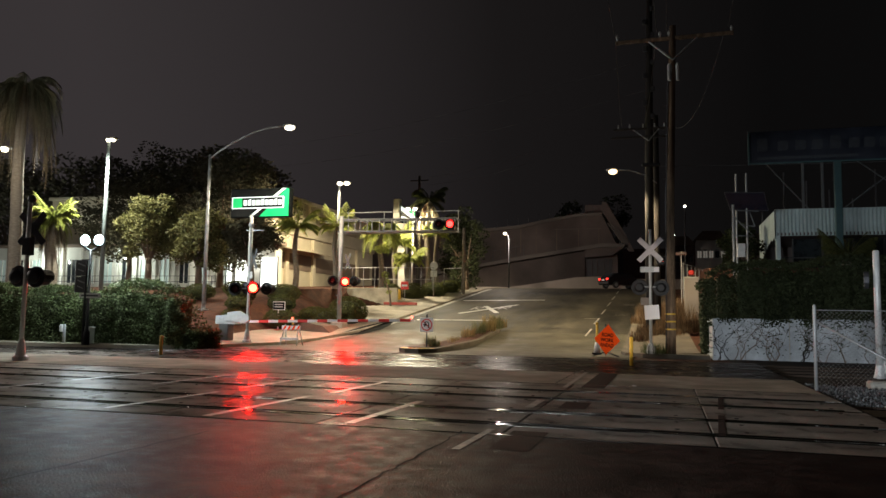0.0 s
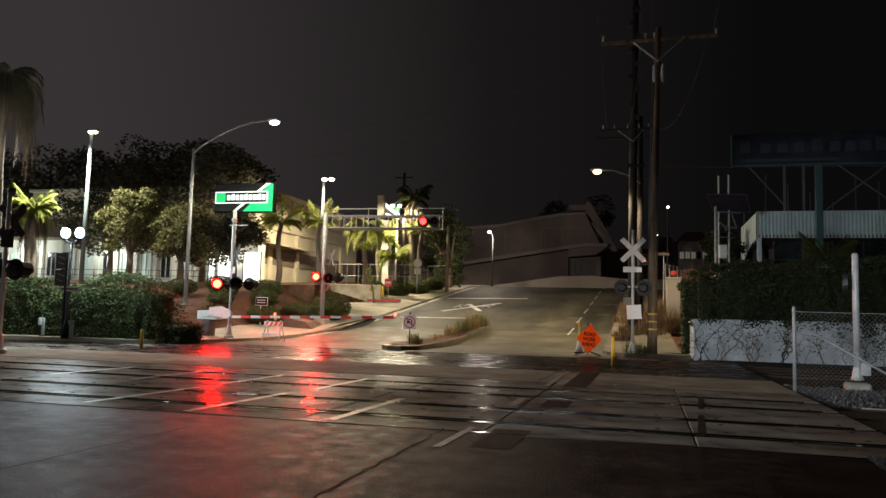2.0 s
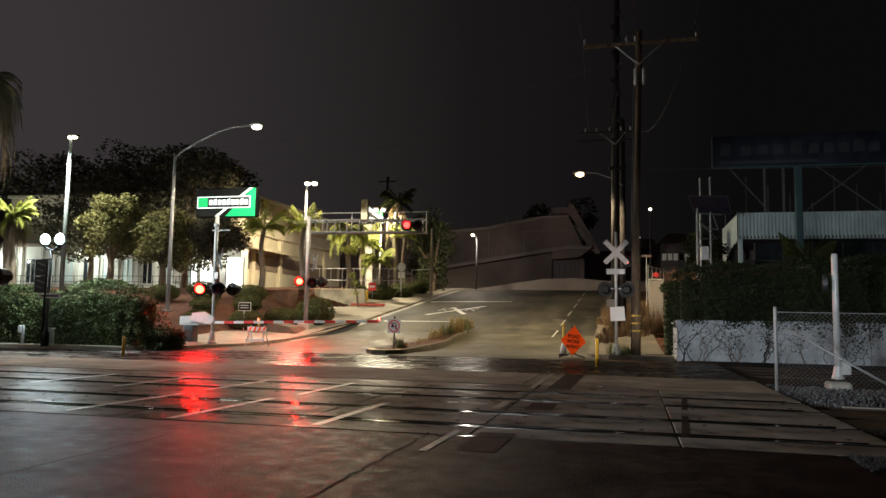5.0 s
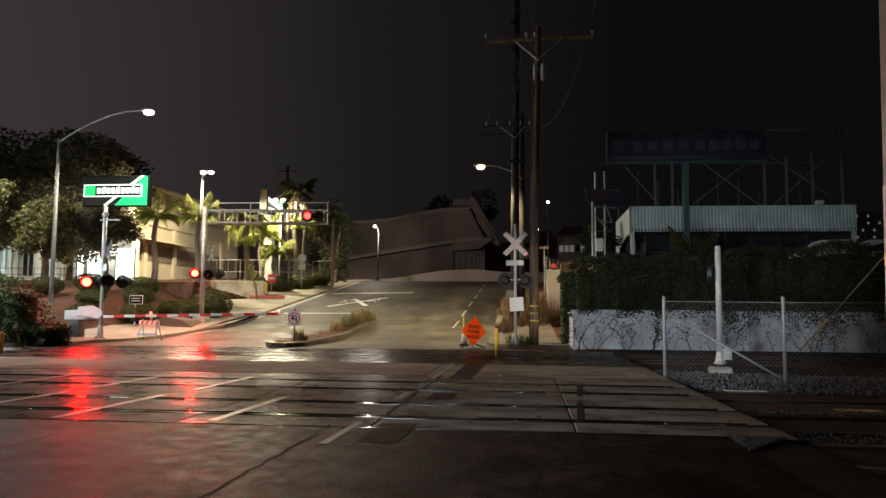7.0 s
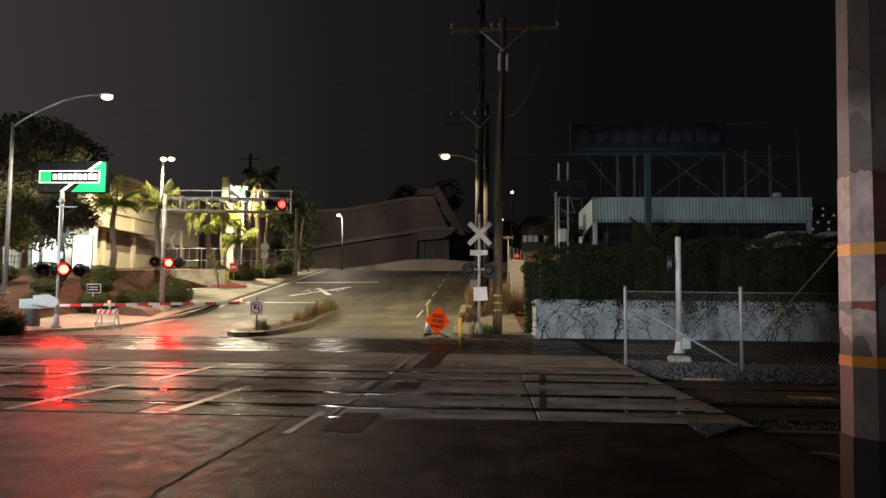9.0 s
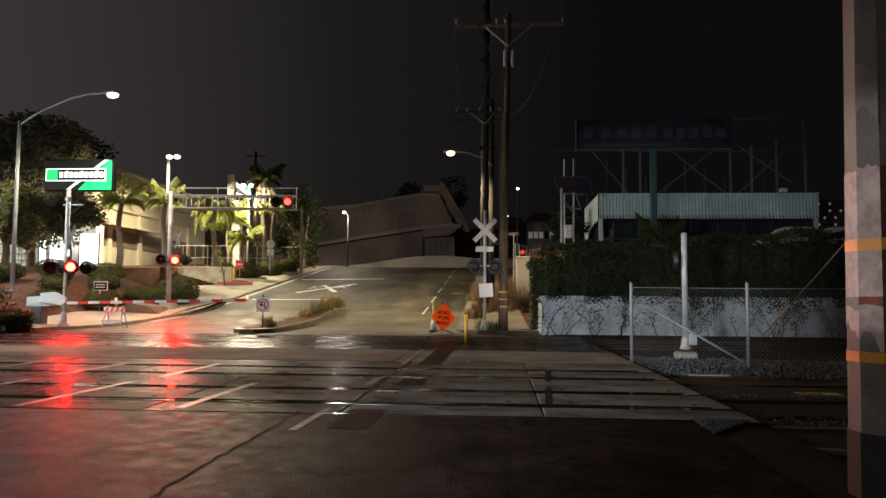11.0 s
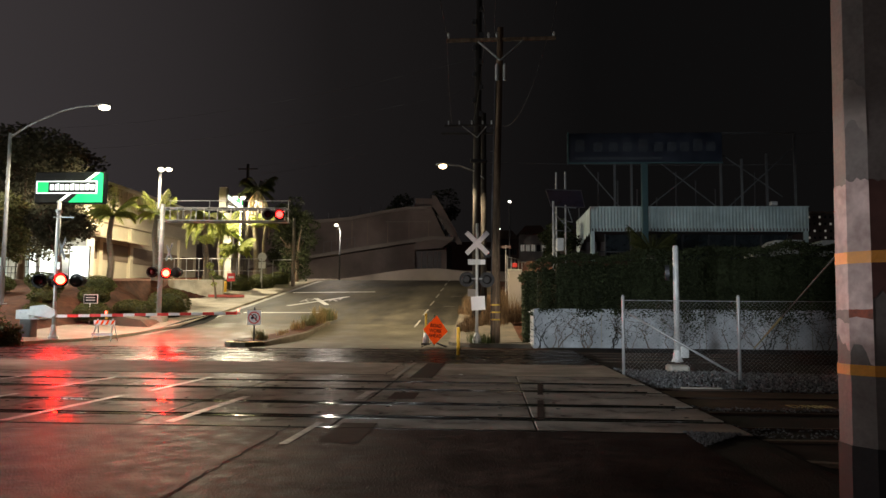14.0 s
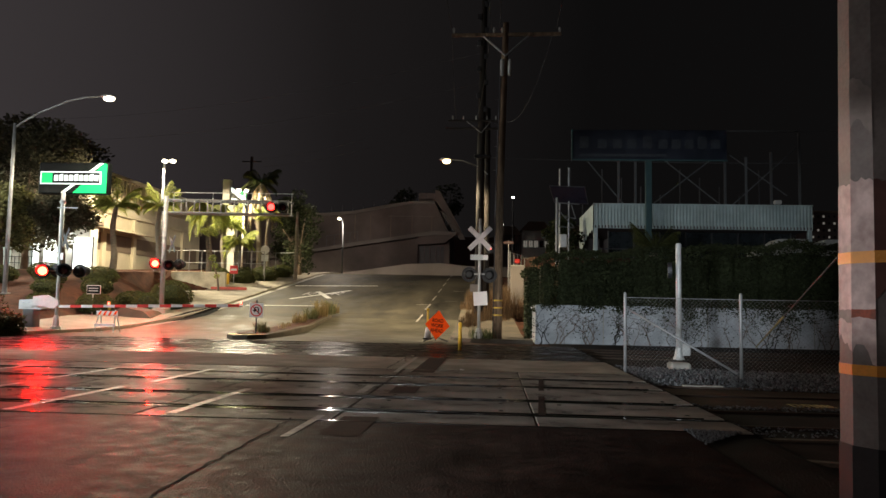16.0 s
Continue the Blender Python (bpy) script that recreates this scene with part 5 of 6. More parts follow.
for a in (30, 150, 210, 330):
    part("stand_leg", Shape().tube([(0, 0.05, 0.2), (0.55 * math.cos(radians(a)), 0.05 + 0.55 * math.sin(radians(a)), 0.02)], 0.02, 6), DARKMETAL, rw)
part("stand_post", Shape().tube([(0, 0.05, 0.05), (0, 0.05, 1.25)], 0.022, 6), DARKMETAL, rw)
dia = part("sign_face", Shape().prism([(0, 0.08), (0.48, 0.66), (0, 1.24), (-0.48, 0.66)], -0.01, 0.01), ORANGE, rw, "orange diamond face")
dia.rotation_euler = (0, radians(5), 0)
for word, z, sz in (("ROAD", 0.77, 0.2), ("WORK", 0.575, 0.2), ("AHEAD", 0.38, 0.2)):
    cu = bpy.data.curves.new("lettering", "FONT")
    cu.body, cu.size, cu.align_x, cu.extrude = word, sz, "CENTER", 0.002
    cu.offset = 0.004
    cu.materials.append(LETTER)
    ob = new("lettering", cu)
    ob.parent, ob.location, ob.rotation_euler = dia, (0, -0.016, z), (radians(90), 0, 0)
    ob.scale = (0.78, 1, 1)
    tagged(ob, "black word " + word)


def bollard(at, h, r, material, label, lean=0.0):
    t = thing("bollard", (*at, zg(*at)), label, "bollard")
    part("tube", Shape().tube([(0, 0, -0.05), (lean, 0, h), (lean, 0, h + r * 0.5)], [r, r, r * 0.5], 12), material, t, smooth=True)
    return t


bollard((-1.05, 24.6), 0.86, 0.055, YELLOW, "thin yellow flexible bollard at the kerb")
bollard((-16.31, 22.2), 0.62, 0.055, PAINT_YELLOW, "dull yellow bollard on the pavement edge")
bollard((-20.2, 57.0), 0.9, 0.11, YELLOW, "short yellow bollard beside the driveway")
meter = bollard((-23.5, 25.7), 0.85, 0.06, GALV, "slim grey post with a small box at the hedge")
part("meter_box", Shape().box((-0.1, -0.05, 0.72), (0.16, 0.14, 0.3), 0.04), GREYBOX, meter)
bx = thing("utility_box", (-22.35, 25.75, 0.13), "small grey utility box before the hedge", "utility box")
part("body", Shape().box((0, 0, 0.3), (0.36, 0.3, 0.62), 0.03), GREYBOX, bx)
part("lid", Shape().box((0, 0, 0.64), (0.4, 0.34, 0.06), 0.02), GREYBOX, bx)
cone = thing("traffic_cone", (-2.75, 32.3, 0.0), "orange delineator cone with white and yellow top", "traffic cone")
part("base", Shape().box((0, 0, 0.03), (0.38, 0.38, 0.06), 0.015), BLACK, cone)
part("body", Shape().tube([(0, 0, 0.06), (0, 0, 0.5)], [0.15, 0.08], 14), WHITE, cone, "pale cone body", smooth=True)
part("top", Shape().tube([(0, 0, 0.5), (0, 0, 0.78), (0, 0, 1.2)], [0.08, 0.045, 0.045], 14), YELLOW, cone, "yellow tube top", smooth=True)
part("flag", Shape().ball((0, 0, 1.25), 0.06, 10, 5), YELLOW, cone)

bar = thing("barricade", (-16.65, 32.2, 0.02), "folding A-frame barricade with orange striped boards", "barricade")
for x in (-0.36, 0.36):
    part("leg", Shape().tube([(x * 0.92, 0, 0.95), (x * 1.18, -0.32, 0)], 0.028, 6), ALU, bar)
    part("leg", Shape().tube([(x * 0.92, 0, 0.95), (x * 1.18, 0.32, 0)], 0.028, 6), ALU, bar)
for z, y in ((0.8, -0.07), (0.3, -0.24)):
    b = part("board", Shape().box((0, y, z), (0.95, 0.025, 0.2 if z > 0.5 else 0.12), 0.008), WHITE, bar, "striped board")
    if z > 0.5:
        for k in range(4):
            part("stripe", Shape().prism([(-0.42 + k * 0.23, z - 0.095), (-0.32 + k * 0.23, z - 0.095), (-0.22 + k * 0.23, z + 0.095), (-0.32 + k * 0.23, z + 0.095)], y - 0.02, y - 0.014), ORANGE, b, "orange stripe")
part("warning_lamp", Shape().tube([(0.05, 0, 0.95), (0.05, 0, 1.3)], 0.05, 10), YELLOW, bar, "yellow warning lamp")

ns = post_sign("notice_sign", (-20.5, 38.0, zg(-20.5, 38.0)), 1.2, 0.035, "small dark notice board on a leaning white post", WHITE)
part("board", Shape().box((0.05, -0.05, 1.38), (0.68, 0.04, 0.4), 0.01), SIGN_BLACK, ns, "dark board")
part("board_frame", Shape().box((0.05, -0.03, 1.38), (0.74, 0.03, 0.46), 0.01), WHITE, ns, "white frame")
for k in range(2):
    part("text_bar", Shape().box((0.05, -0.075, 1.45 - 0.13 * k), (0.5, 0.006, 0.05)), GREYBOX, ns, "pale unreadable line")
dn = post_sign("entry_sign", (-19.75, 57, zg(-19.75, 57)), 1.2, 0.03, "small square red sign on a post")
part("sign_face", Shape().box((0, -0.04, 1.35), (0.62, 0.015, 0.62), 0.02), RED, dn, "red face")
part("white_bar", Shape().box((0, -0.052, 1.35), (0.44, 0.008, 0.14), 0.004), WHITE, dn, "white bar")
rs = post_sign("round_sign", (-18.6, 61, zg(-18.6, 61)), 2.9, 0.035, "round pale sign above a square plate, seen from behind")
part("disc", Shape().tube([(0, -0.04, 2.75), (0, -0.055, 2.75)], 0.36, 20), GREYBOX, rs, "pale disc")
part("plate", Shape().box((0, -0.045, 2.08), (0.6, 0.012, 0.52), 0.01), GREYBOX, rs, "pale square plate")

# ---- buildings on the bank ----
def window(parent, x, y, z, w, h, glass, frame_mat=DARKMETAL, cross=True):
    win = part("window", Shape().box((x, y + 0.05, z), (w, 0.04, h)), glass, parent, "window pane")
    f = Shape()
    for sx in (-1, 1):
        f.box((x + sx * w / 2, y, z), (0.07, 0.12, h + 0.07), 0.01)
        f.box((x, y, z + sx * h / 2), (w, 0.12, 0.07), 0.01)
    if cross:
        f.box((x, y, z), (0.05, 0.1, h), 0.01)
    part("window_frame", f, frame_mat, win)
    return win


office = tagged(thing("office_building", (-46, 58, 3.7), "low white stucco office with lit windows and entrance", "building"), "")
part("wall", Shape().box((-1.0, 0.6, 1.75), (30.5, 1.2, 3.9), 0.05), STUCCO, office, "white stucco wall")
part("roof", Shape().box((-1.0, 0.5, 3.8), (31.2, 1.8, 0.3), 0.05), BEIGE_DARK, office, "flat roof edge")
for i in range(13):
    x = -14.6 + i * 2.0
    window(office, x, -0.06, 1.45, 1.0, 2.2, WINDOW_LIT if i % 3 != 1 else GLASS, STUCCO)
    part("pilaster", Shape().box((x + 1.0, -0.1, 1.7), (0.35, 0.2, 3.7), 0.03), STUCCO, office)
for x, w in ((10.75, 2.2), (13.75, 1.6)):
    d = part("entrance_door", Shape().box((x, -0.06, 1.35), (w, 0.06, 2.5), 0.01), DOOR_LIT, office, "brightly lit entrance glass")
    for sx in (-1, 1):
        part("door_jamb", Shape().box((x + sx * w / 2, -0.1, 1.35), (0.08, 0.1, 2.6), 0.01), DARKMETAL, d)
for x in (-9.0, -0.5, 6.5):
    part("wall_lamp", Shape().box((x, -0.25, 2.5), (0.35, 0.25, 0.2), 0.04), LAMP_SMALL, office, "lit wall lamp")

hall = thing("beige_building", (-33.2, 60, 3.8), "large beige stucco building with a slatted parapet", "building")
part("wall", Shape().box((-12, 12, 4.1), (24, 24, 8.6), 0.05), BEIGE, hall, "beige stucco wall")
part("roof", Shape().box((-12, 12, 8.5), (24.5, 24.5, 0.3), 0.05), BEIGE, hall, "parapet cap")
for i in range(44):
    part("slat", Shape().box((0.1, 0.4 + i * 0.53, 7.3), (0.2, 0.16, 1.9), 0.01), BEIGE, hall, "upright parapet slat")
# opening is a flat brown strip; its inner shade is put into the colour
part("dark_band", Shape().box((0.03, 12, 2.6), (0.06, 22, 1.5)), BEIGE_DARK, hall, "flat brown band standing for a dark opening")
part("awning", Shape().box((0.6, 5.5, 3.7), (1.6, 9, 0.16), 0.03, Matrix.Rotation(radians(10), 3, "Y")), BEIGE, hall, "sloping awning slab")
part("ledge", Shape().box((0.12, 12, 5.2), (0.24, 24, 0.3), 0.03), BEIGE, hall)
for y in (2.5, 8, 13.5, 19):
    part("pier", Shape().box((0.12, y, 2.5), (0.3, 0.6, 5), 0.03), BEIGE, hall)
PLANTER = mat("stained_planter_concrete", (0.46, 0.42, 0.31), 0.85, var=0.35, scale=1.2, fine=20, bump=0.2, stain=(0.24, 0.21, 0.15))
rwall = tagged(new("retaining_wall_left"), "pale stained concrete planter wall", kind="structure")
part("wall", Shape().box((-21.6, 54.8, 2.85), (4.1, 0.3, 1.55), 0.03), PLANTER, rwall)
fence_l = thing("metal_fence", (-26, 58.8, 3.6), "thin dark steel fence above the planter wall", "fence")
for i in range(9):
    part("post", Shape().tube([(i * 1.0, 0, 0), (i * 1.0, 0, 1.9)], 0.035, 6), GALV, fence_l)
for z in (0.9, 1.85):
    part("rail", Shape().tube([(0, 0, z), (8, 0, z)], 0.03, 6), GALV, fence_l)
fo = thing("metal_fence", (-61, 56.4, 3.55), "thin dark railing before the office", "fence")
for i in range(26):
    part("post", Shape().tube([(i * 1.1, 0, 0), (i * 1.1, 0, 1.1)], 0.025, 5), DARKMETAL, fo)
for z in (0.6, 1.08):
    part("rail", Shape().tube([(0, 0, z), (27.5, 0, z)], 0.025, 5), DARKMETAL, fo)
rock = thing("concrete_mound", (-19.0, 38.6, 0.5), "dark low sloped concrete drain block beside the kerb", "concrete block")
part("block", Shape().prism([(-1.5, -0.2), (1.6, -0.2), (0.9, 0.35), (-0.2, 0.55), (-1.0, 0.25)], 0, 2.2), OLDWALK, rock)
inlet = tagged(new("drain_inlet"), "dark kerb drain opening", kind="structure")
a, b = Vector((-17.0, 38.6, slope(38.6))), Vector((-16.42, 45.0, slope(45.0)))
# drain mouth is a flat black face; the dark inside is its colour
part("opening", Shape().add([a + Vector((0.05, 0, 0.01)), a.lerp(b, 0.35) + Vector((0.32, 0, 0.02)), b + Vector((0.05, 0, 0.01)), b + Vector((-0.02, 0, 0.16)), a.lerp(b, 0.4) + Vector((-0.1, 0, 0.2)), a + Vector((-0.05, 0, 0.15))], [(0, 1, 2, 3, 4, 5)]), GAP, inlet, "black kerb gap")
DIP = [(-16.85, 38.7), (-16.1, 39.6), (-15.75, 41.4), (-15.95, 43.4), (-16.38, 45.4), (-16.5, 43.0), (-16.65, 40.6)]
# gutter dip painted as a flat black patch just above the road
part("apron", Shape().add([(x, y, slope(y) + 0.02) for x, y in DIP], [tuple(range(len(DIP)))]), GAP, inlet, "flat black patch standing for the gutter's dip")

# ---- hilltop ----
top = thing("hilltop_building", (-12, 92, 4.0), "dark brown concrete building with a sloping ramp wall", "building")
part("wall", Shape().prism([(-30, 0), (6.6, 0), (6.6, 6.2), (4.8, 9.95), (1.7, 9.85), (-1.3, 9.35), (-5.2, 8.6), (-8.5, 8.3), (-30, 7.0)], 0, 12), HILLWALL, top, "dark brown wall under a sloping roofline")
ROOFLINE = [(-30, 7.3), (-8.5, 8.62), (-5.2, 8.9), (-1.3, 9.67), (1.7, 10.14), (4.8, 10.25)]
part("coping", Shape().prism(ROOFLINE + [(x, z - 0.34) for x, z in ROOFLINE[::-1]], -0.35, 0.4), HILLWALL_PALE, top, "paler roof edge")
RAMPLINE = [(-30, 0.8), (-8.4, 4.33), (-5.1, 4.92), (-1.2, 5.51), (1.8, 5.98), (4.8, 6.45), (7.5, 6.34)]
part("ramp_wall", Shape().prism(RAMPLINE + [(7.4, 5.95), (4.8, 6.0), (1.8, 5.55), (-8.4, 3.95), (-30, 0.4)], -1.5, 0), HILLWALL_PALE, top, "paler sloping ramp parapet")
part("canopy_soffit", Shape().prism([(2.9, 5.7), (4.8, 5.98), (7.3, 5.93), (6.1, 5.05), (2.9, 4.8)], -1.3, 0), HILLWALL, top, "dark canopy underside")
part("lower_wall", Shape().prism([(-30, -0.5), (2.8, -0.5), (2.8, 5.6), (1.8, 5.5), (-8.4, 3.9), (-30, 0.35)], -0.5, 0), HILLWALL, top, "lower wall")
part("band", Shape().box((1.9, -0.03, 8.35), (5.6, 0.06, 0.07)), HILLWALL_PALE, top, "thin horizontal joint band")
for x in (-6.9, -5.0, -3.1, -0.6, 2.0, 4.4):
    part("wall_joint", Shape().box((x, -0.012, 7.0), (0.06, 0.024, 3.0)), BEIGE_DARK, top, "dark panel joint")
# gate opening drawn as a flat dark panel, its depth only in the colour
part("opening", Shape().box((4.4, -0.05, 3.1), (3.1, 0.1, 3.3)), DARKMETAL, top, "flat dark panel standing for the gate opening")
for x in (2.95, 3.6, 4.25, 5.0, 5.5):
    part("mullion", Shape().box((x, -0.14, 3.1), (0.08, 0.12, 3.2)), HILLWALL, top)
part("penthouse", Shape().box((3.7, 3.0, 10.6), (2.2, 3.0, 1.7), 0.03), HILLWALL, top, "dark roof room")
part("end_fin", Shape().prism([(4.85, 11.45), (5.35, 11.35), (7.55, 7.5), (8.55, 5.5), (7.9, 5.5), (5.3, 9.6), (4.85, 10.2)], -1.0, -0.6), HILLWALL, top, "slanting end fin")
for k in range(4):
    part("stair_rail", Shape().tube([(5.5 + 0.28 * k, -1.1, 8.9 - 0.1 * k), (7.2 + 0.22 * k, -1.1, 6.5)], 0.07, 6), HILLWALL_PALE, top, "slanting stair rail")
for i in range(5):
    part("ramp_fence_post", Shape().tube([(-8.3 + i * 0.95, -0.7, 4.3 + 0.146 * i), (-8.3 + i * 0.95, -0.7, 5.75 + 0.146 * i)], 0.03, 5), DULL, top)
part("ramp_fence_rail", Shape().tube([(-8.3, -0.7, 5.75), (-4.5, -0.7, 6.33)], 0.025, 5), DULL, top)
for i in range(10):
    part("roof_railing", Shape().tube([(-8 + i * 1.3, 0.3, 8.6 + 0.18 * i), (-8 + i * 1.3, 0.3, 9.5 + 0.18 * i)], 0.03, 5), DARKMETAL, top)
low = tagged(new("wall_hilltop"), "pale low concrete wall across the top of the street", kind="structure")
part("wall", Shape().prism([(-22, 3.6), (10, 3.6), (10, 5.8), (-2.8, 5.92), (-5.9, 6.2), (-9.3, 6.09), (-15.5, 5.15), (-22, 4.4)], 83.8, 84.2), WALL_PALE, low)
for x, y, w, h, zz, m in ((7.1, 130, 4.6, 2.6, 12.6, STUCCO), (14, 138, 7, 4, 11.5, HILLWALL), (2.6, 134, 4.0, 2.4, 12.4, HILLWALL)):
    hs = thing("far_house", (x, y, zz - 4.5), "small distant house on the dark hillside", "house")
    part("wall", Shape().box((0, 2, 2 + h / 2), (w, 4, h + 4), 0.04), m, hs)
    part("roof", Shape().prism([(-w / 2 - 0.4, 4 + h), (w / 2 + 0.4, 4 + h), (w / 2 - 1.0, 5.5 + h), (-w / 2 + 1.0, 5.5 + h)], -0.3, 4.3), BEIGE_DARK, hs, "dark hipped roof")
    for k in range(5):
        wx = -w / 2 + 0.5 + k * (w - 1.0) / 4
        win = part("window", Shape().box((wx, -0.02, 3.0 + h / 2), (0.64, 0.05, 1.1)), FAR_LIT if m is STUCCO and k != 3 else GLASS, hs, "dim window")
        part("window_frame", Shape().box((wx, -0.05, 3.0 + h / 2), (0.05, 0.04, 1.3)).box((wx, -0.05, 3.7 + h / 2), (0.62, 0.04, 0.08)), DARKMETAL, win)
flats = thing("far_apartment_block", (55.4, 130, 6.0), "distant dark apartment block with a few lit windows", "apartment block")
part("wall", Shape().box((0, 3, 5.8), (6.2, 6, 13.0), 0.05), HILLWALL, flats)
part("roof", Shape().box((0, 3, 12.4), (6.6, 6.4, 0.3), 0.05), BEIGE_DARK, flats)
for r_ in range(4):
    for k in range(7):
        part("window", Shape().box((-2.6 + k * 0.87, -0.02, 8.2 + r_ * 1.15), (0.3, 0.05, 0.36)), FAR_LIT if (r_ * 5 + k * 3) % 7 < 3 else GLASS, flats, "small far window")
lights = Shape()
rng = random.Random(5)
for _ in range(45):
    a = rng.uniform(radians(63), radians(70))
    d = rng.uniform(300, 400)
    x, y, z = d * math.cos(a), d * math.sin(a), rng.uniform(20, 36)
    lights.box((x, y, z), (rng.uniform(0.2, 0.6), 0.3, rng.uniform(0.2, 0.4)))
tagged(part("city_lights", lights, CITY, None, "scattered far warm window lights"), "scattered far warm window lights", "lights", kind="stuff")

blk = thing("concrete_barrier", (1.38, 45.0, 1.0), "pale block pier at the end of the roadside weeds", "barrier")
part("pier", Shape().box((0, 0, 1.4), (0.78, 0.4, 2.9), 0.03), WALL_PALE, blk)
part("cap", Shape().box((0, 0, 2.87), (0.84, 0.46, 0.08), 0.02), KERB, blk, "concrete cap")
ws = thing("street_sign", (0.95, 50.0, slope(50.0)), "small red street sign on a slim post", "sign")
part("post", Shape().tube([(0, 0, -0.1), (0, 0, 4.1)], 0.03, 8), GALV, ws)
# red plate coloured brown so the near lamp leaves it dim
part("sign_face", Shape().box((0, -0.04, 3.98), (0.66, 0.015, 0.17), 0.006), PATCH_BROWN, ws, "red plate")
part("text_bar", Shape().box((0, -0.052, 3.98), (0.5, 0.006, 0.05)), DULL, ws, "pale unreadable line")
fr = thing("wire_fence", (1.1, 52.0, slope(52.0)), "dark wire fence beside the hill pavement", "fence")
for k in range(6):
    part("post", Shape().tube([(0.28 * k, k * 0.9, -0.1), (0.28 * k, k * 0.9, 3.3)], 0.03, 6), GALV, fr)
for z in (1.7, 3.25):
    part("rail", Shape().tube([(0, 0, z), (1.4, 4.5, z)], 0.022, 6), GALV, fr)
rl = thing("warning_light", (1.62, 53.0, 3.6), "small red warning light on a short post", "lamp")
part("post", Shape().tube([(0, 0, -1.4), (0, 0, 0.9)], 0.04, 8), DARKMETAL, rl)
part("lens", Shape().box((0, -0.03, 1.05), (0.36, 0.12, 0.3), 0.05), TAIL_DIM, rl, "dim red lens")

# ---- right-hand side ----
ret = tagged(new("retaining_wall_right"), "white painted concrete wall overgrown with vines", kind="structure")
part("wall", Shape().box((15.7, 31.2, 0.62), (28, 0.3, 1.85), 0.02), RETAIN, ret, "painted concrete wall")
part("wall_return", Shape().box((1.85, 34.4, 0.75), (0.3, 6.1, 1.6), 0.02), RETAIN, ret, "wall return")
for x in (4.4, 8.5, 12.6, 16.7, 20.8):
    part("wall_joint", Shape().box((x, 31.045, 0.62), (0.03, 0.012, 1.8)), KERB, ret, "vertical wall joint")
for i in range(19):
    rng = random.Random(300 + i)
    vx = 2.0 + i * 0.74 + rng.uniform(-0.35, 0.35)
    v = thing("vine", (vx, 31.02, 0.0), "bare climbing vine with dark leaves on the wall", "vine", "vines on the wall")
    st, lv = Shape(), Shape()
    lush = 0.5 + 0.9 * noise.noise((vx * 0.45, 3.1, 2)) + 0.25 * (vx > 6)
    for b in range(rng.choice((1, 2, 3, 4))):
        x, z, bend = rng.uniform(-0.3, 0.3), -0.1, rng.uniform(-0.06, 0.06)
        lean = rng.gauss(0, 0.3)
        pts = []
        for k in range(11):
            pts.append((x, -0.02 - 0.012 * (k % 2), z))
            x += lean * 0.15 + rng.uniform(-0.09, 0.09)
            lean += bend + rng.uniform(-0.1, 0.1)
            z += rng.uniform(0.07, 0.2)
        thick = rng.uniform(0.01, 0.026)
        st.tube(pts, [thick * (1 - 0.075 * k) for k in range(11)], 5, False)
        for k in (4, 6, 8):
            p = Vector(pts[k])
            st.tube([p, p + Vector((rng.uniform(-0.35, 0.35), -0.01, rng.uniform(0.05, 0.3))), p + Vector((rng.uniform(-0.5, 0.5), 0, rng.uniform(0.15, 0.5)))], [0.009, 0.007, 0.004], 4, False)
        for k in range(int(max(0, lush) * rng.uniform(10, 70))):
            q = pts[rng.randrange(3, 11)]
            leaf(lv, (q[0] + rng.gauss(0, 0.16), -0.04, q[2] + rng.gauss(0, 0.12)), 0.085, rng, 0.4)
    for c in range(5):
        cx_, drop = rng.uniform(-0.55, 0.55), max(0.12, lush * rng.uniform(0.15, 0.75))
        for k in range(int(90 * drop)):
            leaf(lv, (cx_ + rng.gauss(0, 0.13), -0.06, 1.58 - drop * rng.random() ** 1.4), 0.1, rng, 0.5)
    part("stem", st, BARK if i % 4 else WOOD_DARK, v)
    part("leaves", lv, LEAF_DARK, v)

shop = thing("showroom", (7.1, 55, 4.6), "low showroom with a corrugated metal fascia and dark glazing", "building")
W_, D_ = 15.2, 8.6
part("floor_slab", Shape().box((W_ / 2, D_ / 2, 0.0), (W_, D_, 0.3), 0.02), KERB, shop)
part("back_wall", Shape().box((W_ / 2, D_, 1.4), (W_, 0.3, 2.8)), HILLWALL, shop)
part("ceiling_slab", Shape().box((W_ / 2, D_ / 2, 2.75), (W_, D_, 0.2), 0.02), HILLWALL, shop)
fz0, fz1 = 2.62, 4.36
front, side = Shape(), Shape()
n = 264
pts = []
for i in range(n + 1):
    x = W_ * i / n
    y = -0.06 if (i // 1) % 4 in (0, 1) else 0.02
    pts += [(x, y, fz0), (x, y, fz1)]
front.add(pts, [(2 * i, 2 * i + 2, 2 * i + 3, 2 * i + 1) for i in range(n)])
part("fascia", front, FASCIA, shop, "pale ribbed metal fascia")
pts = []
for i in range(53):
    y = D_ * i / 52
    x = -0.06 if i % 4 in (0, 1) else 0.02
    z = fz0 - 0.9 * step(2.0, D_, y) - (0.25 if i % 8 < 4 else 0)
    pts += [(x, y, z), (x, y, fz1)]
side.add(pts, [(2 * i, 2 * i + 1, 2 * i + 3, 2 * i + 2) for i in range(52)])
part("fascia_return", side, FASCIA, shop, "pale ribbed metal fascia with a torn lower edge")
part("roof", Shape().box((W_ / 2, D_ / 2 + 0.05, fz1 - 0.3), (W_ - 0.1, D_ - 0.2, 0.1)), HILLWALL, shop)
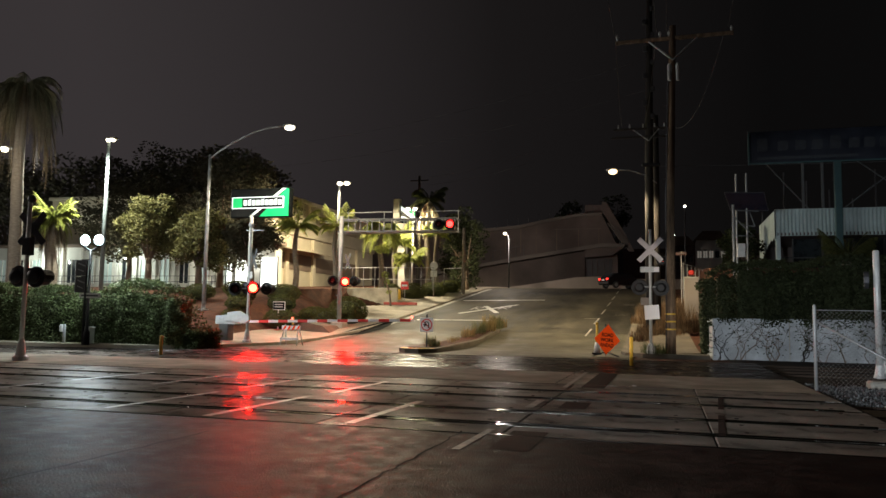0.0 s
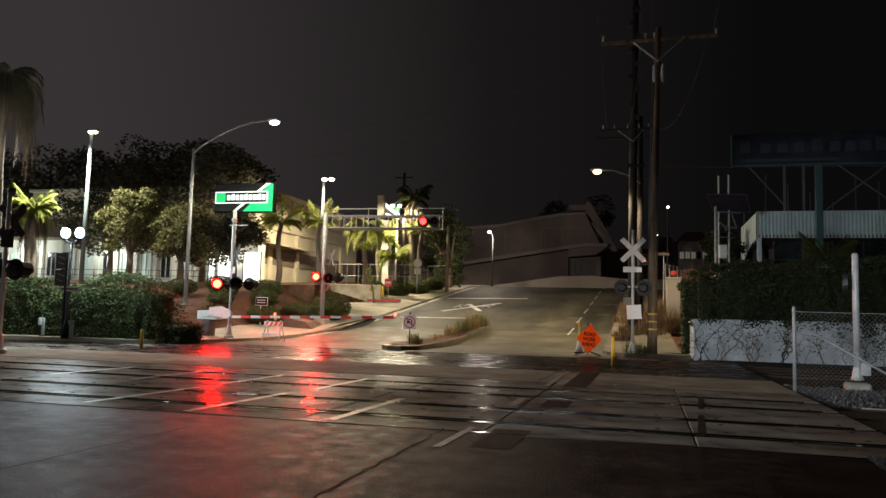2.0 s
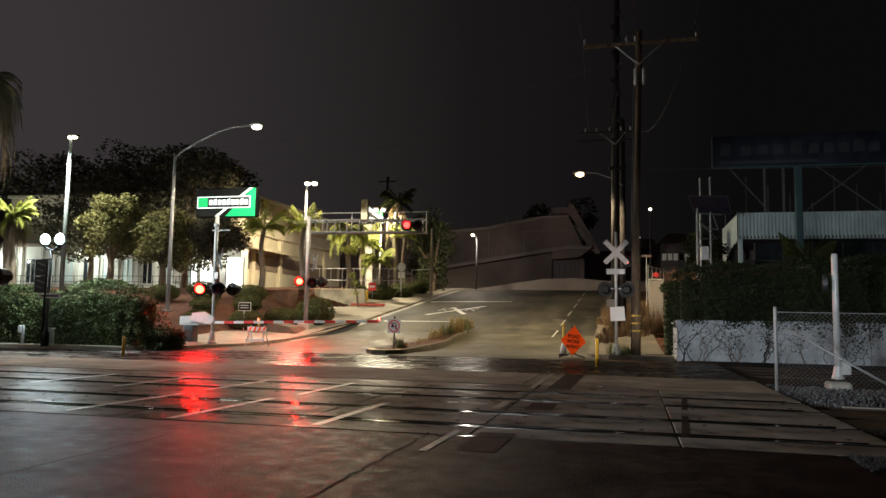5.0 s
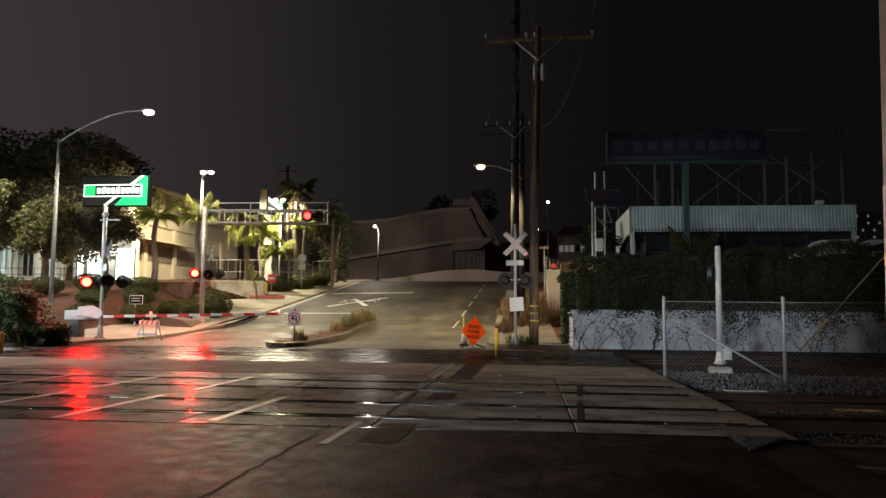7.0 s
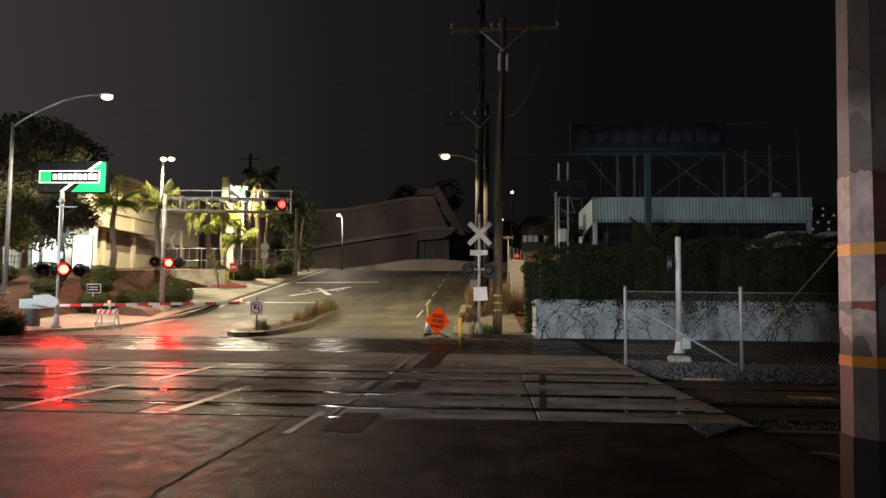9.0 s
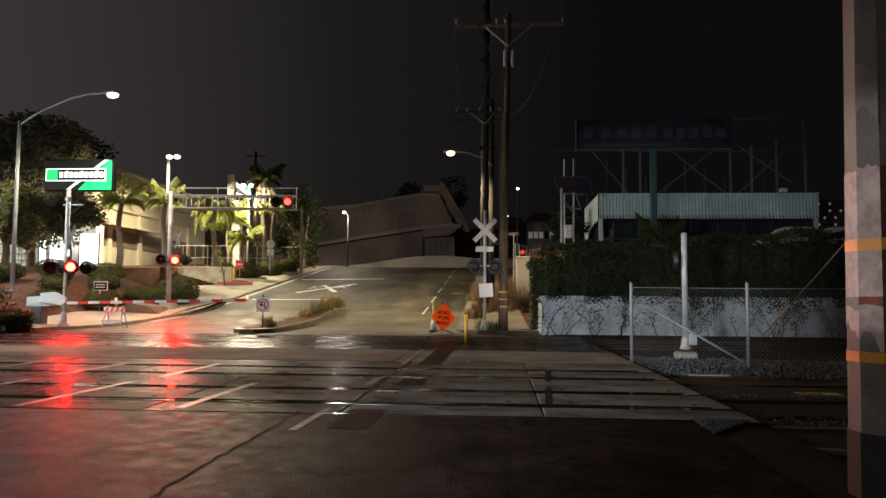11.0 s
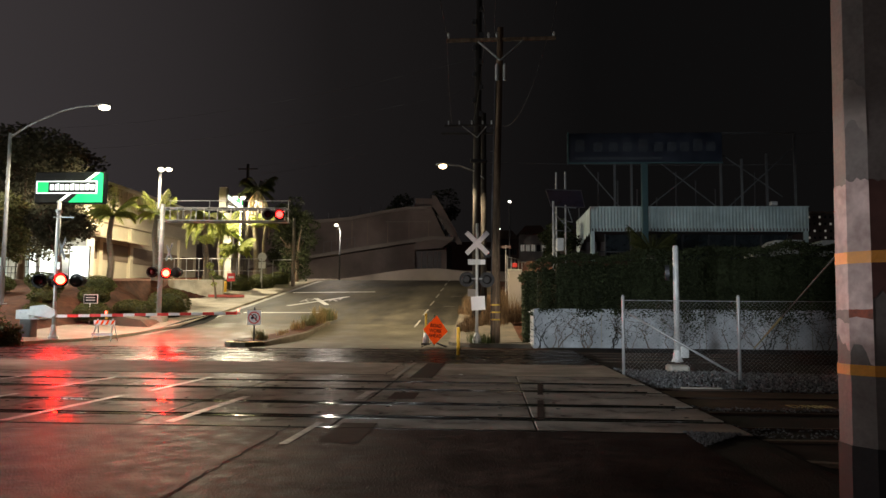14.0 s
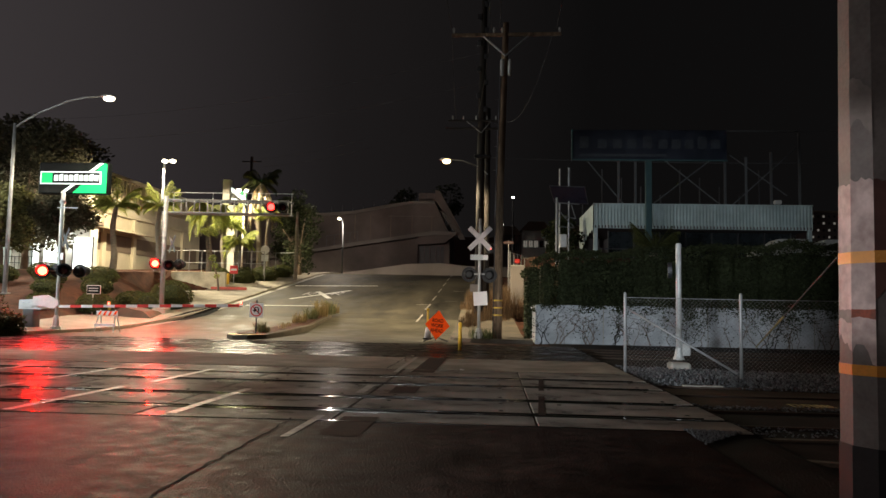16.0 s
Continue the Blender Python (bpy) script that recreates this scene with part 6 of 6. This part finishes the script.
part("cap_strip", Shape().box((W_ / 2, -0.02, fz1 + 0.03), (W_ + 0.1, 0.14, 0.06), 0.01), FASCIA, shop)
for x in (0.15, W_ - 0.15):
    part("corner_post", Shape().box((x, 0.15, 1.3), (0.28, 0.28, 2.7), 0.02), FASCIA, shop)
for i in range(8):
    x = 1.2 + i * 1.85
    if x < W_ - 2.5:
        part("glass_pane", Shape().box((x + 0.9, 1.2, 1.3), (1.75, 0.03, 2.4)), GLASS, shop, "dark showroom glass")
    part("mullion", Shape().box((x, 1.15, 1.3), (0.09, 0.12, 2.5), 0.01), DARKMETAL, shop)
part("transom", Shape().box((W_ / 2 - 1, 1.13, 1.25), (W_ - 2.6, 0.1, 0.08), 0.01), DARKMETAL, shop)
part("roof_lamp", Shape().box((13.2, 1.0, 4.75), (0.5, 0.4, 0.3), 0.05), GREYBOX, shop)
for i in range(2):
    cv = thing("parked_car", (19.2 + i * 3.0, 52.0, zg(19, 52) - 0.1), "pale parked car behind the hedge", "car", turn=90)
    s = Shape().prism([(-2.1, 0.35), (2.1, 0.35), (2.1, 0.85), (1.2, 0.95), (0.6, 1.42), (-1.1, 1.45), (-1.7, 0.98), (-2.1, 0.92)], -0.85, 0.85)
    part("body", s, GREYBOX, cv, "pale car body", turn=(0, 0, 90))
    for wx in (-1.3, 1.3):
        for wy in (-0.8, 0.8):
            part("wheel", Shape().tube([(wy - 0.1, wx, 0.32), (wy + 0.1, wx, 0.32)], 0.32, 14), RUBBER, cv)

bb = thing("billboard", (6.1, 60, 5.5), "dark unlit billboard on a steel frame above the showroom", "billboard")
FY, FK = -5.75, 54.25 / 60


def fore(x, z):
    """A place on the board's own plane, before the showroom front."""
    return (6.1 + x) * FK - 6.1, 1.35 + (5.5 + z - 1.35) * FK - 5.5


bx_, bz_ = fore(5.9, 8.82)
part("board", Shape().box((bx_, FY, bz_), (11.85 * FK, 0.3, 2.4 * FK), 0.03), NAVY, bb, "dark navy board")
part("board_edge", Shape().box((bx_ - 5.98 * FK, FY - 0.05, bz_), (0.1, 0.4, 2.5 * FK), 0.02), TEAL, bb)
part("board_rail", Shape().box((bx_, FY - 0.17, bz_ - 1.2 * FK), (11.9 * FK, 0.12, 0.1), 0.01), TEAL, bb)
for i, x in enumerate((0.5, 1.9, 3.1, 4.2, 5.4, 6.6, 7.6, 8.6, 9.6, 10.6)):
    tall = 0.95 if i % 4 == 0 else 0.72
    outline = [(x, 8.55), (x + 0.62, 8.55), (x + 0.7, 8.7), (x + 0.7, 8.55 + tall - 0.12), (x + 0.6, 8.55 + tall), (x + 0.05, 8.55 + tall), (x, 8.5 + tall - 0.2)]
    part("letter_shape", Shape().prism([fore(*p) for p in outline], FY - 0.17, FY - 0.156), NAVY_PALE, bb, "faint faded bar")
part("letter_shape", Shape().prism([fore(*p) for p in ((0.5, 7.9), (7.2, 7.9), (7.2, 8.1), (0.5, 8.1))], FY - 0.17, FY - 0.156), NAVY_PALE, bb, "faint faded bar")
px_, pz_ = fore(5.85, 7.7)
part("main_post", Shape().box((px_, FY, pz_ / 2 - 1.0), (0.44, 0.3, pz_ + 2.0), 0.03), TEAL, bb, "teal steel post")
for x, z0, z1 in ((4.9, 3, 7.7), (3.6, 3, 7.7), (11.8, 3, 10), (17.45, 3, 10.05), (15.3, 3.2, 8.4), (13.4, 3.2, 8.0)):
    part("frame_post", Shape().box((x, 0.3, (z0 + z1) / 2), (0.16, 0.16, z1 - z0), 0.01), DULL, bb)
part("frame_rail", Shape().box((14.7, 0.3, 10.05), (5.6, 0.12, 0.12), 0.01), DULL, bb)
for a, b in (((6.2, 4.2), (11.5, 8.4)), ((6.8, 8.0), (11.5, 4.2)), ((12.0, 3.9), (17.3, 8.8)), ((12.0, 8.3), (16.5, 5.0)), ((1.2, 7.6), (4.5, 3.6))):
    part("frame_brace", Shape().tube([(a[0], 0.35, a[1]), (b[0], 0.35, b[1])], 0.05, 5), DULL, bb)
for i in range(10):
    part("back_post", Shape().tube([(1.0 + i * 1.55, 2.0, 3.0), (1.0 + i * 1.55, 2.0, 5.2 + (i * 7 % 4) * 0.7)], 0.05, 5), DARKMETAL, bb)

sp = thing("solar_panel_mast", (3.7, 42, 2.6), "tilted solar panel on a thin steel mast", "solar panel")
part("mast", Shape().tube([(-0.3, 0, -0.2), (-0.3, 0, 4.9)], 0.06, 10), GALV, sp)
part("mast", Shape().tube([(0.39, 0.3, -0.2), (0.39, 0.3, 6.6)], 0.045, 8), GALV, sp, "thin rear mast")
part("mast", Shape().tube([(-0.1, 0.5, -0.2), (-0.1, 0.5, 6.6)], 0.045, 8), GALV, sp, "thin rear mast")
CELL = [(-0.73, -0.35, 5.50), (1.18, -0.35, 5.45), (1.45, 0.35, 4.62), (-0.39, 0.35, 4.69)]
part("panel", Shape().add(CELL + [(x, y + 0.02, z - 0.05) for x, y, z in CELL], [(0, 1, 2, 3), (7, 6, 5, 4), (0, 4, 5, 1), (1, 5, 6, 2), (2, 6, 7, 3), (3, 7, 4, 0)]), SOLAR, sp, "dark solar panel")
for a, b in zip(CELL, CELL[1:] + CELL[:1]):
    part("panel_frame", Shape().tube([a, b], 0.03, 6), DARKMETAL, sp)
for pts in ([(-0.35, 0, 4.62), (0.95, 0.1, 4.55)], [(-0.3, 0, 4.35), (0.1, 0, 3.85), (0.75, 0.05, 3.75)], [(0.75, 0.05, 3.75), (0.5, 0, 4.5)], [(-0.3, 0, 3.3), (0.7, 0.05, 3.25), (0.1, 0, 3.85)]):
    part("brace", Shape().tube(pts, 0.03, 6), DULL, sp, "pale angled stand bar")
part("cabinet", Shape().box((0.05, -0.15, 2.5), (0.4, 0.25, 0.7), 0.03), GREYBOX, sp)

# chain-link fence, its posts and the white mast
fn = thing("chain_link_fence", (3.0, 17.7, -0.08), "galvanised chain-link fence with a diagonal brace", "fence")
FP = [(0, 0), (2.38, -0.62), (4.8, -1.25)]
for x, y in FP:
    part("post", Shape().tube([(x, y, 0), (x, y, 1.82), (x, y, 1.86)], [0.035, 0.035, 0.02], 10), GALV, fn, smooth=True)
part("brace", Shape().tube([(0.03, 0, 1.5), (2.3, -0.6, 0.12)], 0.025, 8), GALV, fn, "diagonal pipe brace", smooth=True)
part("top_wire", Shape().tube([(0, 0, 1.74), (2.38, -0.62, 1.72), (4.8, -1.25, 1.72)], 0.008, 5), GALV, fn)
for (x0, y0), (x1, y1) in zip(FP[:-1], FP[1:]):
    net = Shape()
    L, H = math.hypot(x1 - x0, y1 - y0), 1.68
    ux, uy = (x1 - x0) / L, (y1 - y0) / L
    q = 0.09
    k = -H
    while k < L:
        for sgn in (1, -1):
            a0, a1 = max(0, k), min(L, k + H)
            if a1 > a0:
                za, zb = (a0 - k, a1 - k) if sgn > 0 else (H - (a0 - k), H - (a1 - k))
                net.tube([(x0 + ux * a0, y0 + uy * a0, za + 0.04), (x0 + ux * a1, y0 + uy * a1, zb + 0.04)], 0.0019, 3, False)
        k += q
    part("wire_mesh", net, GALV, fn, "diamond wire mesh")
wp = thing("signal_mast", (4.65, 19.6, -0.1), "white steel mast on a concrete foot with a junction box", "mast")
part("foot", Shape().box((0, 0, 0.09), (0.5, 0.5, 0.22), 0.05), KERB, wp, "concrete foot")
part("mast", Shape().tube([(0, 0, 0.25), (0, 0, 3.15), (0, 0, 3.18)], [0.07, 0.07, 0.05], 14), ALU, wp, smooth=True)
part("base_flange", Shape().tube([(0, 0, 0.27), (0, 0, 0.33), (0, 0, 0.55)], [0.15, 0.12, 0.08], 12), ALU, wp)
part("junction_box", Shape().box((0.16, -0.05, 0.52), (0.2, 0.18, 0.3), 0.02), GREYBOX, wp)
part("round_lamp", Shape().tube([(-0.14, 0.1, 2.5), (-0.24, 0.12, 2.5)], 0.2, 18), DARKMETAL, wp, "round grey lamp seen edge-on")
st = Shape()
rng = random.Random(9)
for _ in range(9500):
    x = 3.12 + 10 * rng.random() ** 1.3
    y = rng.uniform(15.2, 20.0) - 0.2 * (x - 3)
    r = rng.uniform(0.012, 0.038)
    z = zg(x, y) + rng.uniform(-0.02, 0.03)
    a = [rng.uniform(0.6, 1.2) * r for _ in range(6)]
    st.add([(x + a[0], y, z), (x, y + a[1], z), (x - a[2], y, z), (x, y - a[3], z), (x, y, z + a[4]), (x, y, z - a[5])],
           [(0, 1, 4), (1, 2, 4), (2, 3, 4), (3, 0, 4), (1, 0, 5), (2, 1, 5), (3, 2, 5), (0, 3, 5)])
for _ in range(2600):
    x = rng.uniform(3.02, 9)
    y = rng.choice((rng.uniform(9.2, 10.0), rng.gauss(11.9, 0.12)))
    if rng.random() < 0.35:
        u = rng.random()
        x, y = 2.2 + 0.62 * u, rng.uniform(8.12 + 0.86 * u, 9.12 - 0.12 * u)
    r = rng.uniform(0.008, 0.024)
    z = zg(x, y) + 0.0
    st.add([(x + r, y, z), (x, y + r, z), (x - r, y, z), (x, y - r, z), (x, y, z + r)], [(0, 1, 4), (1, 2, 4), (2, 3, 4), (3, 0, 4)])
tagged(part("ballast", st, STONE, None, "loose grey crushed stone beside the tracks"), "loose grey crushed stone beside the tracks", "gravel", kind="stuff")
slab_r = tagged(new("pavement_near"), "low grey concrete slab with pale edges beside the crossing", kind="structure")
part("slab", Shape().slab([(2.2, 7.98), (2.84, 8.9), (9.5, 9.05), (9.5, 6.6), (3.45, 7.6)], -0.2, -0.075), PATCH, slab_r, "dark concrete surface")
for a, b in (((2.14, 7.96), (2.84, 8.94)), ((2.84, 8.94), (9.5, 9.1)), ((2.14, 7.96), (3.45, 7.58)), ((3.45, 7.58), (9.5, 6.55))):
    a, b = Vector(a), Vector(b)
    d = (b - a).normalized() * 0.055
    nn = Vector((-d.y, d.x))
    part("edge", Shape().slab([tuple(a - nn), tuple(b - nn), tuple(b + nn), tuple(a + nn)], -0.2, -0.05), OLDWALK, slab_r, "pale concrete edge")
setting("ground_brown_strip", Shape().slab([(3.05, 14.7), (3.0, 12.05), (30, 11.6), (30, 14.9)], -0.2, -0.083), DIRT_BROWN, "oily brown dirt strip along the tracks")
plank = thing("plank", (4.0, 15.0, -0.09), "short pale weathered plank lying in the ballast", "plank")
part("board", Shape().box((0, 0, 0.03), (0.75, 0.14, 0.05), 0.01), KERB, plank)
tx = tagged(new("ground_writing"), "worn yellow unreadable writing on the ground", kind="structure")
for dx, bars in ((0, ((0, 0, 0.05, 0.5), (0.1, 0.22, 0.2, 0.06), (0.1, -0.22, 0.2, 0.06), (0.2, 0, 0.05, 0.4))), (0.34, ((0, 0, 0.05, 0.5), (0.1, 0.22, 0.18, 0.06), (0.1, 0, 0.18, 0.06), (0.2, 0, 0.05, 0.5))),
                 (0.66, ((0, 0, 0.05, 0.5), (0.13, 0.0, 0.05, 0.3), (0.07, 0.1, 0.05, 0.3), (0.2, 0, 0.05, 0.5))), (0.98, ((0, 0, 0.05, 0.5),))):
    q = Shape()
    for x, y, w, h in bars:
        q.box((4.7 + (dx + x) * 0.62, 12.5 + y * 0.75, -0.081), (w * 0.6, h * 0.75, 0.004))
    part("letter_bar", q, GUYSLEEVE, tx, "worn yellow bar")

# near pole with bands, and its guy wire
npole = thing("banded_pole", (2.87, 5.75, -0.18), "large grey twelve-sided pole with orange bands beside the road", "pole")


def facets(z0, z1, r0, r1):
    s = Shape()
    pts = []
    for z, r in ((z0, r0), (z1, r1)):
        for k in range(12):
            a = radians(18.5 + 30 * k)
            pts.append((r * math.cos(a), r * math.sin(a), z))
    return s.add(pts, [(k, (k + 1) % 12, (k + 1) % 12 + 12, k + 12) for k in range(12)] + [tuple(range(12))[::-1], tuple(range(12, 24))])


part("shaft", facets(0, 9.0, 0.355, 0.24), POLEPAINT, npole, "grey painted twelve-sided shaft")
part("foot_sleeve", facets(0, 0.62, 0.362, 0.356), BLACK, npole, "black lower sleeve")


def cover(k, z0, z1, material, label, cut=0.0, seed=0, waver=1.0):
    """A patch of colour on one facet, with wavering upper and lower edges."""
    rng = random.Random(seed)
    s, n = Shape(), 7
    pts = []
    for up in (0, 1):
        for i in range(n):
            q = i / (n - 1)
            z = (z1 - cut * q * q + waver * rng.uniform(-0.02, 0.02)) if up else (z0 + waver * (rng.uniform(-0.04, 0.04) + 0.06 * math.sin(q * 5)))
            r = 0.355 - 0.115 * z / 9 + 0.004 + 0.0015 * (seed > 5)
            a, b = radians(18.5 + 30 * k), radians(48.5 + 30 * k)
            pts.append((r * (math.cos(a) * (1 - q) + math.cos(b) * q), r * (math.sin(a) * (1 - q) + math.sin(b) * q), z))
    s.add(pts, [(i, i + 1, n + i + 1, n + i) for i in range(n - 1)])
    part("paint_patch", s, material, npole, label)


# beam light painted as pale patches on the facets turned towards it
cover(4, 1.30, 2.46, POLEPATCH, "pale mottled patch of painted beam light", 0, 1)
cover(5, 1.32, 2.48, POLEPATCH, "pale mottled patch of painted beam light", 0, 2)
cover(6, 1.28, 2.50, POLEPATCH, "pale mottled patch of painted beam light", 0.02, 3)
# the facet turned from the light gets its shade as brown colour
cover(7, 1.66, 2.48, PATCH_BROWN, "brown patch painted for the pole's unlit side", 0, 4)
cover(6, 2.86, 3.24, PATCH_GREY, "faint grey patch", 0.1, 5)
for z, h, m in ((1.11, 0.075, POLEBAND), (1.90, 0.085, POLEBAND)):
    r = 0.355 - 0.115 * z / 9 + 0.007
    part("band", facets(z, z + h, r, r - 0.001), m, npole, "orange reflective band")
cover(5, 1.49, 1.57, PATCH_GREY, "dull grey smear of old band", 0.0, 6, 0.3)
cover(6, 1.515, 1.575, OLD_RED, "dull red smear of old band", 0.0, 7, 0.12)
GUY_A, GUY_B = Vector((2.76, 6.0, 1.95)), Vector((9.65, 29.0, 0.1))
guy = wire(GUY_A, GUY_B, 0.0, "yellow-sleeved guy wire running to the ground", 0.010)
part("guy_sleeve", Shape().tube([GUY_A.lerp(GUY_B, 0.35), GUY_A.lerp(GUY_B, 0.98)], 0.022, 8), GUYSLEEVE, guy, "dull yellow plastic guy sleeve")



# ---- the car that drives off ----
car = thing("car", (-5.6, 76.5, 4.2), "black hatchback car with lit red tail lamps", "car")
s = Shape().prism([(-2.1, 0.32), (2.15, 0.32), (2.2, 0.7), (1.9, 0.9), (1.0, 0.98), (0.35, 1.42), (-1.3, 1.46), (-1.95, 1.02), (-2.15, 0.85)], -0.86, 0.86)
part("body", s, CARPAINT, car, "black car body", turn=(0, 0, 90))
part("rear_window", Shape().box((0, -1.66, 1.24), (1.3, 0.02, 0.42), 0.005, Matrix.Rotation(radians(-34), 3, "X")), GLASS, car)
part("bumper", Shape().box((0, -2.13, 0.5), (1.7, 0.14, 0.24), 0.05), DARKMETAL, car)
part("plate", Shape().box((0, -2.18, 0.78), (0.5, 0.02, 0.14), 0.004), WHITE, car, "blank pale plate")
for x in (-0.66, 0.66):
    part("tail_lamp", Shape().box((x, -2.14, 0.86), (0.34, 0.06, 0.16), 0.03), TAIL_RED, car, "lit red tail lamp")
    for y in (-1.32, 1.35):
        w = part("wheel", Shape().tube([(x * 1.28 - 0.1, y, 0.32), (x * 1.28 + 0.1, y, 0.32)], 0.32, 18), RUBBER, car, "black tyre")
        part("rim", Shape().tube([(x * 1.28 - 0.11, y, 0.32), (x * 1.28 + 0.11, y, 0.32)], 0.19, 12), GALV, w, "alloy rim")


# ---- what moves ----
def motions():
    HALF, FIRST = 0.5405, 0.42
    for lens, at, phase in FLASH:
        rows, on = [(0.0, pose(*at, 0, 0, 0 if phase == 1 else 180))], phase == 1
        angle = 0 if on else 180
        t, late = FIRST, 0.0
        while t < 16.0:
            for k, dt in enumerate((-0.03, -0.01, 0.01, 0.03)):
                rows.append((t + late + dt, pose(*at, 0, 0, angle + 60 * k)))
            angle += 180
            t += HALF
            late = 0.025 - late
        rows.append((16.05, pose(*at, 0, 0, angle)))
        walk(lens, rows)
    z = zg(-5.0, 76.5)
    walk(car, [(0.0, pose(-4.1, 76.5, z, 0, 0, -52)), (0.4, pose(-3.2, 76.9, z, 0, 0, -60)), (0.8, pose(-2.1, 77.3, z, 0, 0, -70)), (1.2, pose(-0.4, 77.6, z, 0, 0, -80)),
               (2.0, pose(5.0, 77.8, z + 0.1, 0, 0, -88)), (4.0, pose(22.0, 77.8, z + 0.2, 0, 0, -90)), (8.0, pose(60.0, 77.8, z + 0.2, 0, 0, -90)), (16.0, pose(62.0, 77.8, z + 0.2, 0, 0, -90))])


motions()
